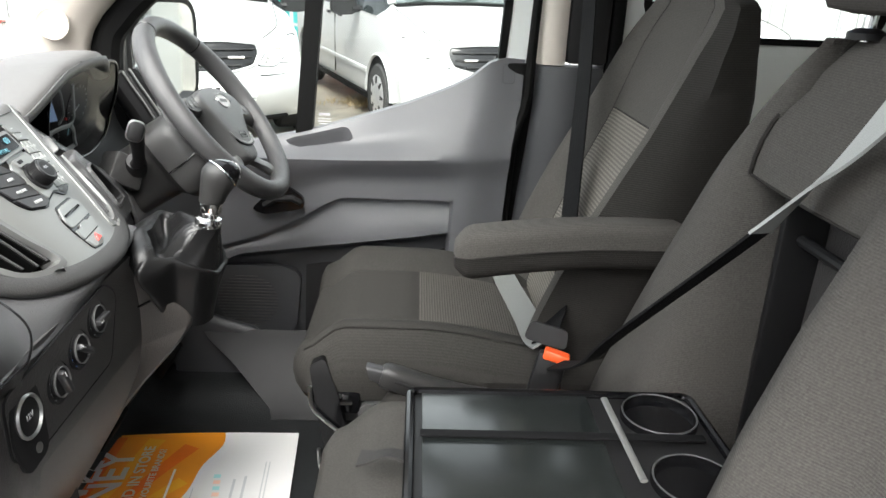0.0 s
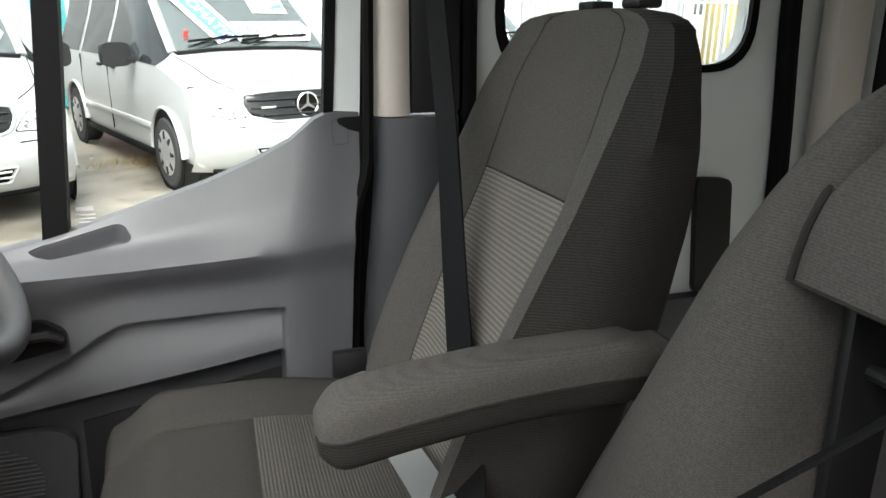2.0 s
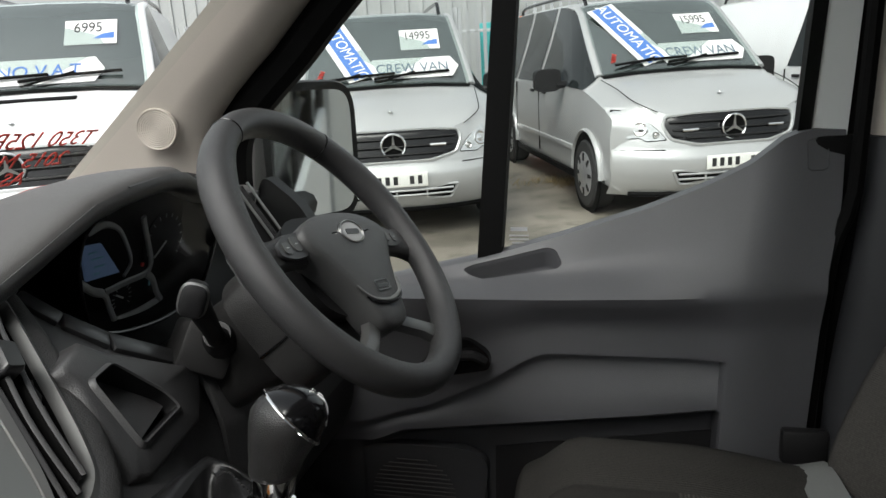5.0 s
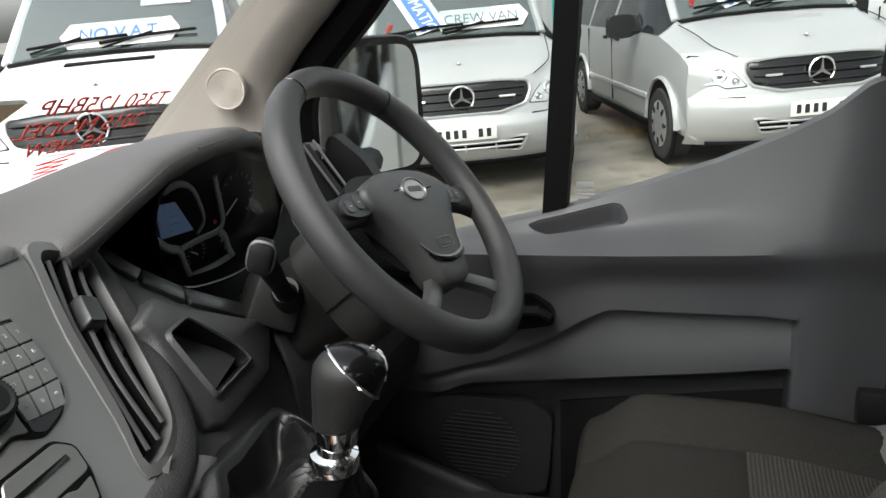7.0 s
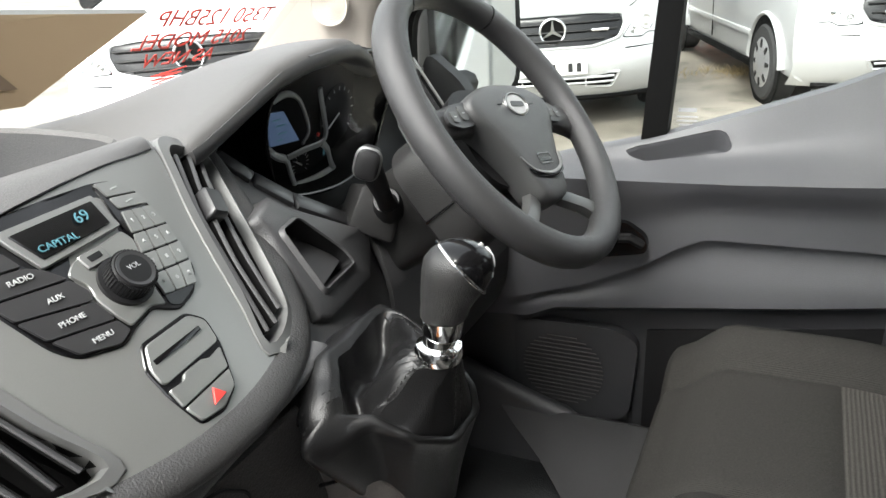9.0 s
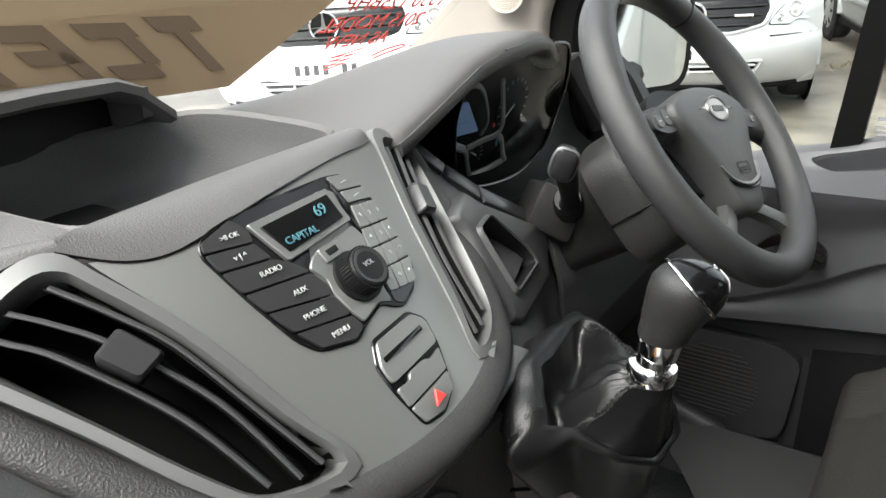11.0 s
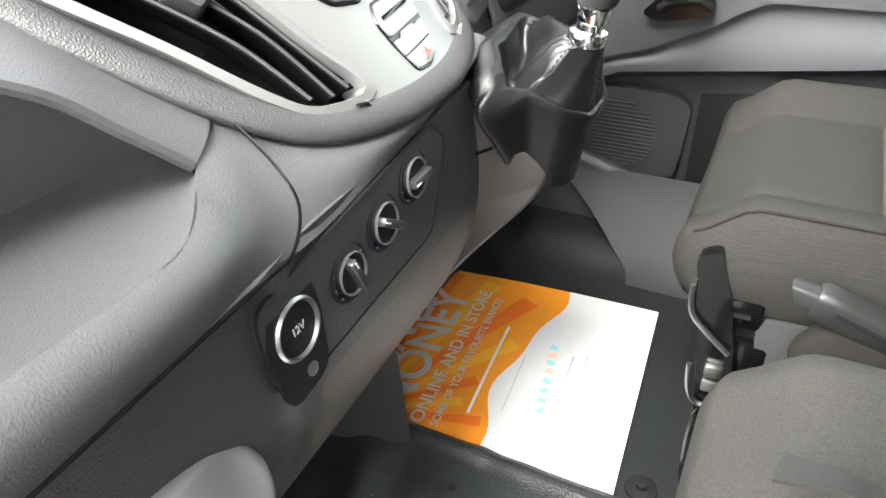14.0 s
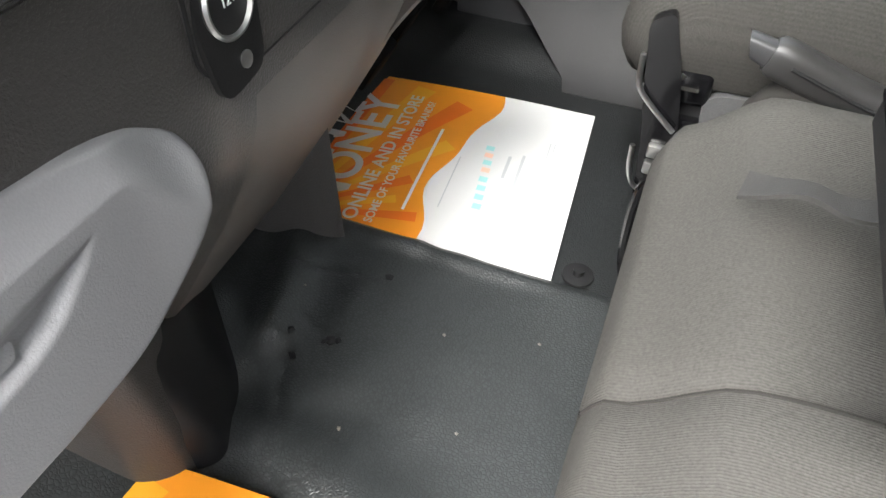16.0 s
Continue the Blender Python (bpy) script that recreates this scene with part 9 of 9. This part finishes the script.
        part("blue_band", block((0, 0, 0.004), (ax.length - 0.02, 0.19, 0.003), m=fm), BLUE_SIGN, s2)
        lettering("AUTOMATIC", 0.16, WHITE_INK, s2, fm @ Matrix.Translation((0, 0, 0.0068)))
        part("red_scrawl", tube([glass_at(0.045 + 0.03 * (k % 2) + 0.004 * k, 0.10 + 0.02 * k) for k in range(7)], 0.006, 5), RED, v)
    else:
        sign_board(v, frame_of(glass_at(0.52, 0.16), (1, 0, 0), sl), "NO V.A.T.", 0.74, 0.28, BLUE_SIGN, squeeze=0.75)
    pm = frame_of(glass_at(0.76, 0.64), (1, 0, 0), sl)
    pc = part("price_card", block((0, 0, 0), (0.38, 0.30, 0.004), m=pm), PAPER, v)
    part("card_flash", prism([(0.02, -0.085), (0.17, -0.085), (0.17, -0.01), (0.08, -0.03)], 0.001, m=pm @ Matrix.Translation((0, 0, 0.0025))), BLUE_SIGN, pc)
    lettering(price, 0.17, BLACK_INK, pc, pm @ Matrix.Translation((-0.02, 0.05, 0.004)), stretch=0.62)
    return v


def place(x, y, a, size=1.1):
    return Matrix.Translation((x, y, 0)) @ Matrix.Rotation(radians(a), 4, "Z") @ Matrix.Scale(size, 4)


crew_van("silver_van", place(-2.10, 6.86, 18.8), "silver crew van with sale boards behind its windscreen", VAN_SILVER, True, "14995")
crew_van("silver_van", place(0.85, 7.64, 21), "silver crew van parked askew with sale boards in its windscreen", VAN_SILVER, True, "15995")
crew_van("white_van", place(-4.67, 5.24, 28.5, 1.25), "older white panel van with a price card in its windscreen", VAN_WHITE, False, "6995")
crew_van("white_van", place(3.85, 8.7, 21), "white van parked at the end of the row", VAN_WHITE, False, "")

fence = thing("palisade_fence", "galvanised steel palisade fence with pointed pales", "fence", kind="structure", m=Matrix.Identity(4))
me_src = part("pale", prism([(-0.033, 0.1), (0.033, 0.1), (0.033, 2.25), (0.012, 2.4), (0.0, 2.34), (-0.012, 2.4), (-0.033, 2.25)], 0.012, m=Matrix(((1, 0, 0, -12.0), (0, 0, 1, 15.0), (0, 1, 0, 0), (0, 0, 0, 1)))), GALV, fence, smooth=0)
for k in range(1, 200):
    ob = new("pale", me_src.data)
    ob.parent = fence
    ob.location = (0.16 * k, 0.0, random.uniform(-0.02, 0.02))
for z in (0.5, 1.95):
    part("rail", block((4.0, 15.04, z), (32, 0.05, 0.06), 0.004), GALV, fence)
for k in range(12):
    part("post", block((-12 + 2.9 * k, 15.08, 1.2), (0.1, 0.06, 2.4), 0.004), GALV, fence)

# stacked panels and containers beyond the fence
for x, y, w, h, mt, lab, nm in ((-7.5, 19.0, 9.0, 3.6, CONTAINER, "weathered grey container beyond the fence", "container"), (-1.6, 17.0, 1.4, 2.2, RUST, "orange painted container beyond the fence", "container"),
                                (2.6, 17.4, 3.8, 3.6, CONTAINER, "weathered grey container beyond the fence", "container"), (-2.6, 16.2, 0.6, 2.1, TEAL, "teal painted cabinet beyond the fence", "cabinet"), (8.5, 18.5, 7.5, 4.2, CONTAINER, "grey steel shed wall beyond the fence", "shed"), (15.5, 17.5, 5.0, 3.2, YELLOW, "faded yellow container beyond the fence", "container")):
    c_ = thing(nm, lab, nm, m=Matrix.Translation((x, y, 0)))
    part("shell", block((0, 0, h / 2), (w, 1.6, h), 0.03), mt, c_)
    for k in range(int(w / 0.35)):
        part("rib", block((-w / 2 + 0.2 + 0.35 * k, -0.82, h / 2), (0.12, 0.05, h - 0.25), 0.01), mt, c_)

# unseen wall, added to keep low sky light out of the doorway
wall_light_block = part("wall_light_block", block((0, 0, 1.2), (16, 0.25, 2.4), 0.01), CONTAINER)
wall_light_block.matrix_world = Matrix.Translation((1.0, -2.0, 0))
tagged(wall_light_block, "plain weathered grey wall, added out of view to block low sky light", "wall", kind="structure")

# weeds along the kerb of the yard
weeds = bmesh.new()
random.seed(11)
for k in range(700):
    x, y = random.gauss(-0.50, 0.40), random.gauss(9.6, 0.16)
    h, a = random.uniform(0.03, 0.10), random.uniform(0, 6.28)
    dx, dy = 0.006 * math.cos(a), 0.006 * math.sin(a)
    lx_, ly_ = random.uniform(-0.08, 0.08), random.uniform(-0.08, 0.08)
    q = [weeds.verts.new(p) for p in ((x - dx, y - dy, 0), (x + dx, y + dy, 0), (x + lx_, y + ly_, h))]
    weeds.faces.new(q)
wd = part("weeds", weeds, GRASS, smooth=0)
wd.matrix_world = Matrix.Identity(4)
tagged(wd, "tufts of dry weeds on the yard between the vans", "weeds", kind="stuff")
